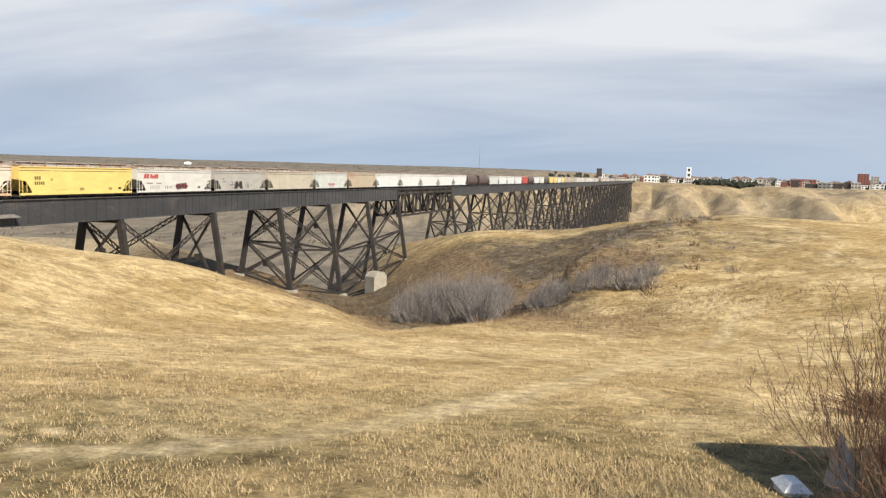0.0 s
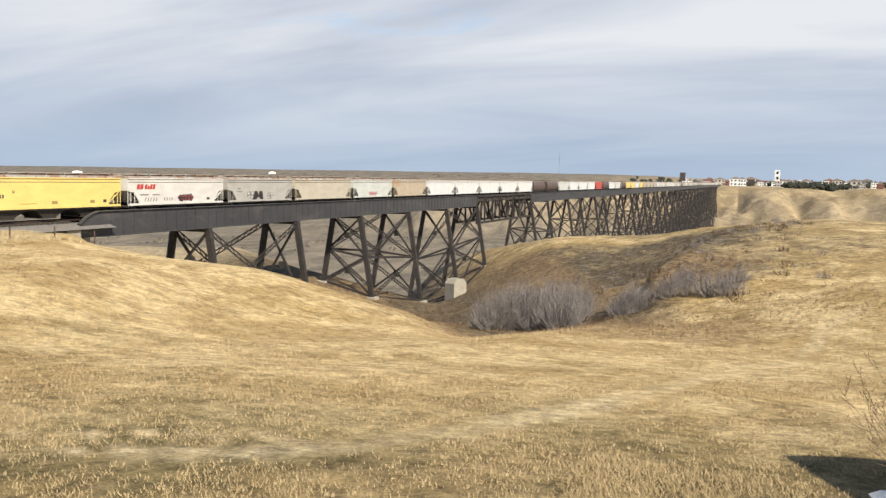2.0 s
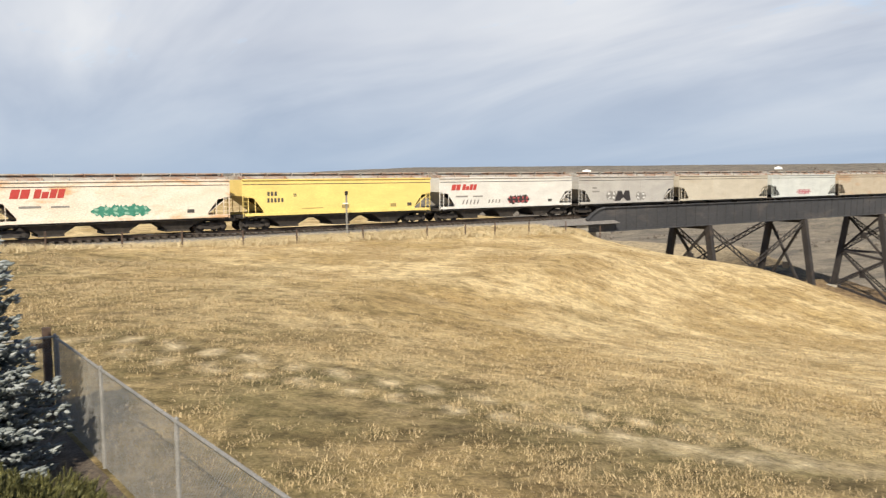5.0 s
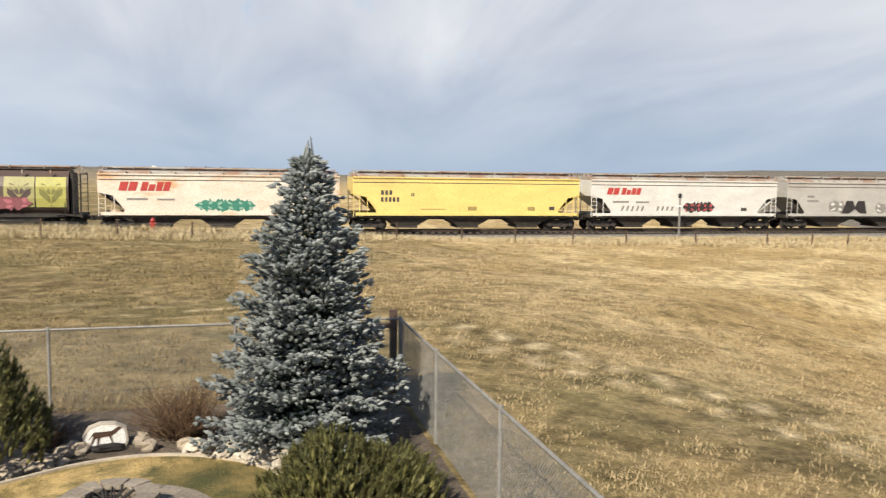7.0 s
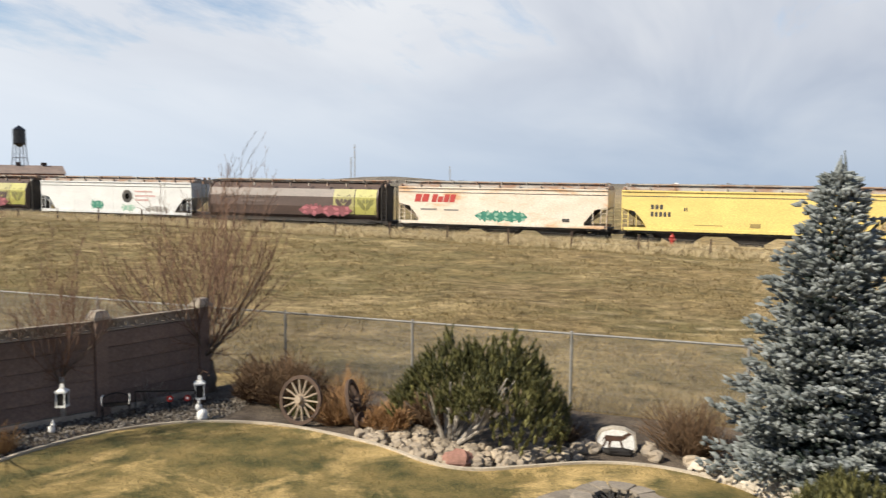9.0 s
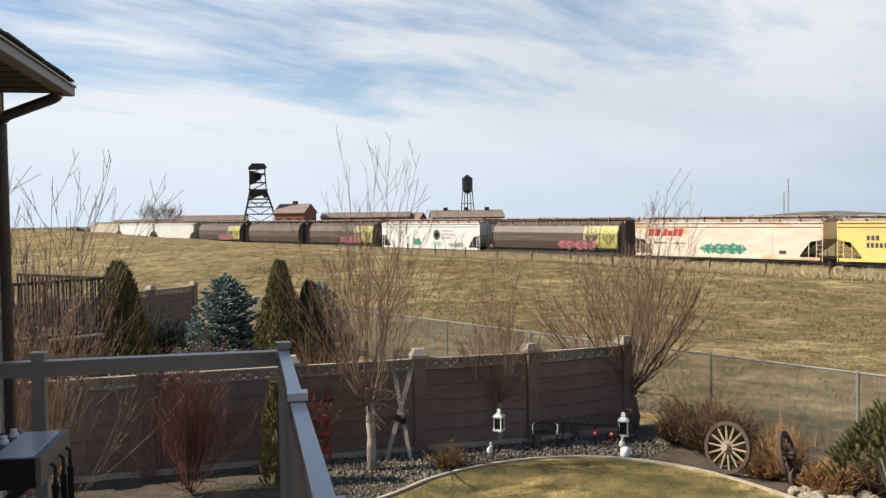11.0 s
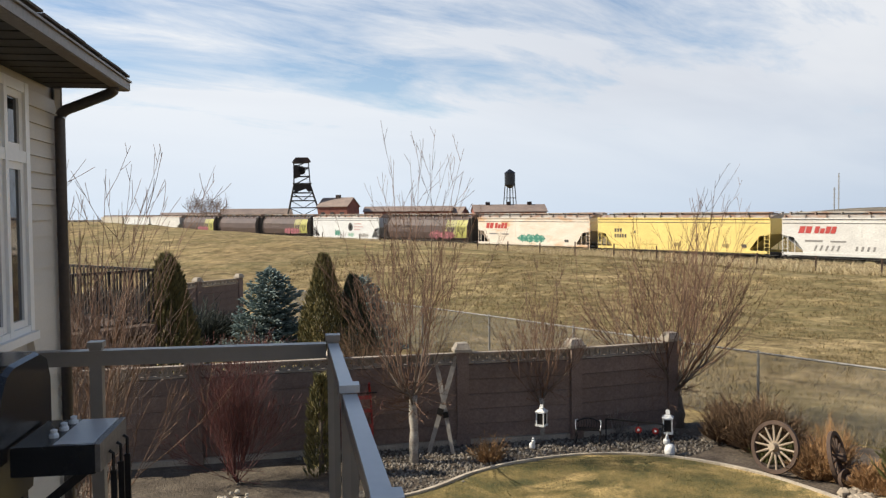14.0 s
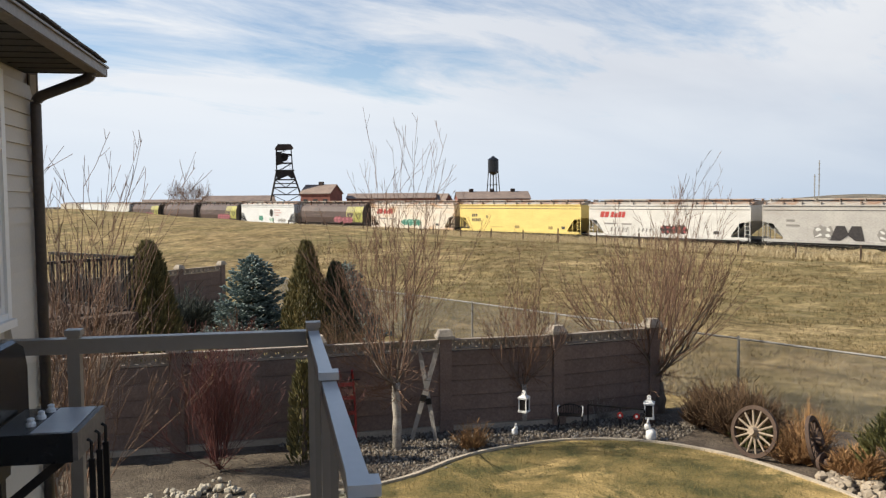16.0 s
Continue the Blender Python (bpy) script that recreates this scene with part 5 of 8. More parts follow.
def fire_pit():
    f = thing("fire_pit", "round dry-stone fire pit on a circle of tan pavers", "fire pit", at=pose(-1.48, 10.42, 0.075) @ Matrix.Scale(0.9, 4))
    rng = random.Random(7)

    def wedge(r0, r1, a0, a1, z0, z1, ragged=0.0):
        """A ring piece with slightly uneven corners."""
        c = [(r + rng.uniform(-ragged, ragged), a + rng.uniform(-ragged, ragged) * 0.6) for r, a in ((r0, a0), (r1, a0), (r1 * 1.005, (a0 + a1) / 2), (r1, a1), (r0, a1))]
        h = [z1 + rng.uniform(-0.3, 0.3) * ragged for _ in c]
        pts = [(r * math.cos(a), r * math.sin(a), z0) for r, a in c] + [(r * 0.99 * math.cos(a), r * 0.99 * math.sin(a), q) for (r, a), q in zip(c, h)]
        return Mesh().add(pts, [(4, 3, 2, 1, 0), (5, 6, 7, 8, 9)] + [(k, (k + 1) % 5, 5 + (k + 1) % 5, 5 + k) for k in range(5)])
    for r0, r1, n in ((0.60, 0.88, 13), (0.90, 1.16, 17), (1.18, 1.42, 22)):
        for k in range(n):
            part("paver", wedge(r0, r1, 2 * math.pi * (k + 0.02) / n, 2 * math.pi * (k + 0.98) / n, -0.05, 0.03 + rng.uniform(0, 0.015)), PAVERTAN, f)
    # thin courses of broken stone, laid with staggered joints
    z = 0.02
    for lay in range(6):
        h = rng.uniform(0.05, 0.075)
        cuts = sorted((k + rng.uniform(-0.3, 0.3) + 0.5 * (lay % 2)) / 13 for k in range(13))
        for a, b in zip(cuts, cuts[1:] + [cuts[0] + 1]):
            part("wall_stone", wedge(0.40, 0.60 + rng.uniform(-0.025, 0.02), 2 * math.pi * (a + 0.004), 2 * math.pi * (b - 0.004), z, z + h - 0.008, 0.014), SANDSTONE if rng.random() < 0.35 else PAVERTAN, f)
        z += h
    cuts = sorted((k + rng.uniform(-0.22, 0.22)) / 10 for k in range(10))
    for a, b in zip(cuts, cuts[1:] + [cuts[0] + 1]):
        part("cap_stone", wedge(0.35, 0.635, 2 * math.pi * (a + 0.006), 2 * math.pi * (b - 0.006), z, z + 0.06, 0.03), PAVERTAN, f)
    part("ash_bed", Mesh().lathe((0, 0, 0), [(0.05, 0.0), (0.38, 0.0), (0.38, z - 0.16), (0.05, z - 0.12)], n=14), SOOT, f)
    for k in range(22):
        a, b = rng.uniform(0, 6.28), rng.uniform(-0.5, 0.5)
        p = Vector((0.32 * math.cos(a), 0.32 * math.sin(a), z - 0.02 + rng.uniform(0, 0.05)))
        q = Vector((0.10 * math.cos(a + b), 0.10 * math.sin(a + b), z - 0.11 + rng.uniform(0, 0.07)))
        part("charred_stick", Mesh().tube([q, q.lerp(p, 0.5) + Vector((0, 0, 0.015)), p * 1.06], [0.02, 0.016, 0.009], 5), SOOT, f)


fire_pit()


def wagon_wheel(at, label, material=WOODOLD, dia=0.88, spokes=14):
    w = thing("wagon_wheel", label, "wagon wheel", "old wagon wheels", at=at)
    r = dia / 2
    rim = Mesh()
    n = 28
    prof = ((r, -0.03), (r, 0.03), (r - 0.065, 0.03), (r - 0.065, -0.03))
    pts = [(q * math.cos(2 * math.pi * k / n), y, r + q * math.sin(2 * math.pi * k / n)) for k in range(n) for q, y in prof]
    rim.add(pts, [(k * 4 + j, k * 4 + (j + 1) % 4, ((k + 1) % n) * 4 + (j + 1) % 4, ((k + 1) % n) * 4 + j) for k in range(n) for j in range(4)])
    part("rim", rim, DARKWOOD, w, "dark weathered rim")
    part("hub", Mesh().lathe((0, 0, r), [(0.04, -0.11), (0.065, -0.11), (0.09, 0.0), (0.065, 0.11), (0.04, 0.11)], n=12, axis="Y"), material, w)
    for k in range(spokes):
        a = 2 * math.pi * k / spokes
        part("spoke", Mesh().tube([(0.07 * math.cos(a), 0, r + 0.07 * math.sin(a)), ((r - 0.05) * math.cos(a), 0, r + (r - 0.05) * math.sin(a))], [0.022, 0.016], 6), material, w)
    return w


wagon_wheel(pose(-7.5, 12.9, 0.03, -12, 0, -4), "weathered wooden wagon wheel leaning by dry grasses")
wagon_wheel(pose(-6.45, 13.25, 0.03, -14, 0, 104), "dark rusty wagon wheel turned edge-on in the bed", DARKWOOD, 0.85)
wagon_wheel(pose(-6.25, 13.0, 0.03, -14, 0, 80), "small dark cart wheel lying against the bed", DARKWOOD, 0.34, 6)


def lantern(at, label, hang=0.0):
    g = thing("garden_lantern", label, "lantern", "white garden lanterns", at=at)
    part("base", Mesh().box((0, 0, 0.02), (0.2, 0.2, 0.04)), WHITEP, g)
    for sx in (-1, 1):
        for sy in (-1, 1):
            part("corner_bar", Mesh().box((sx * 0.08, sy * 0.08, 0.17), (0.022, 0.022, 0.28)), WHITEP, g)
    part("dark_pane_box", Mesh().box((0, 0, 0.16), (0.145, 0.145, 0.24)), IRON, g)
    part("head_rail", Mesh().box((0, 0, 0.295), (0.2, 0.2, 0.03)), WHITEP, g)
    part("roof", Mesh().box((0, 0, 0.335), (0.22, 0.22, 0.05), top=0.45).box((0, 0, 0.375), (0.08, 0.08, 0.04)), WHITEP, g)
    part("ring", Mesh().lathe((0, 0, 0.42), [(0.035, -0.006), (0.045, 0), (0.035, 0.006)], n=10, axis="Y"), WHITEP, g)
    if hang:
        part("hanger", Mesh().tube([(0, 0, 0.45), (-0.05, 0.03, 0.45 + hang)], 0.006, 5), IRON, g)
    return g


lantern(pose(-11.2, 11.2, 0.40, 0, 0, 20) @ Matrix.Scale(0.9, 4), "white metal lantern hanging from a bare tree", 0.36)
lantern(pose(-9.95, 13.38, 0.14, 0, 0, 35), "white metal lantern on a short post")
whole("lantern_post", Mesh().box((0, 0, 0.07), (0.16, 0.16, 0.14)), DARKWOOD, "short dark post under a white lantern", "post", at=pose(-9.95, 13.38, 0))


def small_statue(at, label, s=1.0):
    m = Mesh().lathe((0, 0, 0), [(0.10 * s, 0), (0.12 * s, 0.06 * s), (0.11 * s, 0.18 * s), (0.06 * s, 0.24 * s)], n=10).lathe((0.07 * s, 0, 0.2 * s), [(0.02 * s, 0), (0.075 * s, 0.04 * s), (0.07 * s, 0.12 * s), (0.02 * s, 0.16 * s)], n=10)
    m.lathe((0.06 * s, 0.03 * s, 0.32 * s), [(0.02 * s, 0), (0.025 * s, 0.07 * s), (0.005 * s, 0.14 * s)], n=6).lathe((0.06 * s, -0.03 * s, 0.32 * s), [(0.02 * s, 0), (0.025 * s, 0.07 * s), (0.005 * s, 0.14 * s)], n=6)
    whole("garden_statue", m, WHITEP, label, "garden statue", smooth=True, at=at)


small_statue(pose(-9.25, 12.5, 0.03, 0, 0, 200), "small white animal garden statue beside the lawn edging", 0.85)
small_statue(pose(-11.15, 10.9, 0.03), "small pale garden figure on gravel", 0.5)


def garden_bench():
    b = thing("iron_garden_bench", "small dark ornate iron garden seat on the gravel", "bench", at=pose(-10.75, 12.0, 0.03, 0, 0, 40) @ Matrix.Scale(0.74, 4))
    for y in (-0.12, -0.04, 0.04, 0.12):
        part("slat", Mesh().box((0, y, 0.36), (0.60, 0.06, 0.022)), IRON, b)
    for x in (-0.29, 0.29):
        for y in (-0.14, 0.14):
            part("leg", Mesh().tube([(x, y, 0.36), (x * 1.10, y * 1.15, 0.24), (x * 0.98, y * 1.1, 0.12), (x * 1.12, y * 1.35, 0.0)], [0.02, 0.016, 0.014, 0.02], 6), IRON, b)
        # arms are plain white, the rest of the seat dark
        part("arm", Mesh().tube([(x, 0.15, 0.56), (x * 1.1, 0.04, 0.57), (x * 1.12, -0.1, 0.54), (x * 1.1, -0.17, 0.46), (x * 1.04, -0.14, 0.37)], 0.014, 6), WHITEP, b, "white curved arm")
    rail = [(0.30 * k / 6, 0.16, 0.60 - 0.10 * (k / 6) ** 2) for k in range(-6, 7)]
    part("back_rail", Mesh().tube(rail, 0.016, 6), IRON, b)
    for k in range(-4, 5):
        part("back_bar", Mesh().tube([(0.065 * k, 0.15, 0.36), (0.065 * k + 0.02, 0.16, 0.46), (0.065 * k, 0.16, 0.59 - 0.10 * (0.065 * k / 0.30) ** 2)], 0.008, 5), IRON, b)


garden_bench()


SKIWOOD = mat("silvery_ski_wood", (0.50, 0.46, 0.41), (0.36, 0.32, 0.28), scale=4, fine=30, rough=0.8, stretch=(1, 1, 0.3))


def crossed_skis():
    for s, lean in ((1, 16), (-1, -11)):
        m = Mesh()
        m.add([(x * w, y, z) for z, w, y in ((0, 0.038, 0), (0.9, 0.045, 0), (1.7, 0.045, 0), (1.9, 0.018, -0.09)) for x, y in ((-1, y - 0.012), (1, y - 0.012), (1, y + 0.012), (-1, y + 0.012))], [(i * 4 + j, i * 4 + (j + 1) % 4, i * 4 + 4 + (j + 1) % 4, i * 4 + 4 + j) for i in range(3) for j in range(4)] + [(3, 2, 1, 0), (12, 13, 14, 15)])
        k = thing("old_ski", "weathered wooden ski crossed against the fence", "ski", "pair of crossed skis", at=pose(-12.0 - 0.17 * s, 9.4 - 0.15 * s, 0.03, -4 + 1.5 * s, lean, 42) @ Matrix.Scale(0.93 + 0.05 * s, 4))
        part("ski", m, SKIWOOD, k)
        part("binding", Mesh().box((0, -0.03, 0.82), (0.11, 0.06, 0.12)), IRON, k)


crossed_skis()


def red_sled():
    # made-up sled shape, put where thin red stems grow by the fence
    s = thing("old_red_sled", "made-up red sled shape in place of red stems by the fence", "sled", at=pose(-12.9, 8.3, 0.03, -9, 0, 66))
    for x in (-0.17, 0.17):
        part("runner", Mesh().tube([(x, 0, 0.0), (x * 1.05, -0.02, 0.5), (x, 0, 1.0), (x * 0.8, -0.08, 1.22), (x * 0.7, -0.2, 1.28)], 0.022, 6), REDP, s)
    for z in (0.22, 0.5, 0.78, 1.02):
        part("slat", Mesh().box((0, -0.03, z), (0.36, 0.02, 0.07)), REDP, s)
    part("steering_bar", Mesh().tube([(-0.28, -0.06, 1.1), (0.28, -0.06, 1.1)], 0.014, 6), IRON, s)


red_sled()


def wall_sign():
    f = thing("iron_tray_ornament", "low dark iron frame with two red disc ornaments", "garden ornament", at=pose(-10.15, 12.75, 0.03, 0, 0, 34) @ Matrix.Scale(0.82, 4))
    part("frame", Mesh().beam((-0.75, 0, 0.5), (0.55, 0, 0.46), 0.03).beam((-0.75, 0, 0), (-0.75, 0, 0.5), 0.03).beam((0.55, 0, 0), (0.55, 0, 0.46), 0.03).beam((0, 0, 0), (0, 0, 0.48), 0.03), IRON, f)
    for x in (0.0, 0.38):
        d = part("disc", Mesh().lathe((x, -0.03, 0.3), [(0.01, -0.01), (0.075, -0.01), (0.075, 0.01), (0.01, 0.01)], n=14, axis="Y"), REDP, f)
        part("centre", Mesh().lathe((x, -0.045, 0.3), [(0.005, -0.004), (0.03, -0.004), (0.03, 0.004), (0.005, 0.004)], n=10, axis="Y"), WHITEP, d)


wall_sign()


def urn(at):
    m = Mesh().lathe((0, 0, 0), [(0.22, 0), (0.22, 0.06), (0.09, 0.12), (0.08, 0.45), (0.16, 0.55), (0.34, 0.66), (0.36, 0.74), (0.30, 0.74), (0.24, 0.66)], n=16)
    whole("bird_bath", m, CAP, "pale stone bird bath on a pedestal", "bird bath", smooth=True, at=at)


urn(pose(-24.2, 8.3, 0.35))

# ---------------------------------------------------------------- house and deck
SIDING = mat("greige_vinyl_siding", (0.56, 0.51, 0.43), (0.52, 0.47, 0.40), scale=0.8, fine=60, rough=0.55, bump=0.02, grain=(0.95, 1.05), k=1.0, rand=0.05)
TRIMP = mat("taupe_painted_trim", (0.25, 0.21, 0.175), (0.22, 0.185, 0.155), scale=2, fine=40, rough=0.45, bump=0.04)
SOFFIT = mat("dark_brown_soffit", (0.030, 0.027, 0.027), (0.040, 0.036, 0.035), scale=1, fine=30, rough=0.6)
PIPE = mat("dark_brown_downspout", (0.055, 0.042, 0.038), (0.07, 0.054, 0.048), scale=2, rough=0.4, bump=0.03)
SHINGLE = mat("grey_brown_shingles", (0.10, 0.085, 0.075), (0.16, 0.14, 0.125), scale=4, fine=20, rough=0.95, rand=0.15)
VINYL = mat("white_vinyl_frame", (0.80, 0.78, 0.74), (0.76, 0.74, 0.70), scale=2, rough=0.4, bump=0.0, k=1.0, grain=(0.97, 1.03))
RAILPAINT = mat("taupe_aluminium_railing", (0.36, 0.31, 0.255), (0.33, 0.28, 0.23), scale=2, fine=30, rough=0.35, bump=0.0, grain=(0.95, 1.05))
# paler copy of the railing paint, with sky sheen put into the colour
RAILTOP = mat("pale_rail_sky_sheen", (0.56, 0.54, 0.51), (0.51, 0.495, 0.47), scale=2, fine=30, rough=0.3, bump=0.0, k=1.0, grain=(0.96, 1.04))
DECKING = mat("grey_deck_boards", (0.24, 0.21, 0.18), (0.30, 0.27, 0.23), scale=3, fine=30, rough=0.8, rand=0.1)


def glass_mat():
    m = bpy.data.materials.new("clear_glass")
    m.use_nodes = True
    t = m.node_tree
    t.nodes.clear()
    n = nodes_of(t)
    fres = n("ShaderNodeFresnel", IOR=1.45)
    mix = n("ShaderNodeMixShader", Fac=fres.outputs[0])
    t.links.new(n("ShaderNodeBsdfTransparent", Color=(0.95, 0.97, 0.96, 1)).outputs[0], mix.inputs[1])
    t.links.new(n("ShaderNodeBsdfGlossy", Roughness=0.01).outputs[0], mix.inputs[2])
    t.links.new(mix.outputs[0], n("ShaderNodeOutputMaterial").inputs[0])
    return m


def window_glass():
    m = bpy.data.materials.new("dark_window_glass")
    m.use_nodes = True
    b = m.node_tree.nodes["Principled BSDF"]
    b.inputs["Base Color"].default_value = (0.02, 0.024, 0.028, 1)
    b.inputs["Roughness"].default_value = 0.03
    return m


GLASS, PANE = glass_mat(), window_glass()
CORNER = Vector((-5.05, 1.24, 0))
ALONG, OUT = Vector((0.867, -0.498, 0)), Vector((0.498, 0.867, 0))     # along the back wall, and out of it
UP = Vector((0, 0, 1))
EAVE = 5.19


def hp(s, o, z):
    """A place s metres along the back wall, o out of it, at height z."""
    return CORNER + ALONG * s + OUT * o + UP * z


def slab(m, s0, s1, o0, o1, z0, z1):
    """A box squared to the back wall."""
    pts = [hp(a, b, c) for c in (z0, z1) for b in (o0, o1) for a in (s0, s1)]
    m.add(pts, [(0, 2, 3, 1), (4, 5, 7, 6), (0, 1, 5, 4), (2, 6, 7, 3), (0, 4, 6, 2), (1, 3, 7, 5)])


def bent_pipe(pts, n=5):
    """Rounded corners along a run of pipe."""
    out = [Vector(pts[0])]
    for a, b, c in zip(pts, pts[1:], pts[2:]):
        a, b, c = Vector(a), Vector(b), Vector(c)
        p, q = b.lerp(a, min(0.5, 0.05 / (b - a).length)), b.lerp(c, min(0.5, 0.05 / (c - b).length))
        for k in range(n + 1):
            t = k / n
            out.append(p * (1 - t) ** 2 + b * 2 * t * (1 - t) + q * t * t)
    return out + [Vector(pts[-1])]


def build_house():
    h = thing("house", "greige vinyl-sided house with dark soffit, gutter and white windows", "house", at=pose(0, 0, 0))
    W = 10.0
    win = ((0.555, 1.95), (2.75, 4.4))
    sash = ((3.868, 4.705, 5.025), (2.8, 4.2, 4.9))
    # wall core with the window openings left out
    core = Mesh()
    spans = [(-0.03, win[0][0], 0, 5.16), (win[0][1], win[1][0], 0, 5.16), (win[1][1], W, 0, 5.16)]
    for (a, b), (lo, mid, hi) in zip(win, sash):
        spans += [(a, b, 0, lo), (a, b, hi, 5.16)]
    for a, b, z0, z1 in spans:
        core.beam(hp(a, -0.12, (z0 + z1) / 2), hp(b, -0.12, (z0 + z1) / 2), 0.2, z1 - z0)
    core.beam(hp(0.07, -0.22, 2.55), hp(0.07, -9.0, 2.55), 0.2, 5.16)
    core.beam(hp(W - 0.1, -0.22, 2.55), hp(W - 0.1, -9.0, 2.55), 0.2, 5.16)
    core.beam(hp(0.25, -8.9, 2.55), hp(W - 0.2, -8.9, 2.55), 0.2, 5.16)
    part("wall", core, SIDING, h)
    # lapped boards
    z = 0.3
    while z < 5.02:
        cuts = [(0.0, W)]
        for (a, b), (lo, mid, hi) in zip(win, sash):
            if lo - 0.1 < z + 0.06 < hi + 0.06:
                cuts = [c for u, v in cuts for c in ((u, min(v, a - 0.06)), (max(u, b + 0.06), v)) if c[1] - c[0] > 0.02]
        for u, v in cuts:
            pts = [hp(u, 0.006, z + 0.083), hp(v, 0.006, z + 0.083), hp(v, 0.020, z), hp(u, 0.020, z), hp(u, -0.02, z + 0.083), hp(v, -0.02, z + 0.083), hp(v, -0.02, z), hp(u, -0.02, z)]
            part("siding_board", Mesh().add(pts, [(0, 3, 2, 1), (4, 5, 6, 7), (3, 7, 6, 2), (0, 1, 5, 4), (0, 4, 7, 3), (1, 2, 6, 5)]), SIDING, h)
        z += 0.0835
    part("corner_post", Mesh().beam(hp(0.012, 0.014, 0.2), hp(0.012, 0.014, 5.12), 0.03, 0.03), SIDING, h)
    part("corner_board", Mesh().beam(hp(-0.03, 0.0, 0), hp(-0.03, 0.0, 5.16), 0.05, 0.05), TRIMP, h)
    for (a, b), (lo, mid, hi) in zip(win, sash):
        w = part("window", Mesh().beam(hp(a - 0.04, 0.02, lo - 0.05), hp(b + 0.04, 0.02, lo - 0.05), 0.06, 0.04), VINYL, h, "white vinyl window with a transom pane")
        bars = [a, a + 0.265, b] if a < 1 else [a, (a + b) / 2, b]
        fr = Mesh()
        for s0, s1 in ((a - 0.055, a), (bars[1] - 0.02, bars[1] + 0.02), (b, b + 0.055)):
            slab(fr, s0, s1, -0.01, 0.022, lo - 0.05, hi + 0.05)
        for z0, z1 in ((lo - 0.05, lo), (mid - 0.028, mid + 0.028), (hi, hi + 0.05)):
            slab(fr, a, b, -0.01, 0.020, z0, z1)
        part("window_frame", fr, VINYL, w)
        for x0, x1 in ((a, bars[1] - 0.02), (bars[1] + 0.02, b)):
            for z0, z1 in ((lo, mid - 0.028), (mid + 0.028, hi)):
                inner = Mesh()
                slab(inner, x0, x0 + 0.045, -0.02, 0.006, z0, z1)
                slab(inner, x1 - 0.045, x1, -0.02, 0.006, z0, z1)
                slab(inner, x0 + 0.045, x1 - 0.045, -0.02, 0.005, z0, z0 + 0.035)
                slab(inner, x0 + 0.045, x1 - 0.045, -0.02, 0.005, z1 - 0.035, z1)
                part("sash", inner, VINYL, w)
                part("pane", Mesh().add([hp(x0, -0.006, z0), hp(x1, -0.006, z0), hp(x1, -0.006, z1), hp(x0, -0.006, z1)], [(0, 1, 2, 3)]), PANE, w)
    # soffit, fascia, gutter, roof
    sof = Mesh().beam(hp(0.06, 0.17, 5.138), hp(W, 0.17, 5.138), 0.36, 0.03)
    for k in range(60):
        sof.beam(hp(0.1 + 0.16 * k, 0.02, 5.121), hp(0.1 + 0.16 * k, 0.34, 5.121), 0.008, 0.004)
    part("soffit", sof, SOFFIT, h)
    part("fascia", Mesh().beam(hp(0.05, 0.342, 5.155), hp(W, 0.342, 5.155), 0.02, 0.07), SOFFIT, h)
    gut = Mesh()
    for o, z0, w_, h_ in ((0.382, 5.112, 0.06, 0.010), (0.414, 5.133, 0.010, 0.046), (0.356, 5.145, 0.008, 0.07), (0.420, 5.158, 0.020, 0.010)):
        gut.beam(hp(0.06, o, z0), hp(W, o, z0), w_, h_)
    gut.beam(hp(0.064, 0.356, 5.135), hp(0.064, 0.42, 5.135), 0.008, 0.05)
    part("gutter", gut, TRIMP, h)
    a = [hp(0.04, 0.38, 5.185), hp(W + 0.3, 0.39, 5.185), hp(W + 0.3, -9.3, 5.185), hp(0.0, -9.3, 5.185), hp(4.6, -4.5, 6.2), hp(W - 4.6, -4.5, 6.2)]
    part("roof", Mesh().add(a, [(0, 1, 5, 4), (1, 2, 5), (2, 3, 4, 5), (3, 0, 4), (3, 2, 1, 0)]), SHINGLE, h)
    tab = Mesh()
    rng = random.Random(1)
    for k in range(34):
        s = 0.04 + k * 0.3
        tab.beam(hp(s, 0.37, 5.192 + rng.uniform(0, 0.008)), hp(s + 0.28, 0.37, 5.192 + rng.uniform(0, 0.008)), 0.09, 0.010)
    part("shingle_edge", tab, SHINGLE, h)
    pipe = Mesh()
    line = bent_pipe([hp(0.20, 0.365, 5.13), hp(0.20, 0.365, 5.085), hp(0.09, 0.05, 4.985), hp(0.09, 0.05, 0.2)], 8)
    pipe.tube(line, 0.029, 12)
    part("downspout", pipe, PIPE, h, smooth=True)
    # the other wing, turned away from the camera, east of the deck
    wing = thing("house_wing", "siding-clad wing of the house with a shingled roof", "house", at=pose(0, 0, 0))
    e, u, v = Vector((14.75, -7.2, 0)), Vector((-0.975, -0.22, 0)), Vector((0.22, -0.975, 0))
    c = [e + u * 0.45 + v * 0.45, e + u * 6 + v * 0.45, e + u * 6 + v * 9, e + u * 0.45 + v * 9]
    base = [p + UP * (-2.2) for p in c] + [p + UP * 5.0 for p in c]
    part("wall", Mesh().add(base, [(0, 1, 5, 4), (1, 2, 6, 5), (2, 3, 7, 6), (3, 0, 4, 7)]), SIDING, wing)
    r = [e + UP * 5.2, e + u * 6.5 + UP * 5.2, e + u * 6.5 + v * 9.5 + UP * 5.2, e + v * 9.5 + UP * 5.2, e + u * 3.2 + v * 4 + UP * 6.3, e + u * 3.2 + v * 6 + UP * 6.3]
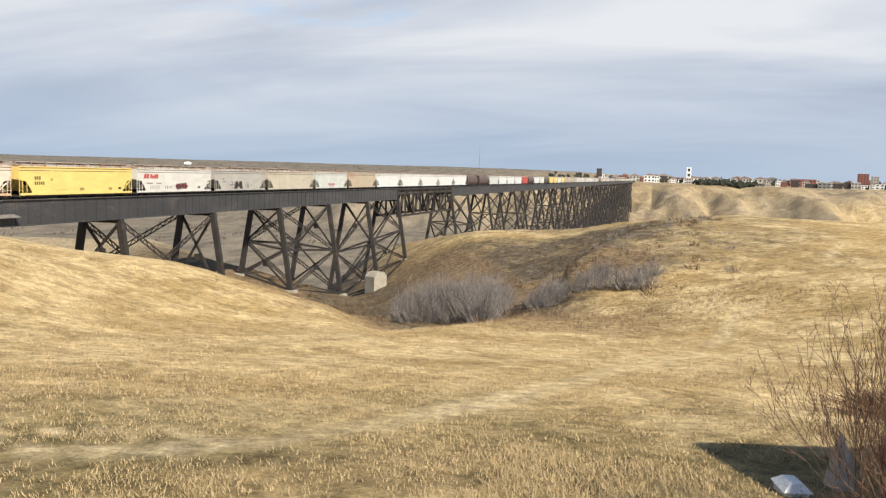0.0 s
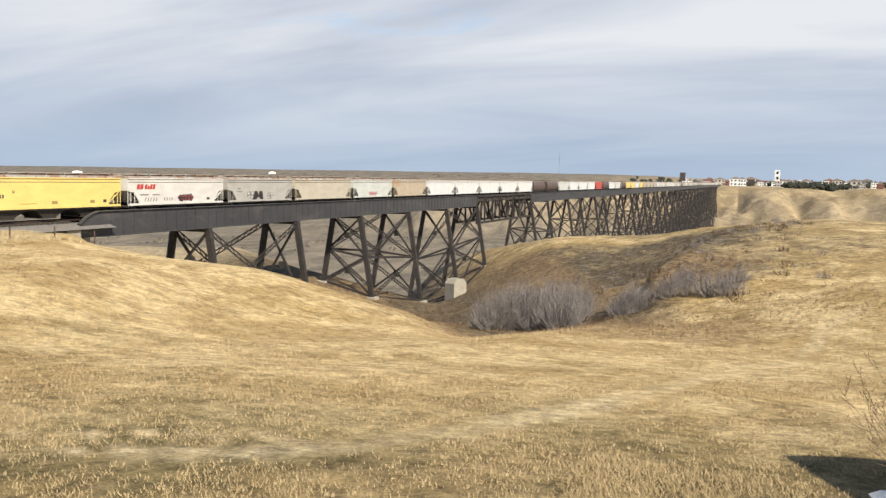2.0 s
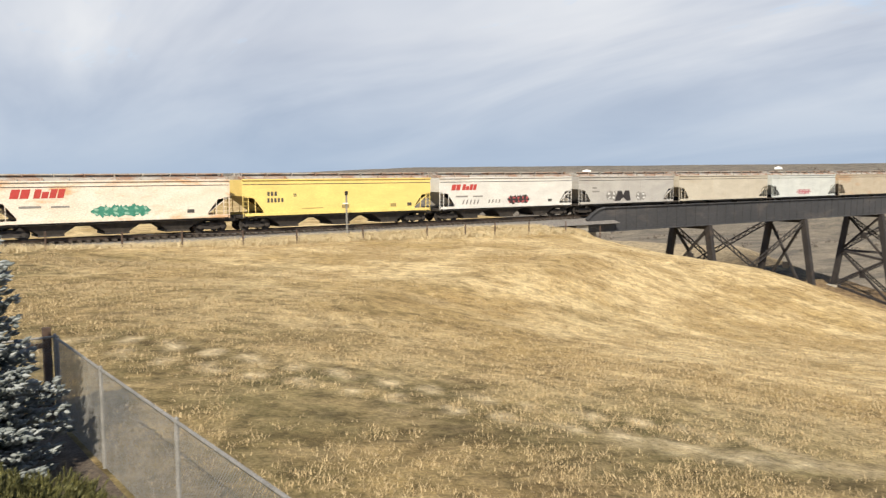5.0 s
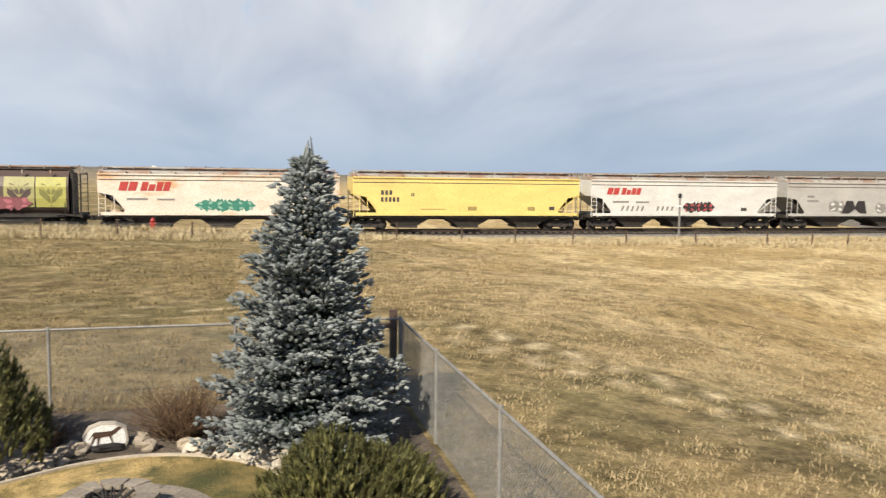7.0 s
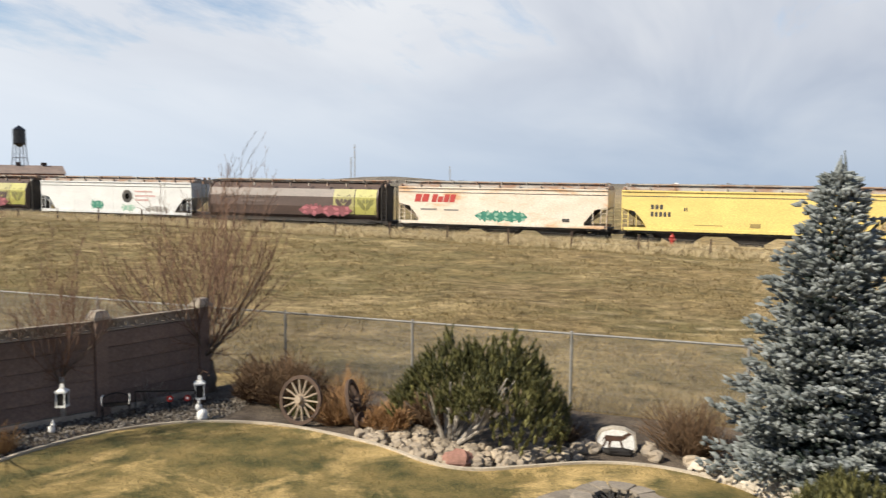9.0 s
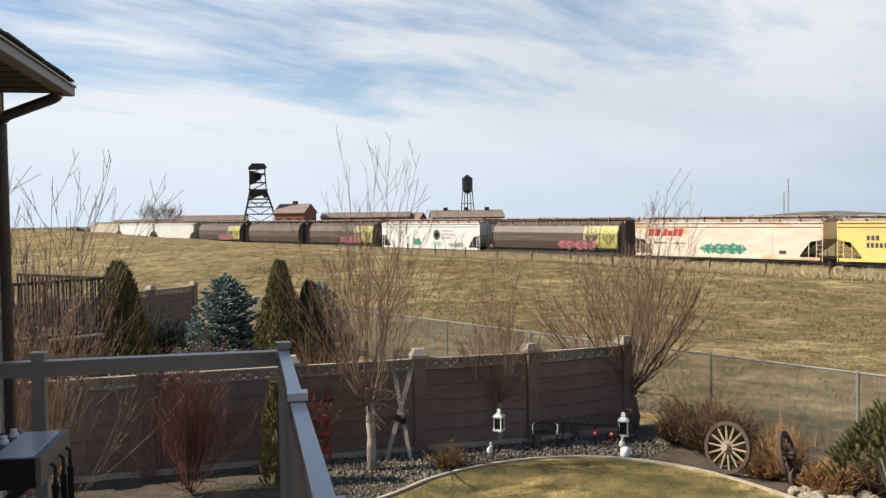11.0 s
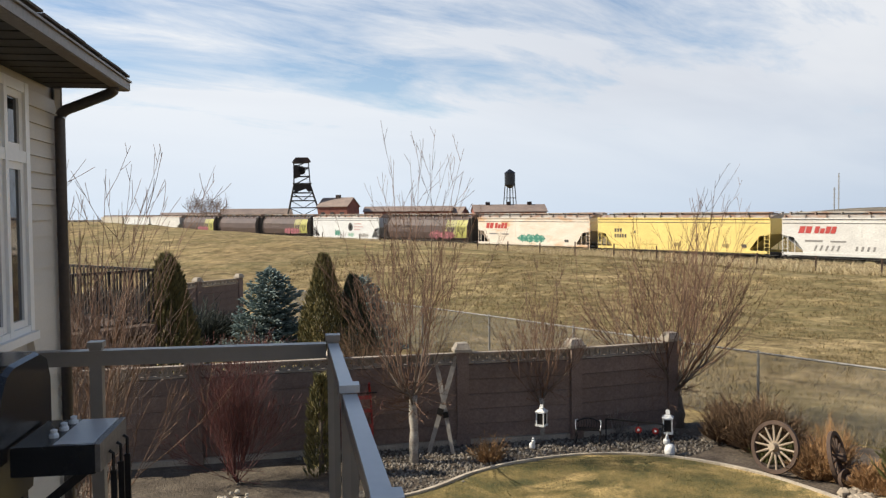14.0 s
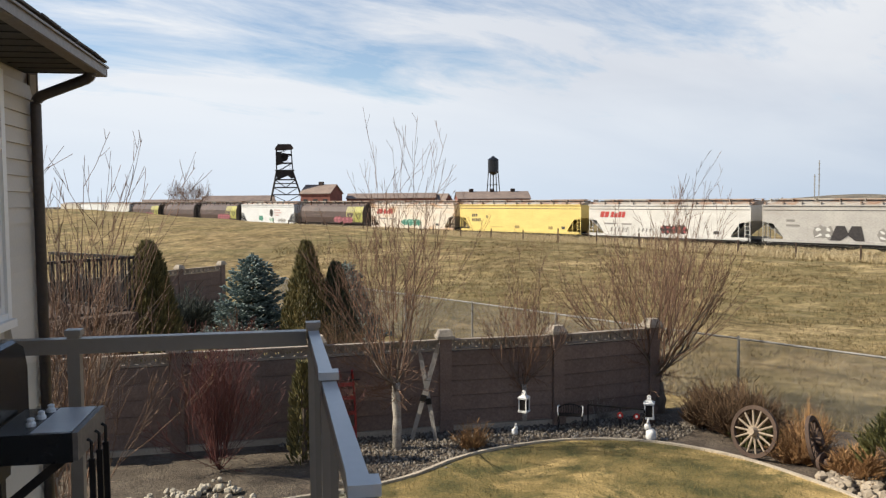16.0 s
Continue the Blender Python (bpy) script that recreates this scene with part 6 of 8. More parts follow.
    part("roof", Mesh().add(r, [(0, 4, 1), (1, 4, 5, 2), (2, 5, 3), (3, 5, 4, 0), (0, 1, 2, 3)]), SHINGLE, wing)


build_house()
DECK_Z = 2.8


def build_deck():
    d = thing("deck", "raised timber deck with taupe railing and glass panels", "deck", at=pose(0, 0, 0))
    # corner of the railing and the way of its two runs
    R0 = Vector((-3.21, 1.92, 0))
    back = -OUT
    top = 3.832
    front = Vector((0.882, -0.471, 0))
    for k in range(14):
        o = 0.02 + 0.13 * k
        s0, s1 = 2.0, 9.0
        a, b = CORNER + ALONG * 1.72 + OUT * o, CORNER + ALONG * 8.5 + OUT * o
        if o < 1.52:
            part("deck_board", Mesh().beam(a + UP * (DECK_Z - 0.02), b + UP * (DECK_Z - 0.02), 0.12, 0.04), DECKING, d)
    part("rim_joist", Mesh().beam(R0 + UP * (DECK_Z - 0.18), R0 + ALONG * 6.8 + UP * (DECK_Z - 0.18), 0.05, 0.28), TRIMP, d)
    part("side_joist", Mesh().beam(R0 + UP * (DECK_Z - 0.18), R0 + back * 1.5 + UP * (DECK_Z - 0.18), 0.05, 0.28), TRIMP, d)
    for s in (0.3, 3.2, 6.4):
        part("support_post", Mesh().box(R0 + ALONG * s + back * 0.12 + UP * (DECK_Z / 2 - 0.1), (0.14, 0.14, DECK_Z - 0.2), -30), TRIMP, d)

    def post(p, z0, z1, w=0.05):
        o = part("railing_post", Mesh().box(p + UP * ((z0 + z1) / 2), (w, w, z1 - z0), -30), RAILPAINT, d)
        # caps of the front run get the paler sky-sheen colour
        part("post_cap", Mesh().box(p + UP * (z1 + 0.012), (w + 0.014, w + 0.014, 0.024), -30), RAILTOP if z1 < 3.85 else RAILPAINT, o)
    post(R0, DECK_Z - 0.3, top + 0.02)
    post(R0 + back * 1.0, DECK_Z - 0.1, top + 0.02)
    a, b = R0 + back * 0.03, R0 + back * 1.48
    part("top_rail", Mesh().beam(a + UP * (top - 0.03), b + UP * (top - 0.03), 0.05, 0.055).beam(a + UP * (top + 0.002), b + UP * (top + 0.002), 0.062, 0.01), RAILPAINT, d)
    part("bottom_rail", Mesh().beam(a + UP * (DECK_Z + 0.1), b + UP * (DECK_Z + 0.1), 0.045, 0.05), RAILPAINT, d)
    for u, v in ((0.06, 0.95), (1.05, 1.46)):
        p, q = R0 + back * u, R0 + back * v
        g = part("glass_panel", Mesh().add([p + UP * (DECK_Z + 0.13), q + UP * (DECK_Z + 0.13), q + UP * (top - 0.09), p + UP * (top - 0.09)], [(0, 1, 2, 3)]), GLASS, d)
        g.visible_shadow = False
    # the front run, level, coming towards the eye along the edge of the deck
    step, n = 1.075, 8
    for k in range(1, n + 1):
        post(R0 + front * (step * k), DECK_Z - 0.3, top + 0.012, 0.05)
    for k in range(n):
        p, q = R0 + front * (step * k + 0.03), R0 + front * (step * (k + 1) - 0.03)
        part("front_top_rail", Mesh().beam(p + UP * (top - 0.03), q + UP * (top - 0.03), 0.040, 0.05), RAILPAINT, d)
        # thin strip on the rail top, coloured pale as if reflecting the sky
        part("rail_cover", Mesh().beam(p + UP * (top + 0.002), q + UP * (top + 0.002), 0.046, 0.012), RAILTOP, d, "pale strip of sky sheen along the rail top")
        part("front_bottom_rail", Mesh().beam(p + UP * (DECK_Z + 0.1), q + UP * (DECK_Z + 0.1), 0.04, 0.05), RAILPAINT, d)
        g = part("glass_panel", Mesh().add([p + UP * (DECK_Z + 0.13), q + UP * (DECK_Z + 0.13), q + UP * (top - 0.09), p + UP * (top - 0.09)], [(0, 1, 2, 3)]), GLASS, d)
        g.visible_shadow = False


build_deck()


def barbecue():
    b = thing("gas_barbecue", "black gas barbecue with a folding side shelf and thermometer", "barbecue", at=pose(-3.40, 0.35, DECK_Z, 0, 0, 60))
    hood = Mesh()
    prof = [(-0.27, 0.80), (-0.275, 0.92), (-0.25, 1.02), (-0.19, 1.085), (-0.12, 1.105), (0.15, 1.11), (0.23, 1.08), (0.27, 1.0), (0.27, 0.80)]
    n = len(prof)
    hood.add([(x, y, z) for x in (-0.38, -0.36, 0.355, 0.375) for y, z in (prof if -0.37 < x < 0.36 else [(p * 0.97, 0.80 + (q - 0.80) * 0.97) for p, q in prof])],
             [(r * n + i, r * n + i + 1, r * n + n + i + 1, r * n + n + i) for r in range(3) for i in range(n - 1)] + [tuple(range(n)), tuple(range(4 * n - 1, 3 * n - 1, -1))])
    hd = part("hood", hood, BLACKP, b)
    part("hood_handle", Mesh().tube([(-0.3, -0.3, 0.86), (-0.3, -0.335, 0.87), (0.22, -0.335, 0.87), (0.22, -0.3, 0.86)], 0.012, 8), GALV, hd)
    part("firebox", Mesh().box((-0.035, 0, 0.69), (0.68, 0.5, 0.22), top=1.04), BLACKP, b)
    t = part("thermometer", Mesh().lathe((0.25, -0.276, 0.965), [(0.005, -0.012), (0.032, -0.012), (0.032, 0.012), (0.005, 0.012)], n=16, axis="Y"), GALV, b, "round chrome thermometer")
    part("dial", Mesh().lathe((0.25, -0.291, 0.965), [(0.003, -0.003), (0.026, -0.003), (0.026, 0.003), (0.003, 0.003)], n=14, axis="Y"), WHITEP, t)
    # shelf in two flat colours: pale outer half, black half next to the hood
    sh = part("side_shelf", Mesh().box((0.575, 0.0, 0.836), (0.13, 0.36, 0.016)), RAILTOP, b, "pale glossy side shelf")
    part("burner_plate", Mesh().box((0.448, 0.0, 0.836), (0.12, 0.36, 0.016)), BLACKP, sh)
    part("shelf_front", Mesh().box((0.515, -0.192, 0.795), (0.265, 0.022, 0.10)), BLACKP, sh)
    part("shelf_end", Mesh().box((0.654, 0.0, 0.795), (0.02, 0.385, 0.095)), TRIMP, sh)
    for x, y in ((0.485, -0.08), (0.49, 0.02), (0.495, 0.12)):
        part("knob", Mesh().lathe((x, y, 0.844), [(0.017, 0), (0.017, 0.01), (0.011, 0.016), (0.013, 0.026), (0.004, 0.03)], n=10), WHITEP, sh)
    for y in (-0.08, 0.03, 0.13):
        part("utensil_hook", Mesh().tube([(0.666, y, 0.79), (0.68, y, 0.78), (0.68, y, 0.72), (0.668, y, 0.71)], 0.006, 5).beam((0.68, y, 0.72), (0.68, y, 0.50), 0.012, 0.02), IRON, sh)
    for x in (-0.34, 0.27):
        for y in (-0.2, 0.2):
            part("leg", Mesh().box((x, y, 0.30), (0.05, 0.05, 0.60)), BLACKP, b)
    part("shelf_bracket", Mesh().beam((0.64, -0.14, 0.77), (0.33, -0.14, 0.52), 0.02, 0.03), IRON, b)
    part("lower_shelf", Mesh().box((-0.035, 0, 0.12), (0.60, 0.42, 0.03)), BLACKP, b)
    part("front_panel", Mesh().box((-0.035, -0.24, 0.60), (0.62, 0.02, 0.16)), BLACKP, b)


barbecue()
# ---------------------------------------------------------------- plants
BARK = mat("grey_brown_bark", (0.20, 0.155, 0.115), (0.12, 0.092, 0.07), scale=6, fine=40, rough=0.9, stretch=(1, 1, 0.3))
PALEBARK = mat("pale_birch_bark", (0.52, 0.47, 0.40), (0.30, 0.26, 0.22), scale=7, fine=40, rough=0.85, stretch=(1, 1, 2.0))
TWIG = foliage("brown_bare_twigs", (0.085, 0.045, 0.029), (0.25, 0.138, 0.082), 0.8)
PALETWIG = foliage("pale_tan_twigs", (0.15, 0.10, 0.073), (0.34, 0.24, 0.175), 0.8)
GREYTWIG = foliage("grey_mauve_thicket_twigs", (0.19, 0.162, 0.145), (0.44, 0.395, 0.36), 0.85)
REDTWIG = foliage("dark_red_twigs", (0.055, 0.016, 0.014), (0.17, 0.045, 0.036), 0.75)
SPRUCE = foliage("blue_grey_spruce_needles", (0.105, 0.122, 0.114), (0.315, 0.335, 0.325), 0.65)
# darker copy of the needles: the shade inside the crown is in the colour
SPRUCE_SHADE = foliage("spruce_needles_painted_shade", (0.030, 0.048, 0.038), (0.062, 0.085, 0.070), 0.7)
PINE = foliage("mugo_pine_needles", (0.040, 0.046, 0.013), (0.195, 0.180, 0.052), 0.7)
CEDAR = foliage("brown_green_cedar_sprays", (0.070, 0.070, 0.020), (0.26, 0.205, 0.070), 0.8)
STRAW = foliage("dry_straw_blades", (0.34, 0.235, 0.095), (0.62, 0.47, 0.225), 0.8)
RUSSET = foliage("russet_dry_stems", (0.20, 0.10, 0.042), (0.50, 0.285, 0.115), 0.8)
BROWNSTEM = foliage("brown_dry_stems", (0.070, 0.042, 0.022), (0.215, 0.125, 0.062), 0.85)
DARKCEDAR = foliage("dark_green_cedar_sprays", (0.030, 0.040, 0.020), (0.085, 0.095, 0.045), 0.8)
TEALSPRUCE = foliage("teal_spruce_needles", (0.065, 0.100, 0.088), (0.225, 0.295, 0.270), 0.7)
RUSSETDARK = foliage("dark_russet_twigs", (0.10, 0.055, 0.030), (0.24, 0.135, 0.075), 0.85)
EVERGREEN = foliage("dark_far_evergreens", (0.022, 0.030, 0.024), (0.050, 0.058, 0.045), 0.9)


def spindle(m, p, d, L, r, n=4):
    """A short pointed tuft of needles from p along d."""
    u = Vector((0, 0, 1)) if abs(d.z) < 0.9 else Vector((1, 0, 0))
    s = d.cross(u).normalized()
    t = s.cross(d)
    rings = [[p + d * (L * q) + (s * math.cos(2 * math.pi * k / n) + t * math.sin(2 * math.pi * k / n)) * (r * w) for k in range(n)] for q, w in ((0.0, 0.45), (0.45, 1.0))]
    m.add([*rings[0], *rings[1], p + d * L], [(k, (k + 1) % n, n + (k + 1) % n, n + k) for k in range(n)] + [(n + k, n + (k + 1) % n, 2 * n) for k in range(n)])


def spruce(x, y, h, r, label, seed, tiers=26, blue=SPRUCE, z=None, dense=1.0, tuft=1.0):
    """Tiers of drooping boughs, each a flat pad of plump needle tufts turned up at the tip."""
    rng = random.Random(seed)
    z = ground_z(x, y) if z is None else z
    tree = thing("spruce_tree", label, "tree", at=pose(x, y, z))
    part("trunk", Mesh().tube([(0, 0, -0.1), (0, 0, h * 0.6), (0, 0, h * 0.97)], [0.035 * h / 2, 0.02 * h / 2, 0.012], 8), BARK, tree)
    outer, inner = Mesh(), Mesh()
    for k in range(tiers):
        q = k / (tiers - 1)
        zz = h * (0.05 + 0.89 * q)
        rad = r * (1 - q) ** 0.80 * rng.uniform(0.86, 1.08) + 0.05
        n = int((13 - 7 * q) * dense)
        a0 = rng.uniform(0, 6.28)
        for j in range(n):
            a = a0 + 2 * math.pi * j / n + rng.uniform(-0.22, 0.22)
            L = rad * rng.uniform(0.66, 1.16)
            rise = -0.20 + 0.8 * q + rng.uniform(-0.12, 0.12)
            out = Vector((math.cos(a), math.sin(a), 0))
            side = Vector((-math.sin(a), math.cos(a), 0))
            steps = max(2, int(L / (0.105 * tuft)))
            for i in range(1, steps + 1):
                f = i / steps
                p = out * (L * f) + Vector((0, 0, zz + L * (rise * f + 0.20 * f * f)))
                spread = (0.30 * L * (1 - f) + 0.05) * min(1.0, 0.4 + f)
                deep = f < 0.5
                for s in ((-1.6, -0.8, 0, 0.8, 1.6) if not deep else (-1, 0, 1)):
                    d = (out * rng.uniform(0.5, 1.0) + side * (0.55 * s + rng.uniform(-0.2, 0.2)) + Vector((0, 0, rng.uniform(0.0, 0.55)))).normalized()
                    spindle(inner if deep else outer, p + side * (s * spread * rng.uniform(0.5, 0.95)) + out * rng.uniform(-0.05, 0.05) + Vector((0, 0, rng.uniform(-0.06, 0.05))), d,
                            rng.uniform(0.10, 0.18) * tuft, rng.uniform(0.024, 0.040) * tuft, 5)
    for k in range(8):
        a = rng.uniform(0, 6.28)
        d = Vector((0.35 * math.cos(a), 0.35 * math.sin(a), 1)).normalized()
        outer.tube([Vector((0, 0, h * 0.91)), Vector((0, 0, h * 0.91)) + d * h * 0.05, Vector((0, 0, h * 0.93)) + Vector((d.x * 0.3, d.y * 0.3, 1)) * h * rng.uniform(0.05, 0.1)], [0.03, 0.024, 0.008], 4)
    part("crown", outer, blue, tree)
    # inner tufts carry painted shade, the outer ones the plain needle colour
    part("inner_foliage", inner, SPRUCE_SHADE, tree)
    return tree


def mugo(x, y, h, r, label, seed, stems=True, lift=0.35, side=(0.0, 0.0), plumes=900):
    """A spreading mountain pine: forked pale stems and upright plumes of fine needles; side moves the crown off the root."""
    rng = random.Random(seed)
    t = thing("mountain_pine_shrub", label, "shrub", at=pose(x, y, 0.03))
    wood, brush = Mesh(), Mesh()
    sx, sy = side
    if stems:
        for k in range(17):
            a = rng.uniform(0, 6.28)
            q = rng.uniform(0.25, 0.8) * r
            end = Vector((0.8 * sx + q * math.cos(a), 0.8 * sy + 0.85 * q * math.sin(a), h * rng.uniform(0.40, 0.7)))
            mid = Vector((end.x * 0.55, end.y * 0.55, end.z * rng.uniform(0.3, 0.42)))
            wood.tube([(0.07 * math.cos(a), 0.07 * math.sin(a), -0.05), mid, end], [0.036, 0.026, 0.012], 6)
    for k in range(plumes):
        a, u = rng.uniform(0, 6.28), math.sqrt(rng.random())
        lump = 1 + 0.13 * math.sin(3.0 * a + seed) + 0.10 * math.sin(7 * a + 2 * seed)
        rr = r * u * lump
        px, py = sx + rr * math.cos(a), sy + 0.85 * rr * math.sin(a)
        roof = math.sqrt(max(0.0, 1 - 0.80 * u * u)) * (0.93 + 0.10 * math.sin(2.3 * px * 2 + seed) + 0.08 * math.sin(5.1 * py))
        low = lift * (0.55 + 0.6 * u) * (1 - 0.85 * (math.cos(a) * (sx > 0) > 0.35))
        q = 1 - 0.75 * rng.random() ** 1.6
        p = Vector((px, py, h * (low + (roof - low) * q) - 0.18))
        d = Vector((0.55 * math.cos(a) * u + rng.uniform(-0.45, 0.45), 0.55 * math.sin(a) * u + rng.uniform(-0.45, 0.45), 1)).normalized()
        L = rng.uniform(0.11, 0.24)
        side_v = d.cross(Vector((rng.uniform(-1, 1), rng.uniform(-1, 1), 0.2))).normalized()
        up_v = side_v.cross(d)
        spindle(brush, p - d * 0.05, d, L * 0.9, 0.032, 4)
        for n in range(34):
            f = (n + rng.random()) / 34
            b = n * 2.4 + rng.uniform(-0.3, 0.3)
            out = side_v * math.cos(b) + up_v * math.sin(b)
            w = (d * rng.uniform(0.55, 1.0) + out * rng.uniform(0.5, 0.95) * (1 - 0.5 * f)).normalized()
            o = p + d * (L * f)
            e = w.cross(d).normalized() * 0.0075
            brush.add([o - e, o + e, o + w * rng.uniform(0.06, 0.10)], [(0, 1, 2)])
    part("stem_framework", wood, PALEBARK, t)
    part("foliage", brush, PINE, t)
    return t


def bare_tree(x, y, label, seed, trunk, limbs, reach, height, r=0.06, pale=True, z=0.0, shoots=8, low=10, fine=1.0, twig=TWIG, name="leafless_tree", sort="tree", lean=(0.0, 0.0), leaders=0, twiglets=4):
    """A leafless tree: a short trunk, crooked limbs fanning out, side shoots on them and fine twigs on those."""
    rng = random.Random(seed)
    t = thing(name, label, sort, at=pose(x, y, z))
    top = Vector((rng.uniform(-0.05, 0.05), rng.uniform(-0.05, 0.05), trunk))
    m = Mesh().tube([(0, 0, -0.1), (0.01, -0.01, trunk * 0.18), (0.025, -0.015, trunk * 0.35), (0.0, 0.01, trunk * 0.5), (top.x * 0.5 - 0.03, top.y * 0.5 + 0.02, trunk * 0.68), (top.x - 0.01, top.y, trunk * 0.85), top], [r * 1.3, r * 1.0, r * 1.12, r * 0.92, r * 1.08, r * 0.92, r * 1.05], 10)
    wood, twigs = Mesh(), Mesh()
    H = height - trunk
    thin = 0.0040 * fine

    def crown(p):
        """How high the crown reaches over a place: tallest over the root."""
        q = math.hypot(p.x - 0.6 * lean[0], p.y - 0.6 * lean[1]) / reach
        return trunk + H * max(0.35, 1 - 0.42 * q * q) * rng.uniform(0.72, 1.0)

    def branch(p, d, L, r0, counts, bend, up):
        n = 5 if counts else 3
        d = d.normalized()
        pts, rad = [p], [r0]
        for k in range(n):
            d = (d + Vector((rng.uniform(-bend, bend), rng.uniform(-bend, bend), up + rng.uniform(-bend, bend) * 0.4))).normalized()
            pts.append(pts[-1] + d * (L / n))
            rad.append(max(r0 * (1 - 0.85 * ((k + 1) / n) ** 0.7), thin * 0.6))
        big = r0 > 0.014 * fine
        (wood if big else twigs).tube(pts, rad, 6 if big else 3, cap=False)
        for k in range(counts[0] if counts else 0):
            q = 0.16 + 0.80 * (k + rng.random()) / counts[0]
            i = min(int(q * n), n - 1)
            e = (pts[i + 1] - pts[i]).normalized()
            a = rng.uniform(0, 6.28)
            u = e.cross(Vector((math.cos(a), math.sin(a), 0.3)))
            w = e + u.normalized() * rng.uniform(0.35, 0.95) + Vector((0, 0, 0.30))
            o = pts[i].lerp(pts[i + 1], q * n - i)
            l = L * rng.uniform(0.30, 0.62) * (1.12 - 0.78 * q)
            if len(counts) == 3:
                l = max(0.25, min(crown(o) - o.z, H * 0.75) * rng.uniform(0.55, 1.0))
            branch(o, w, l, max(min(rad[i] * rng.uniform(0.38, 0.6), 0.011 * fine), thin), counts[1:], bend * (0.6 if len(counts) == 3 else 1.0), 0.16 if len(counts) == 3 else 0.06)

    for k in range(limbs):
        a = 2 * math.pi * (k * 0.618) + rng.uniform(-0.4, 0.4)
        out = reach * (0.10 + 0.90 * math.sqrt((k + 0.3) / limbs)) * rng.uniform(0.8, 1.05)
        hh = H * (1 - 0.30 * (out / reach) ** 2) * rng.uniform(0.62, 0.92)
        start = top - Vector((0, 0, rng.uniform(0.0, 0.25) * trunk))
        flat = out / reach
        d = Vector((math.cos(a) * out + lean[0], math.sin(a) * out + lean[1], hh * rng.uniform(0.12, 0.30) + 0.9 * (1 - flat)))
        L = out * 1.15 + 0.38 * hh
        branch(start, d, L, max(min(r * rng.uniform(0.22, 0.42), 0.020 + 0.08 * r), thin * 1.5), (shoots, twiglets, 2), 0.26, 0.13)
    for k in range(leaders):
        a = rng.uniform(0, 6.28)
        p = top + Vector((0.2 * reach * math.cos(a), 0.2 * reach * math.sin(a), H * rng.uniform(0.05, 0.25)))
        branch(p, Vector((0.2 * math.cos(a) + 0.1 * lean[0], 0.2 * math.sin(a) + 0.1 * lean[1], 1)), (trunk + H) * rng.uniform(0.88, 1.04) - p.z, 0.011 * fine, (9, 2), 0.10, 0.06)
    for k in range(low):
        a = rng.uniform(0, 6.28)
        p = top + Vector((0, 0, rng.uniform(-0.3, 0.3)))
        branch(p, Vector((math.cos(a), math.sin(a), rng.uniform(-0.35, 0.5))), reach * rng.uniform(0.35, 0.8), 0.009 * fine, (5, 2), 0.25, 0.02)
    part("trunk", m, PALEBARK if pale else BARK, t, smooth=True)
    part("limb_framework", wood, BARK, t, smooth=True)
    part("twig_crown", twigs, twig, t)
    return t


def shrub(x, y, h, r, label, seed, material, n=90, name="bare_shrub", z=0.0, spread=0.5, th=0.008, fork=2):
    """Crooked stems rising from one root to a ragged dome of twigs."""
    rng = random.Random(seed)
    m, tw = Mesh(), Mesh()
    for k in range(n):
        a, q = rng.uniform(0, 6.28), math.sqrt(rng.random())
        lump = 1 + 0.18 * math.sin(3 * a + seed) + 0.12 * math.sin(5 * a + 2 * seed)
        base = Vector((0.3 * r * q * math.cos(a), 0.3 * r * q * math.sin(a), -0.02))
        end = Vector((r * q * lump * math.cos(a), r * q * lump * math.sin(a), h * math.sqrt(max(0.08, 1 - 0.85 * q * q)) * lump * rng.uniform(0.5, 1.02)))
        mid = base.lerp(end, 0.5) + Vector((rng.uniform(-0.12, 0.12) * r, rng.uniform(-0.12, 0.12) * r, rng.uniform(-0.05, 0.08) * h))
        m.tube([base, mid, end], [th, th * 0.8, th * 0.4], 3, cap=False)
        for j in range(fork):
            p = mid.lerp(end, rng.uniform(-0.3, 0.95))
            v = (end - mid).normalized() * 0.5 + Vector((rng.uniform(-0.9, 0.9), rng.uniform(-0.9, 0.9), rng.uniform(-0.2, 0.8)))
            tw.tube([p, p + v * h * rng.uniform(0.08, 0.2)], [th * 0.65, th * 0.35], 3, cap=False)
    t = thing(name, label, "shrub", at=pose(x, y, z))
    part("stem_clump", m, material, t)
    part("twig_spray", tw, material, t)
    return t


def cedar(x, y, h, r, label, seed, z=0.0, material=CEDAR):
    """A narrow upright cedar made of flat sprays."""
    rng = random.Random(seed)
    t = thing("columnar_cedar", label, "tree", at=pose(x, y, z))
    part("trunk", Mesh().tube([(0, 0, -0.05), (0, 0, h * 0.8)], [0.06, 0.02], 6), BARK, t)
    m = Mesh()
    for k in range(int(2000 * h * r)):
        q = rng.random() ** 0.9
        rr = r * (1 - q ** 1.5) ** 0.75 * (0.92 + 0.10 * math.sin(7 * q + seed)) * rng.uniform(0.55, 1.05) + 0.03
        a = rng.uniform(0, 6.28)
        p = Vector((rr * math.cos(a), rr * math.sin(a), h * (0.02 + 0.93 * q)))
        d = Vector((0.5 * math.cos(a) + rng.uniform(-0.2, 0.2), 0.5 * math.sin(a) + rng.uniform(-0.2, 0.2), rng.uniform(0.6, 1.3))).normalized()
        spindle(m, p, d, rng.uniform(0.09, 0.19), rng.uniform(0.012, 0.028), 3)
    part("crown", m, material, t)
    return t


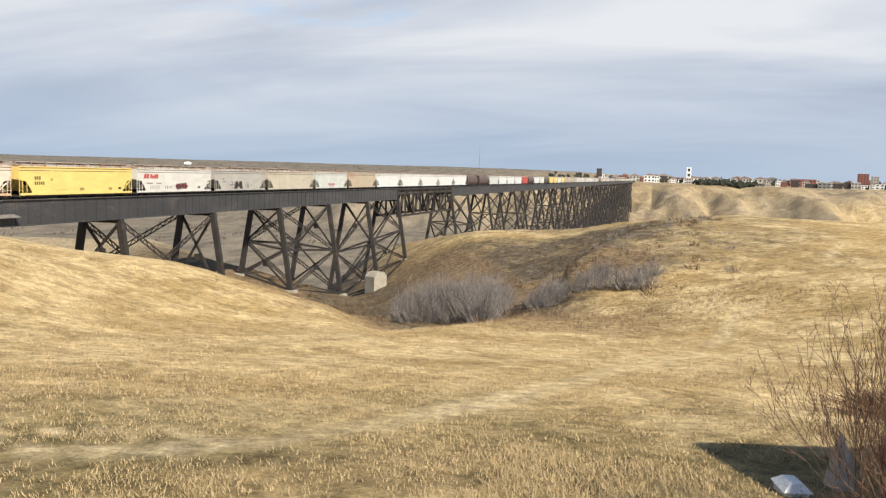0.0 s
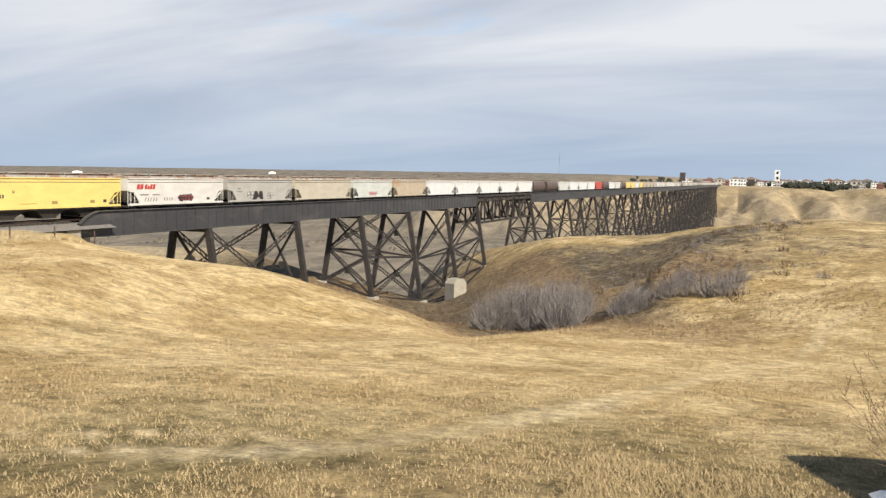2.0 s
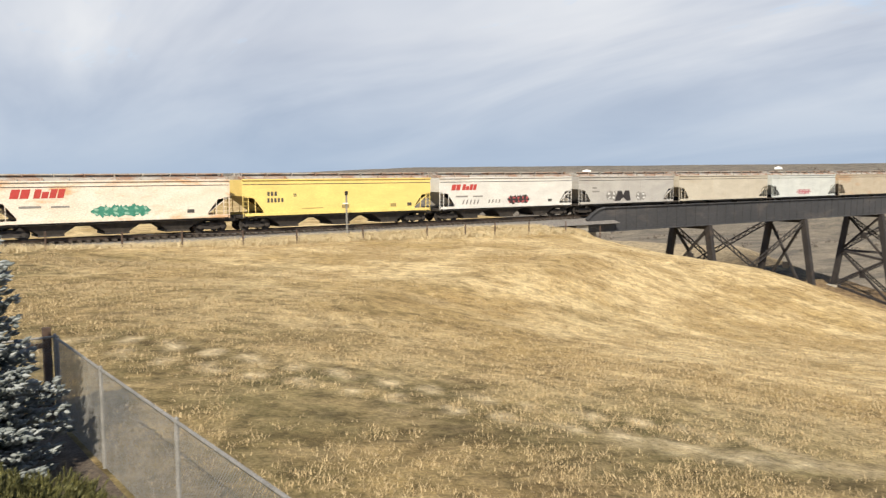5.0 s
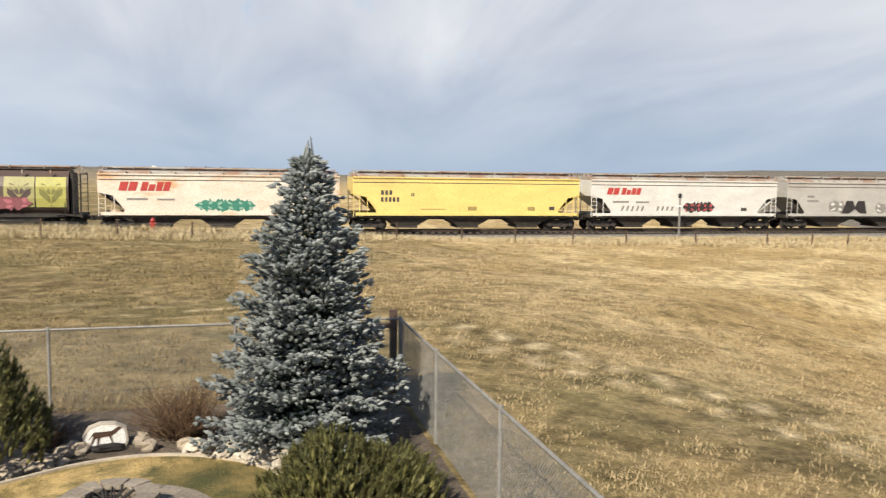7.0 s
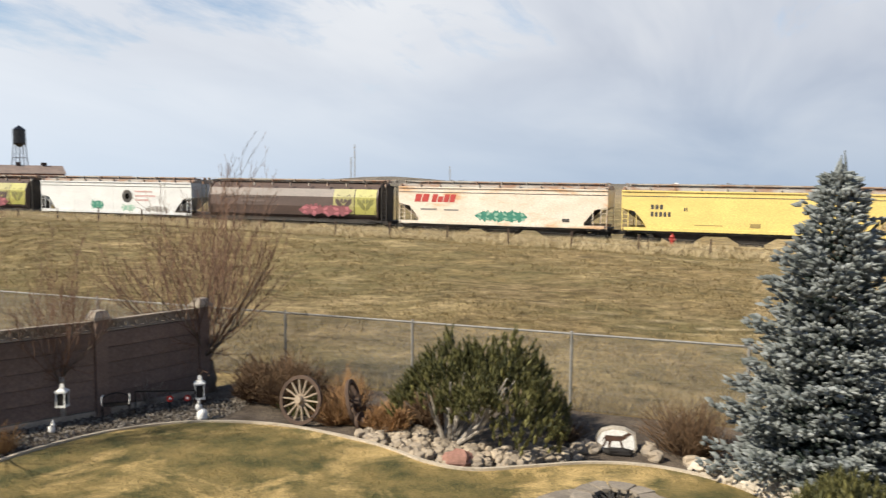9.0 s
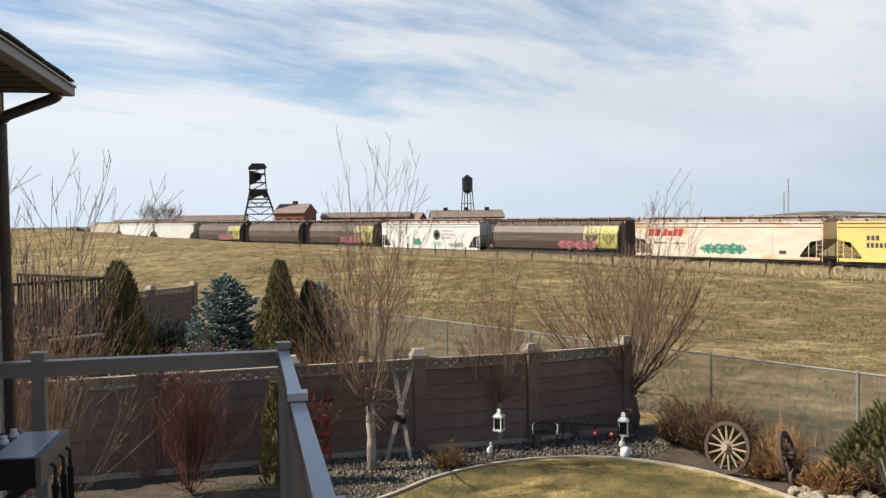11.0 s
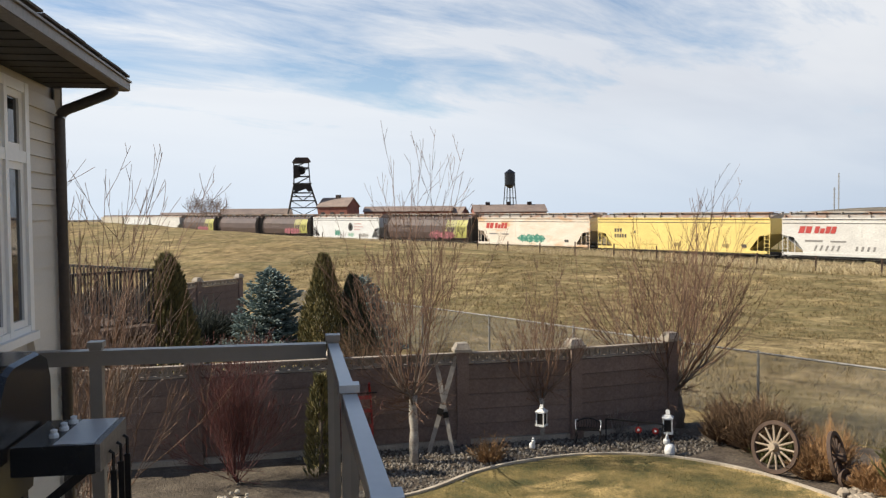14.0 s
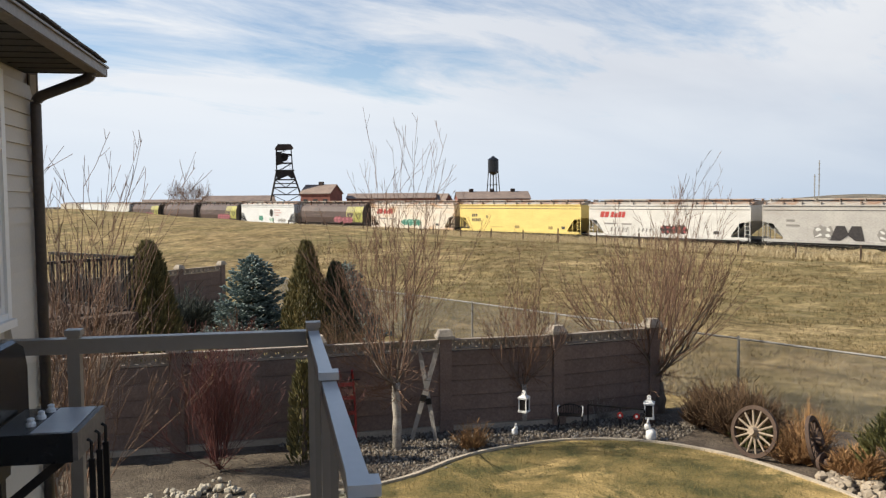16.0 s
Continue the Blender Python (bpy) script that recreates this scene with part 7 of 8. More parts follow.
# garden plants
spruce(1.1, 12.95, 4.75, 1.40, "blue spruce with frosted grey-blue needles", 5, 30, dense=1.35, z=0.0)
mugo(-4.6, 12.9, 1.95, 1.38, "dark green mountain pine with bare pale lower stems", 3, True, 0.48, (0.50, 0.30), 1150)
mugo(1.35, 10.45, 1.0, 1.12, "low bushy green mountain pine", 9, False, 0.10)
mugo(-7.9, 13.7, 0.5, 0.35, "small clump of dry evergreen growth by the wheel", 12, False, 0.1, plumes=140)
bare_tree(-11.88, 8.7, "leafless tree with a pale trunk and tall brown shoots", 14, 1.2, 10, 1.05, 5.5, 0.075, shoots=10, low=30, leaders=5, fine=1.25, twiglets=3)
bare_tree(-11.5, 11.5, "small leafless tree with a lantern hanging from it", 22, 0.85, 8, 0.68, 3.45, 0.055, shoots=9, low=14, leaders=3, fine=1.2, twiglets=3)
bare_tree(-10.5, 14.35, "pollarded leafless tree with dense upright shoots", 31, 0.8, 16, 1.55, 4.9, 0.19, pale=False, shoots=11, low=24, lean=(0.12, 0.15), leaders=6, twiglets=3, fine=1.4)
bare_tree(-9.9, 2.6, "slender leafless shrub tree by the house corner", 44, 0.4, 7, 0.8, 5.0, 0.040, shoots=8, low=16, fine=1.25, leaders=12)
bare_tree(-11.4, 2.9, "slender leafless tree with pale twigs", 45, 0.9, 8, 1.1, 4.6, 0.045, shoots=9, low=20, fine=1.15, leaders=6, twig=PALETWIG)
bare_tree(-12.75, 5.75, "dark red leafless shrub against the fence", 3, 0.05, 16, 0.62, 2.30, 0.030, z=0.0, pale=False, shoots=8, low=10, fine=1.15, leaders=26, twig=REDTWIG, name="bare_shrub", sort="shrub")
bare_tree(-12.7, 8.0, "red-twigged leafless shrub by the fence", 4, 0.12, 10, 0.5, 1.8, 0.018, pale=False, shoots=6, low=4, fine=0.8, twig=REDTWIG, name="bare_shrub", sort="shrub")
shrub(-0.86, 13.95, 0.95, 0.8, "brown leafless bush beside the spruce", 5, BROWNSTEM, 420, fork=3, th=0.006, spread=0.65)
shrub(-9.0, 14.2, 0.85, 0.75, "rusty brown leafless bush by the fence", 6, BROWNSTEM, 900, fork=4, th=0.009, spread=0.7)
shrub(-8.2, 13.95, 0.95, 0.7, "brown dry bush beside the wagon wheel", 7, BROWNSTEM, 900, fork=4, th=0.009, spread=0.7)
shrub(-7.05, 13.95, 0.85, 0.5, "upright clump of dry ornamental grass", 8, RUSSET, 420, fork=3, th=0.005, spread=0.5, name="ornamental_grass")
shrub(-5.85, 13.15, 0.6, 0.45, "orange-brown leafless bush among stones", 9, RUSSET, 520, fork=4, th=0.008, spread=0.8)
shrub(-11.05, 9.75, 0.5, 0.36, "small russet shrub on gravel", 10, RUSSET, 200, fork=3, th=0.006, spread=0.8)
shrub(-10.9, 13.0, 0.55, 0.4, "tuft of grey dry grass by the fence", 11, GREYTWIG, 180, fork=1, th=0.005, spread=0.6)
shrub(-6.9, 13.35, 0.55, 0.55, "tangle of rusty dry stems between the wheels", 21, RUSSET, 420, fork=4, th=0.007)
shrub(-5.35, 13.9, 0.7, 0.6, "dark brown leafless bush behind the stones", 23, BROWNSTEM, 420, fork=4, th=0.008)
shrub(-2.9, 13.95, 0.4, 0.45, "low dark brown ground shrub", 13, BROWNSTEM, 160, fork=3, th=0.006, spread=0.9)
cedar(-12.35, 7.1, 1.75, 0.28, "narrow young cedar by the fence", 3)
# beyond the panel fence
cedar(-20.6, 12.0, 3.45, 0.78, "tall brown-green columnar cedar", 5)
cedar(-20.2, 12.7, 2.8, 0.66, "dark green columnar cedar", 6, material=DARKCEDAR)
cedar(-20.8, 7.6, 3.6, 1.0, "broad brownish cedar by a neighbouring deck", 7)
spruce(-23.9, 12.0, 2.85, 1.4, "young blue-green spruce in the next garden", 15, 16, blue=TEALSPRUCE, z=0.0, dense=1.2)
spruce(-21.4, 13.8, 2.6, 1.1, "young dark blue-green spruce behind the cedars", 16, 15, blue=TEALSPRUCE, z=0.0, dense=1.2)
shrub(-22.0, 10.6, 1.2, 1.0, "reddish leafless bush in the next garden", 17, REDTWIG, 220, fork=3)
shrub(-17.6, 11.3, 1.7, 1.2, "russet leafless bush beyond the fence", 18, BROWNSTEM, 260, fork=3)
shrub(-27.5, 11.2, 1.5, 1.6, "dark clipped hedge shrub by the far fence", 19, EVERGREEN, 500, fork=3, th=0.02)


def neighbour_deck():
    d = thing("neighbouring_deck", "raised dark deck with a black metal railing and stairs", "deck", at=pose(-19.8, 4.6, 0, 0, 0, 14))
    part("floor", Mesh().box((0, 0, 1.95), (3.6, 3.0, 0.18)), DARKWOOD, d)
    for x in (-1.7, 1.7):
        for y in (-1.4, 1.4):
            part("support_post", Mesh().box((x, y, 0.95), (0.14, 0.14, 1.9)), DARKWOOD, d)
    for a, b in (((-1.75, 1.45), (1.75, 1.45)), ((1.75, 1.45), (1.75, -1.45))):
        part("top_rail", Mesh().beam((*a, 3.25), (*b, 3.25), 0.07, 0.06), IRON, d)
        part("bottom_rail", Mesh().beam((*a, 2.12), (*b, 2.12), 0.05, 0.05), IRON, d)
        n = 22
        for k in range(n + 1):
            x, y = a[0] + (b[0] - a[0]) * k / n, a[1] + (b[1] - a[1]) * k / n
            part("baluster", Mesh().beam((x, y, 2.1), (x, y, 3.24), 0.03), IRON, d)
    part("privacy_frame", Mesh().beam((1.75, -1.45, 2.0), (1.75, -1.45, 4.75), 0.12).beam((1.75, -1.45, 4.72), (0.6, -1.45, 4.72), 0.12).beam((0.6, -1.45, 2.0), (0.6, -1.45, 4.75), 0.12), IRON, d)
    part("stair_stringer", Mesh().beam((1.8, -1.0, 3.2), (4.2, -0.2, 1.0), 0.1, 0.22).beam((1.8, -1.0, 2.0), (4.2, -0.2, 0.0), 0.1, 0.3), DARKWOOD, d)
    part("skirt", Mesh().box((0, 1.3, 0.95), (3.4, 0.08, 1.7)), DARKWOOD, d)


neighbour_deck()

# foot of the slope east of the house
bare_tree(10.25, -2.85, "small leafless tree with budding twigs beside the house", 61, 0.9, 14, 1.5, 4.3, 0.05, pale=False, z=ground_z(10.25, -2.85), shoots=10, low=40, fine=1.0, leaders=5)
bare_tree(13.2, -3.0, "thin leafless shrub tree in the shade of the house", 62, 0.3, 9, 1.0, 2.8, 0.03, pale=False, z=ground_z(13.2, -3.0), shoots=7, low=16)
shrub(14.3, -4.5, 0.9, 0.75, "dark brown leafless bush in the shade of the house", 64, BROWNSTEM, 260, fork=4, z=ground_z(14.3, -4.5), th=0.007)
shrub(18.6, -5.0, 0.9, 0.9, "russet brown brush in the shade of the house", 65, BROWNSTEM, 320, fork=4, z=ground_z(18.6, -5.0), th=0.008)
shrub(27.5, -7.2, 0.9, 2.2, "russet leafless bush at the edge of the shade", 66, RUSSETDARK, 500, fork=4, z=ground_z(27.5, -7.2), th=0.010)
_z = ground_z(15.9, -2.4)
whole("utility_box", Mesh().box((0, 0, 0.22), (0.62, 0.42, 0.5)).add([(-0.36, -0.26, 0.47), (0.36, -0.26, 0.47), (0.36, 0.26, 0.47), (-0.36, 0.26, 0.47), (-0.22, -0.1, 0.60), (0.22, -0.1, 0.60), (0.22, 0.1, 0.60), (-0.22, 0.1, 0.60)], [(0, 1, 5, 4), (1, 2, 6, 5), (2, 3, 7, 6), (3, 0, 4, 7), (4, 5, 6, 7), (3, 2, 1, 0)]), WHITEP, "small white box with a hipped lid in the shade", "utility box", at=pose(15.9, -2.4, _z - 0.33, 0, 0, 12))
_z = ground_z(16.6, -3.35)
whole("grey_boulder", Mesh().add([(-0.32, -0.2, -0.2), (0.3, -0.22, -0.2), (0.34, 0.2, -0.2), (-0.3, 0.22, -0.2), (-0.18, -0.14, 0.55), (0.26, -0.12, 0.62), (0.24, 0.1, 0.6), (-0.14, 0.12, 0.5), (0.16, 0.0, 1.05)],
      [(0, 1, 5, 4), (1, 2, 6, 5), (2, 3, 7, 6), (3, 0, 4, 7), (4, 5, 8), (5, 6, 8), (6, 7, 8), (7, 4, 8)]), PALESTONE, "grey pointed upright boulder in the shade of the house", "boulder", at=pose(16.6, -3.35, _z, 0, 0, 15))

# thickets in the gully
def thicket(name, label, spots, material, seed, twigs, thick=1.0):
    """Rounded leafless bushes: stems fan from a wide foot to an uneven dome of fine twigs."""
    rng = random.Random(seed)
    m = Mesh()
    for x, y, wide, tall in spots:
        z = ground_z(x, y) - 0.1
        for k in range(int(twigs * wide * tall / 6)):
            a, q = rng.uniform(0, 6.28), math.sqrt(rng.random())
            b = Vector((x + 0.45 * wide * q * math.cos(a), y + 0.45 * wide * q * math.sin(a), z))
            lump = 1 + 0.16 * math.sin(3 * a + x) + 0.12 * math.sin(5 * a + y)
            end = Vector((x + wide * q * math.cos(a) * lump, y + wide * q * math.sin(a) * lump, z + tall * (math.sqrt(max(0.06, 1 - 0.9 * q * q)) * lump * rng.uniform(0.62, 1.04))))
            mid = b.lerp(end, 0.5) + Vector((0.12 * wide * math.cos(a) * q, 0.12 * wide * math.sin(a) * q, -0.03 * tall)) + Vector((rng.uniform(-0.15, 0.15), rng.uniform(-0.15, 0.15), 0))
            m.tube([b, mid, end], [0.030 * thick, 0.022 * thick, 0.008 * thick], 3, cap=False)
            for j in range(6):
                p = mid.lerp(end, rng.uniform(-0.3, 0.95))
                v = (end - mid).normalized() * 0.6 + Vector((rng.uniform(-0.8, 0.8), rng.uniform(-0.8, 0.8), rng.uniform(0.0, 0.7)))
                m.tube([p, p + v * tall * rng.uniform(0.07, 0.17)], [0.015 * thick, 0.007 * thick], 3, cap=False)
    whole(name, m, material, label, "thicket", kind="stuff")


def gully_spots():
    rng = random.Random(2)
    grey, dark = [], []
    # three stands of tall grey bushes, from the mouth of the gully upwards
    for cx, cy, dx, dy, n, w, t in GROVES:
        for k in range(n):
            grey.append((cx + rng.uniform(-dx, dx), cy + rng.uniform(-dy, dy), w * rng.uniform(0.75, 1.2), t * rng.uniform(0.72, 1.08)))
    line = smooth_line([(p[0], p[1]) for p in GULLY[2:7]], 8)
    for k in range(150):
        x, y = line[rng.randrange(0, 30)]
        s = rng.uniform(0.5, 1.3)
        dark.append((x + rng.uniform(-5, 16), y + rng.uniform(-4, 12), s, s * rng.uniform(0.6, 1.1)))
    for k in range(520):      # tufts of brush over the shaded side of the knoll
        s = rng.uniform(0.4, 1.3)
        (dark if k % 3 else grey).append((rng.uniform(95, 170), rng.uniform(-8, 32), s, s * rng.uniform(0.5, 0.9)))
    return grey, dark


GROVES = ((91, 23, 7.0, 5.0, 18, 2.7, 5.2), (89, 12.5, 2.5, 1.8, 6, 1.8, 3.0), (92, 4.5, 3.0, 4.5, 12, 1.8, 2.6))
_g, _d = gully_spots()
thicket("grey_thicket", "grey leafless thicket filling the gully", _g, GREYTWIG, 5, 110, 0.88)
thicket("red_brush", "reddish brown brush along the lip of the gully", [(78 + 1.3 * k, 20 - 1.1 * k + 3 * (k % 2), 1.0, 0.9) for k in range(11)], RUSSETDARK, 9, 90, 1.0)
thicket("brown_brush", "low brown brush along the gully", _d, BROWNSTEM, 6, 75, 1.1)


# ---------------------------------------------------------------- dry grass
def grass(name, label, spots, material, blades, h, w, seed, coarse=0.0):
    """Bent blades in tufts; coarse makes the tufts larger with distance from the house."""
    rng = np.random.default_rng(seed)
    n = len(spots)
    z = land(spots[:, 0], spots[:, 1])
    base = np.repeat(np.column_stack([spots, z - 0.01]), blades, 0)
    N = len(base)
    far = 1 + coarse * np.hypot(base[:, 0], base[:, 1])
    base[:, :2] += rng.normal(0, 0.05, (N, 2)) * far[:, None]
    a = rng.uniform(0, 2 * np.pi, N)
    lean = rng.uniform(0.2, 1.5, N)
    hh = h * rng.uniform(0.5, 1.25, N) * far ** 0.6
    tip = base + np.column_stack([np.cos(a) * lean * hh, np.sin(a) * lean * hh, hh])
    s = np.column_stack([-np.sin(a), np.cos(a), np.zeros(N)]) * (w / 2 * far)[:, None]
    v = np.stack([base - s, base + s, tip], 1).reshape(-1, 3)
    me = bpy.data.meshes.new(name)
    me.vertices.add(len(v))
    me.vertices.foreach_set("co", v.ravel())
    me.loops.add(3 * N)
    me.loops.foreach_set("vertex_index", np.arange(3 * N))
    me.polygons.add(N)
    me.polygons.foreach_set("loop_start", np.arange(0, 3 * N, 3))
    me.update(calc_edges=True)
    me.materials.append(material)
    tagged(new(name, me), label, "grass", kind="stuff")


def field_spots():
    rng = np.random.default_rng(3)
    r = 9 + 62 * rng.random(115000) ** 1.5
    b = np.radians(rng.uniform(-106, 62, 115000))
    p = np.column_stack([-r * np.sin(b), r * np.cos(b)])
    keep = ~((p[:, 0] < 3.3) & (p[:, 1] < 16.0)) & (p[:, 1] > -9)
    clump = 0.8 * waves(p[:, 0], p[:, 1], 1.7, 0.3) + 0.6 * waves(p[:, 0], p[:, 1], 0.6, 1.3) + 0.9 * waves(p[:, 0], p[:, 1], 5.3, 0.7)
    far = near_line(p[:, 0], p[:, 1], ROAD_A) > 0.7
    return p[keep & (clump + rng.normal(0, 0.4, len(p)) > -0.15) & far]


_f = field_spots()
FIELDSTRAW = foliage("pale_field_straw", (0.37, 0.268, 0.135), (0.63, 0.485, 0.27), 0.9)
grass("dry_grass", "short dry golden prairie grass", _f[_f[:, 0] > 0], FIELDSTRAW, 6, 0.062, 0.011, 1, 0.035)
OLIVE = foliage("olive_field_grass", (0.14, 0.108, 0.045), (0.41, 0.30, 0.14), 0.9)
grass("field_grass", "short olive and straw field grass", _f[_f[:, 0] <= 0], OLIVE, 6, 0.08, 0.012, 2, 0.03)


def verge_spots():
    rng = np.random.default_rng(5)
    a = np.column_stack([rng.uniform(-110, 56, 26000), np.where(rng.random(26000) < 0.35, 55.5, 60.0) + rng.normal(0, 0.8, 26000)])
    line = np.array(smooth_line([(p[0], p[1]) for p in GULLY[2:7]], 8))
    k = rng.integers(0, len(line), 5000)
    b = line[k] + np.column_stack([rng.normal(-9, 7, 5000), rng.normal(-4, 5, 5000)])
    c = np.column_stack([rng.uniform(12, 17, 1400), rng.uniform(-1.2, 3.0, 1400)])
    e = np.column_stack([rng.uniform(-32, 3, 2500), rng.normal(16.3, 0.25, 2500)])
    return a, b, c, e


RAILSTRAW = foliage("pale_railside_straw", (0.46, 0.36, 0.20), (0.76, 0.62, 0.38), 0.9)
GULLYSTEM = foliage("rusty_gully_grass", (0.20, 0.125, 0.07), (0.42, 0.30, 0.16), 0.9)
_a, _b, _c, _e = verge_spots()
grass("railside_grass", "tall straw-coloured grass along the railway fence", _a, RAILSTRAW, 5, 0.42, 0.035, 7)
grass("gully_grass", "rough dull grass above the gully", _b, GULLYSTEM, 4, 0.30, 0.03, 8)
grass("rank_grass", "rank pale grass beside the house shade", _c, FIELDSTRAW, 6, 0.13, 0.011, 9)
grass("fence_line_grass", "straw grass along the chain-link fence", _e, STRAW, 5, 0.22, 0.012, 10)


def lawn_spots():
    rng = np.random.default_rng(12)
    p = np.column_stack([rng.uniform(-10.4, 1.0, 34000), rng.uniform(6.0, 12.9, 34000)])
    ex, ey = np.array([q[0] for q in EDGE[10:]]), np.array([q[1] for q in EDGE[10:]])
    o = np.argsort(ex)
    keep = (p[:, 1] < np.interp(p[:, 0], ex[o], ey[o]) - 0.08) & (np.hypot(p[:, 0] + 1.5, p[:, 1] - 10.95) > 1.42)
    return p[keep]


LAWNBLADE = foliage("short_lawn_blades", (0.064, 0.066, 0.016), (0.33, 0.238, 0.088), 0.9)
grass("lawn_grass", "short straw and green lawn blades", lawn_spots(), LAWNBLADE, 4, 0.105, 0.012, 14)
# ---------------------------------------------------------------- along the railway
def track_fence():
    f = thing("railway_wire_fence", "line of thin weathered wooden posts with wire beside the railway", "fence", at=pose(0, 0, 0))
    rng = random.Random(6)
    xs = [15.1, 19.0, 23.3, 27.4, 33.0, 38.9, 42.8, 46.0, 50.0, 54.5, 59.0] + [10.6 - 4.4 * k for k in range(27)]
    posts = []
    for x in sorted(xs):
        y = 55.2 + rng.uniform(-0.1, 0.1)
        z = ground_z(x, y)
        h = rng.uniform(1.05, 1.3)
        part("post", Mesh().tube([(x, y, z - 0.1), (x + rng.uniform(-0.05, 0.05), y, z + h)], 0.06, 6), DARKWOOD, f)
        posts.append((x, y, z))
    for hgt in (0.45, 0.95):
        w = Mesh()
        for p, q in zip(posts, posts[1:]):
            w.beam((p[0], p[1], p[2] + hgt), (q[0], q[1], q[2] + hgt), 0.008)
        part("wire", w, GALV, f)


track_fence()


def whistle_post():
    x, y = 34.4, 60.2
    p = thing("white_signal_post", "tall white post with a small cross-arm beside the track", "post", at=pose(x, y, rail_z(x) - 0.7))
    part("pole", Mesh().box((0, 0, 1.7), (0.11, 0.11, 3.4)), GALV, p)
    part("cross_arm", Mesh().box((-0.15, -0.12, 2.75), (0.45, 0.05, 0.12)), WHITEP, p)
    part("lamp_head", Mesh().lathe((0, 0, 3.4), [(0.1, 0), (0.14, 0.05), (0.14, 0.3), (0.05, 0.36)], n=8), IRON, p)


whistle_post()


def hydrant():
    x, y = -5.3, 59.4
    h = thing("fire_hydrant", "red fire hydrant standing in grass by the railway", "fire hydrant", at=pose(x, y, ground_z(x, y)))
    part("barrel", Mesh().lathe((0, 0, -0.1), [(0.17, 0), (0.17, 0.12), (0.12, 0.14), (0.12, 0.75), (0.17, 0.77), (0.17, 0.82), (0.12, 0.92), (0.04, 0.98)], n=12), REDP, h)
    for s in (-1, 1):
        part("nozzle", Mesh().lathe((s * 0.17, 0, 0.52), [(0.07, -0.06), (0.08, 0.06)], n=8, axis="X"), REDP, h)
    part("bonnet_nut", Mesh().box((0, 0, 0.92), (0.06, 0.06, 0.1)), REDP, h)


hydrant()

# ---------------------------------------------------------------- old coal mine in the west
BRICK = mat("faded_red_brick", (0.36, 0.135, 0.10), (0.27, 0.105, 0.08), scale=0.6, fine=5, rough=0.9, bump=0.1)
TINROOF = mat("dull_metal_roof", (0.36, 0.27, 0.22), (0.25, 0.19, 0.16), scale=0.4, fine=4, rough=0.7)
SHEDDARK = mat("dark_old_boards", (0.055, 0.042, 0.038), (0.10, 0.07, 0.06), scale=0.5, fine=5, rough=0.9)
PALEWALL = mat("pale_stucco", (0.60, 0.56, 0.50), (0.50, 0.46, 0.41), scale=0.2, fine=2, rough=0.9)
GLASSDARK = mat("dark_far_windows", (0.03, 0.035, 0.04), (0.05, 0.055, 0.06), scale=1, rough=0.3, bump=0)


def spot(bearing, d):
    v = heading(bearing) * d
    return v.x, v.y, ground_z(v.x, v.y)


def gabled(bearing, d, w, dep, eave, ridge, wall, roof, label, turn=0.0, windows=0, vents=0, sink=0.5):
    x, y, z = spot(bearing, d)
    b = thing("brick_building" if wall is BRICK else "shed", label, "building", at=pose(x, y, z - sink, 0, 0, bearing + turn))
    part("wall", Mesh().prism([(-dep / 2, 0), (-dep / 2, eave), (0, ridge), (dep / 2, eave), (dep / 2, 0)], -w / 2, w / 2).data("wall", wall), wall, b, at=pose(0, 0, 0, 0, 0, 90))
    r = Mesh()
    for s in (-1, 1):
        r.add([(-w / 2 - 0.4, s * (dep / 2 + 0.5), eave - 0.3), (w / 2 + 0.4, s * (dep / 2 + 0.5), eave - 0.3), (w / 2 + 0.4, 0, ridge + 0.15), (-w / 2 - 0.4, 0, ridge + 0.15),
               (-w / 2 - 0.4, s * (dep / 2 + 0.5), eave - 0.05), (w / 2 + 0.4, s * (dep / 2 + 0.5), eave - 0.05), (w / 2 + 0.4, 0, ridge + 0.4), (-w / 2 - 0.4, 0, ridge + 0.4)],
              [(0, 1, 2, 3), (4, 5, 6, 7), (0, 1, 5, 4), (2, 3, 7, 6), (0, 3, 7, 4), (1, 2, 6, 5)])
    part("roof", r, roof, b)
    for k in range(windows):
        part("window", Mesh().box((-w / 2 + w * (k + 0.5) / windows, -dep / 2 - 0.03, eave * 0.55), (w / windows * 0.42, 0.12, eave * 0.42)), GLASSDARK, b)
    for k in range(vents):
        part("roof_vent", Mesh().box((-w / 2 + w * (k + 0.7) / (vents + 0.4), 0, ridge + 0.7), (1.6, 1.4, 1.4)), SHEDDARK, b)
    return b


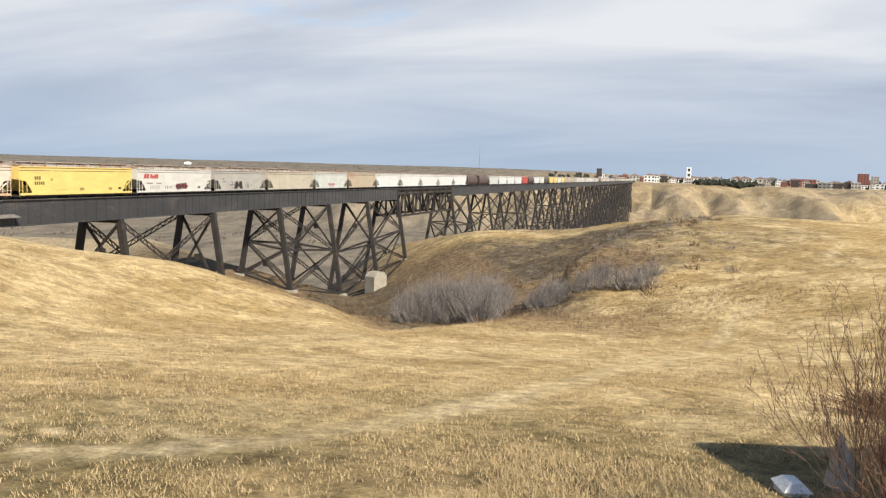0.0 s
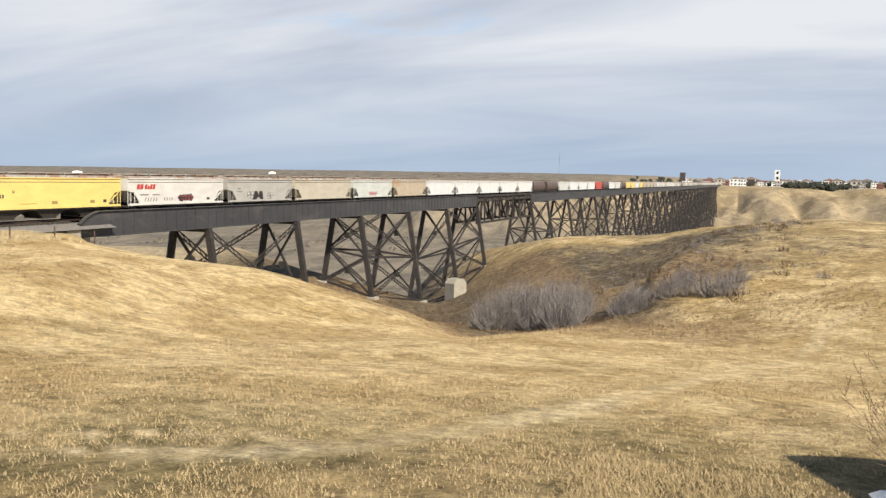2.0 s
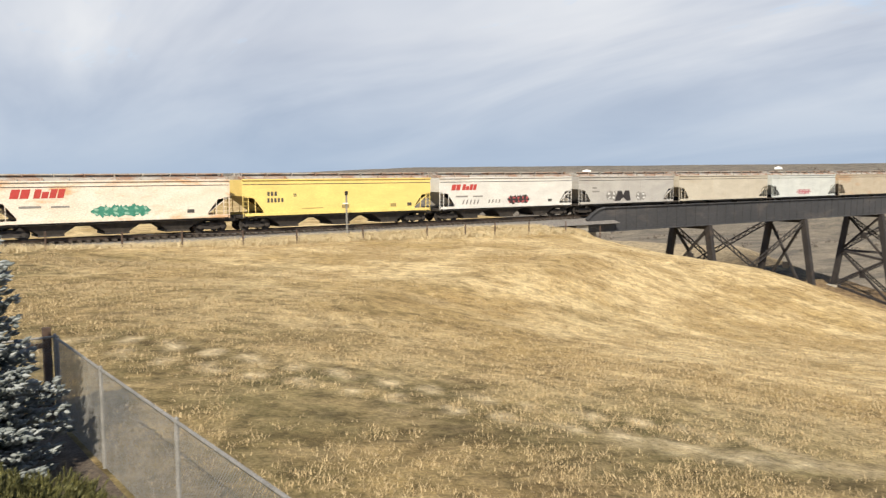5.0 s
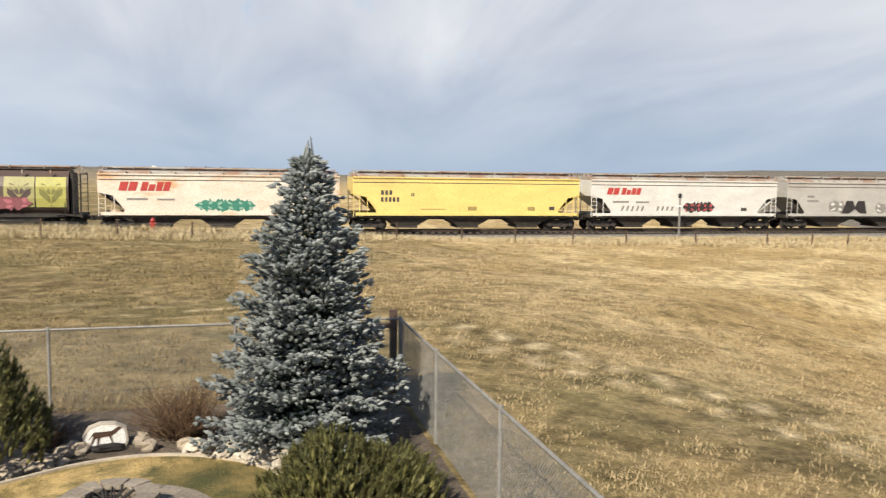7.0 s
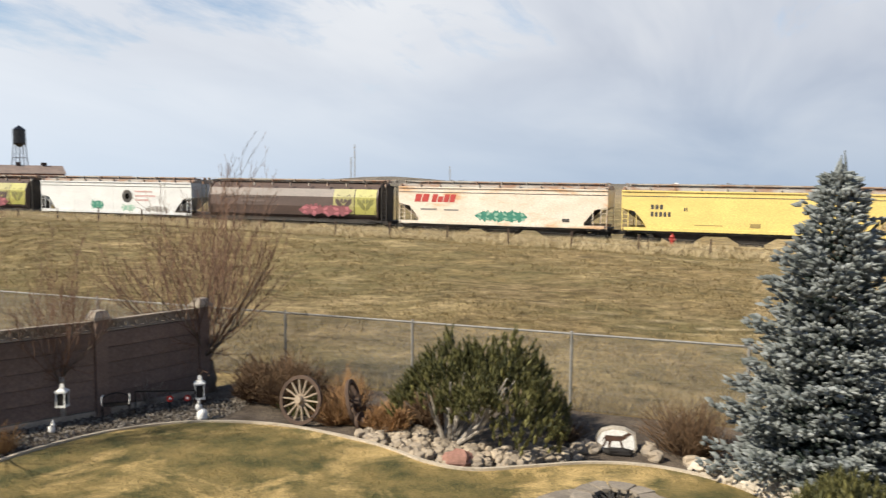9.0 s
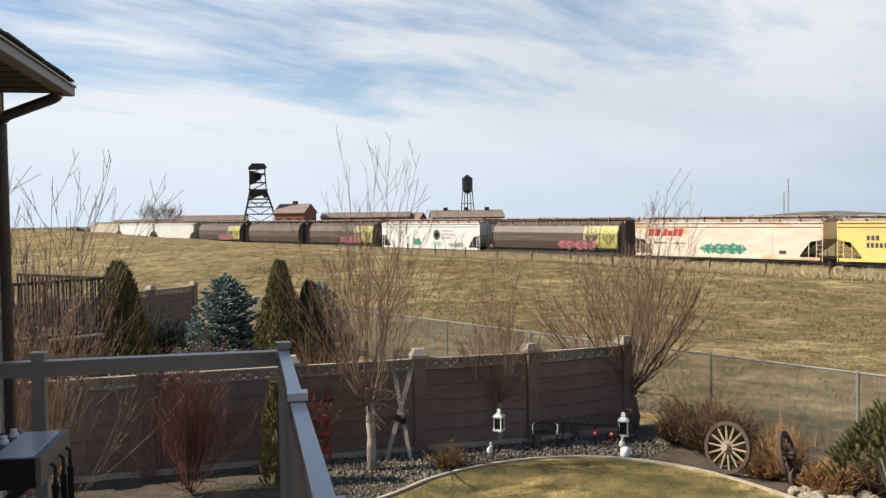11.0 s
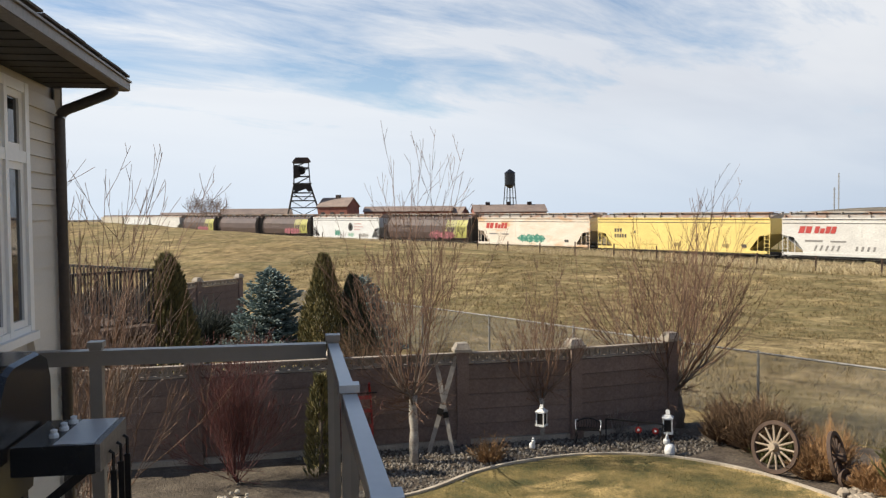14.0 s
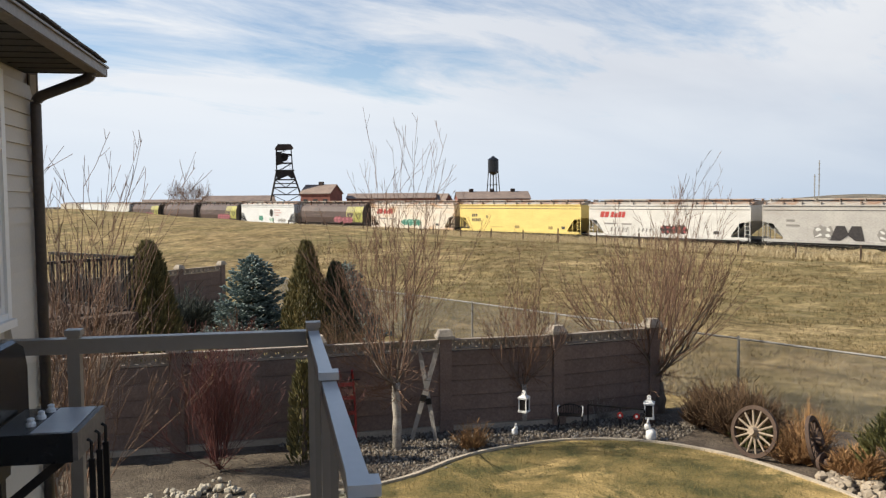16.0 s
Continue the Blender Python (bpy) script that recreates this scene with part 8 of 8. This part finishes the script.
def headframe():
    x, y, z = spot(61.1, 330)
    h = thing("mine_headframe", "tall black steel mine headframe with a tapered lattice tower", "headframe", at=pose(x, y, z, 0, 0, 61) @ Matrix.Diagonal((1.1, 1.0, 1.1, 1.0)))
    H = 25.0

    def corner(sx, sy, q):
        left, right = -6.4 + 3.3 * min(q / 0.62, 1.0), 7.4 - 4.9 * min(q / 0.62, 1.0) - 0.6 * max(0.0, q - 0.62) / 0.38
        return Vector((left if sx < 0 else right, sy * (4.6 - 2.2 * q), H * q))
    for sx in (-1, 1):
        for sy in (-1, 1):
            part("leg", Mesh().beam(corner(sx, sy, 0), corner(sx, sy, 0.62), 0.42, 0.42).beam(corner(sx, sy, 0.62), corner(sx, sy, 0.96), 0.34, 0.34), STEEL, h)
    br = Mesh()
    lv = [0.0, 0.10, 0.20, 0.30, 0.40, 0.51, 0.62, 0.74, 0.86, 0.96]
    for q0, q1 in zip(lv, lv[1:]):
        for a, b in (((-1, -1), (1, -1)), ((-1, 1), (1, 1)), ((-1, -1), (-1, 1)), ((1, -1), (1, 1))):
            br.beam(corner(*a, q1), corner(*b, q1), 0.30, 0.30)
            if q1 < 0.6:
                c = (corner(*a, q0) + corner(*b, q0)) / 2
                br.beam(c, corner(*a, q1), 0.20, 0.20).beam(c, corner(*b, q1), 0.20, 0.20)
            else:
                br.beam(corner(*a, q0), corner(*b, q1), 0.18, 0.18)
    for k in range(9):
        br.beam((2.0 - 0.35 * k, -2.6, 15.6 + 0.9 * k), (2.2 - 0.35 * k, 2.6, 15.6 + 0.9 * k), 0.14, 0.14)
    part("bracing", br, STEEL, h)
    part("cladding", Mesh().prism([(-3.1, 12.6), (-3.0, 15.2), (-0.4, 15.9), (2.5, 15.0), (2.9, 13.2), (1.9, 13.0), (0.8, 14.0), (-1.4, 13.2)], -3.1, -2.8), STEEL, h, "torn black sheet cladding")
    part("cladding", Mesh().prism([(-2.9, 17.6), (-3.0, 22.4), (-1.3, 22.4), (-1.5, 20.2), (-0.7, 19.6), (-0.9, 18.2)], -2.75, -2.5), STEEL, h, "torn black sheet cladding")
    part("platform", Mesh().box((-0.3, 0, 16.0), (6.6, 6.4, 0.25)).box((-0.3, 0, 11.4), (8.0, 7.0, 0.22)), STEEL, h)
    part("sheave_wheel", Mesh().lathe((-0.6, 0, 20.6), [(1.25, -0.14), (1.55, -0.14), (1.55, 0.14), (1.25, 0.14), (1.25, -0.14)], n=18, axis="Y"), STEEL, h)
    part("cap_roof", Mesh().prism([(-3.6, 23.4), (-2.4, 25.0), (1.9, 25.0), (2.8, 23.7), (2.2, 23.3), (-3.2, 23.0)], -2.8, 2.8), SHEDDARK, h)


def water_tower():
    x, y, z = spot(47.1, 330)
    t = thing("water_tower", "black riveted water tower tank on four steel legs", "water tower", at=pose(x, y, z, 0, 0, 30))
    part("tank", Mesh().lathe((0, 0, 16.4), [(0.3, -0.9), (1.7, 0.0), (2.1, 0.4), (2.1, 5.0), (2.3, 5.1), (0.2, 6.6)], n=16), BLACKP, t)
    for sx in (-1, 1):
        for sy in (-1, 1):
            part("leg", Mesh().beam((sx * 2.6, sy * 2.6, -1), (sx * 1.5, sy * 1.5, 16.8), 0.28, 0.28), STEEL, t)
    b = Mesh()
    for q in (0.35, 0.7):
        w = 2.6 - 1.1 * q
        for a, c in (((-1, -1), (1, -1)), ((1, -1), (1, 1)), ((1, 1), (-1, 1)), ((-1, 1), (-1, -1))):
            b.beam((a[0] * w, a[1] * w, 16.8 * q), (c[0] * w, c[1] * w, 16.8 * q), 0.16)
    b.tube([(0, 0, -1), (0, 0, 16)], 0.22, 6)
    part("bracing", b, STEEL, t)


headframe()
water_tower()
gabled(58.75, 325, 12.5, 10, 9.2, 12.2, BRICK, TINROOF, "red brick mine building with a gabled roof", -28, 3, 1)
gabled(54.0, 330, 34, 10, 7.4, 8.9, BRICK, TINROOF, "long low red brick mine building", -6, 9, 0)
gabled(50.9, 330, 9, 8, 6.0, 8.6, BRICK, TINROOF, "small red brick gabled building", -24, 2, 0)
gabled(47.2, 320, 27, 12, 6.9, 9.2, BRICK, TINROOF, "broad low brick shed with roof vents", 8, 6, 3)
gabled(64.2, 330, 26, 9, 6.4, 8.0, SHEDDARK, TINROOF, "dark low mine shed", 5, 4, 0)
gabled(68.2, 350, 24, 9, 5.4, 6.6, PALEWALL, TINROOF, "pale low flat building behind the trees", 0, 5, 0)
gabled(41.9, 420, 16, 9, 4.6, 6.6, SHEDDARK, TINROOF, "grey farm shed among bare trees", 0, 2, 0)


def mast(bearing, d, h, label):
    x, y, z = spot(bearing, d)
    m = thing("lattice_mast", label, "radio mast", at=pose(x, y, z))
    part("mast", Mesh().beam((0, 0, -1), (0, 0, h), 0.7, 0.7), GALV, m)
    a = Mesh()
    for k in range(5):
        a.box((0, 0, h * (0.45 + 0.12 * k)), (2.2, 0.5, 0.5))
    part("antenna_array", a, GALV, m)


mast(26.45, 900, 45, "thin grey lattice radio mast on the prairie")
mast(26.7, 930, 32, "thin grey radio mast on the prairie")
mast(-77.3, 1900, 62, "thin grey radio mast beyond the valley")
mast(20.0, 1100, 26, "distant thin pole mast")

# ---------------------------------------------------------------- far trees and town
def far_trees(name, label, spots, material, seed, flat=1.0):
    rng = random.Random(seed)
    m = Mesh()
    for x, y, h in spots:
        z = ground_z(x, y)
        for k in range(6):
            a, q = rng.uniform(0, 6.28), rng.random()
            c = (x + 0.5 * h * flat * q * math.cos(a), y + 0.5 * h * flat * q * math.sin(a), z - 0.2 + h * rng.uniform(0, 0.5))
            m.stone(c, (h * rng.uniform(0.25, 0.5), h * rng.uniform(0.25, 0.5), h * rng.uniform(0.3, 0.5)), rng)
    whole(name, m, material, label, "trees", kind="stuff")


BARETREE = mat("far_bare_trees", (0.13, 0.105, 0.085), (0.20, 0.165, 0.135), scale=0.8, fine=4, rough=0.95, bump=0.5, depth=0.5)
FARGREEN = mat("far_evergreens", (0.030, 0.036, 0.026), (0.055, 0.058, 0.04), scale=0.5, fine=3, rough=0.95, bump=0.5, depth=0.5)


def horizon_spots():
    rng = random.Random(8)
    out = []
    for k in range(420):
        b = rng.uniform(-74, 76) if k < 240 else rng.uniform(-74, -30)
        d = rng.uniform(900, 2300) if b < 38 else rng.uniform(420, 800)
        v = heading(b) * d
        out.append((v.x, v.y, rng.uniform(3, 6) * (d / 1000) ** 0.4))
    return out


far_trees("prairie_shrubs", "scattered bare trees and shelter belts on the far prairie", horizon_spots(), BARETREE, 3, 3.0)
far_trees("mine_shrubs", "bare bushes along the railway cutting", [(*spot(b, d)[:2], h) for b, d, h in ((66.5, 185, 3.0), (63.2, 170, 2.4), (61.6, 160, 2.0), (68.5, 260, 3.5), (60.0, 210, 2.6), (70, 300, 4), (65.3, 290, 5))], BARETREE, 4, 1.5)


def town_tree_spots():
    rng = random.Random(11)
    out = []
    for k in range(110):
        b = -75 - math.degrees(math.atan((rng.uniform(1225, 1330) - 784) / 1485))
        v = heading(b) * rng.uniform(1430, 1500)
        out.append((v.x, v.y, rng.uniform(6, 12)))
    more = []
    for k in range(300):
        b = rng.uniform(-106, -82)
        v = heading(b) * rng.uniform(1560, 2150)
        more.append((v.x, v.y, rng.uniform(5, 11)))
    return out, more


_t, _m = town_tree_spots()
far_trees("town_evergreens", "dark evergreen grove at the edge of the town", _t, FARGREEN, 5, 1.4)
far_trees("town_trees", "bare and green street trees of the far town", _m, FARGREEN, 6, 1.2)
bt = spot(67.3, 300)
bare_tree(bt[0], bt[1], "broad bare tree beside the mine buildings", 71, 3.0, 16, 7.2, 15.5, 0.35, pale=False, z=bt[2], shoots=9, low=6, fine=9.0)


def town_block(px, w, h, d, wall, label, roof=None, windows=3, floors=2, depth=14.0):
    b = -75 - math.degrees(math.atan((px - 784) / 1485))
    x, y, z = spot(b, d)
    t = thing("town_building", label, "building", "buildings of the far town", at=pose(x, y, z - 2, 0, 0, b))
    part("wall", Mesh().box((0, 0, (h + 2) / 2), (w, depth, h + 2)), wall, t)
    for i in range(windows):
        for j in range(floors):
            part("window", Mesh().box((-w / 2 + w * (i + 0.5) / windows, -depth / 2 - 0.02, 2 + h * (j + 0.5) / floors), (w / windows * 0.5, 0.2, h / floors * 0.5)), GLASSDARK, t)
    if roof:
        hh = min(w, depth) * 0.28
        part("roof", Mesh().prism([(-w / 2 - 0.5, h + 2), (0, h + 2 + hh), (w / 2 + 0.5, h + 2)], -depth / 2 - 0.5, depth / 2 + 0.5), roof, t)


GREYWALL = mat("grey_far_walls", (0.30, 0.29, 0.28), (0.22, 0.215, 0.21), scale=0.3, fine=3, rough=0.9)


def build_town():
    rng = random.Random(9)
    town_block(1055, 10, 24, 1640, SHEDDARK, "dark tall frame building at the edge of town", None, 2, 4)
    town_block(1213, 9, 30, 1700, WHITEP, "tall white tower building", None, 1, 3)
    town_block(1520, 19, 27, 1720, BRICK, "tall reddish brown apartment tower", None, 4, 9)
    town_block(1541, 14, 23, 1760, PALEWALL, "pale tall apartment tower block", None, 3, 8)
    town_block(1415, 44, 14, 1680, BRICK, "broad red brick building", None, 7, 2)
    for k in range(70):
        px = 1060 + k * 7.6 + rng.uniform(-5, 5)
        pale = rng.random() < 0.6
        town_block(px, rng.uniform(10, 24), rng.uniform(7, 13), rng.uniform(1560, 1660) if k % 2 else rng.uniform(1750, 2100), rng.choice((PALEWALL, WHITEP)) if pale else rng.choice((BRICK, SHEDDARK, SHEDDARK, GREYWALL)),
                   "pale house at the edge of town" if pale else "dark-roofed house at the edge of town", TINROOF if rng.random() < 0.7 else None, 3, 2)


build_town()
whole("pale_river_house", Mesh().box((0, 0, 3), (14, 10, 6)), PALEWALL, "pale house on the valley floor", "building", at=pose(560, 100, ground_z(560, 100)))
for _b, _d, _w in ((-36, 2300, 16), (-46, 2400, 24), (-27, 2500, 18), (-14, 2400, 20), (-58, 2300, 18), (5, 2500, 16)):
    _x, _y, _z = spot(_b, _d)
    whole("far_farm_building", Mesh().prism([(-_w / 2, 0), (-_w / 2, 5), (0, 7.5), (_w / 2, 5), (_w / 2, 0)], -6, 6), WHITEP, "pale farm building far off on the prairie", "building", at=pose(_x, _y, _z, 0, 0, _b))

# small clutter on the field and in the garden
def wooden_bin():
    b = thing("wooden_box", "weathered open wooden box below the deck", "box", at=pose(-8.6, 2.2, 0.02, 0, 0, 20))
    for s in (-1, 1):
        part("side", Mesh().box((s * 0.28, 0, 0.3), (0.03, 0.6, 0.6)), TIMBER, b)
        part("side", Mesh().box((0, s * 0.28, 0.3), (0.56, 0.03, 0.6)), TIMBER, b)


wooden_bin()

motions()
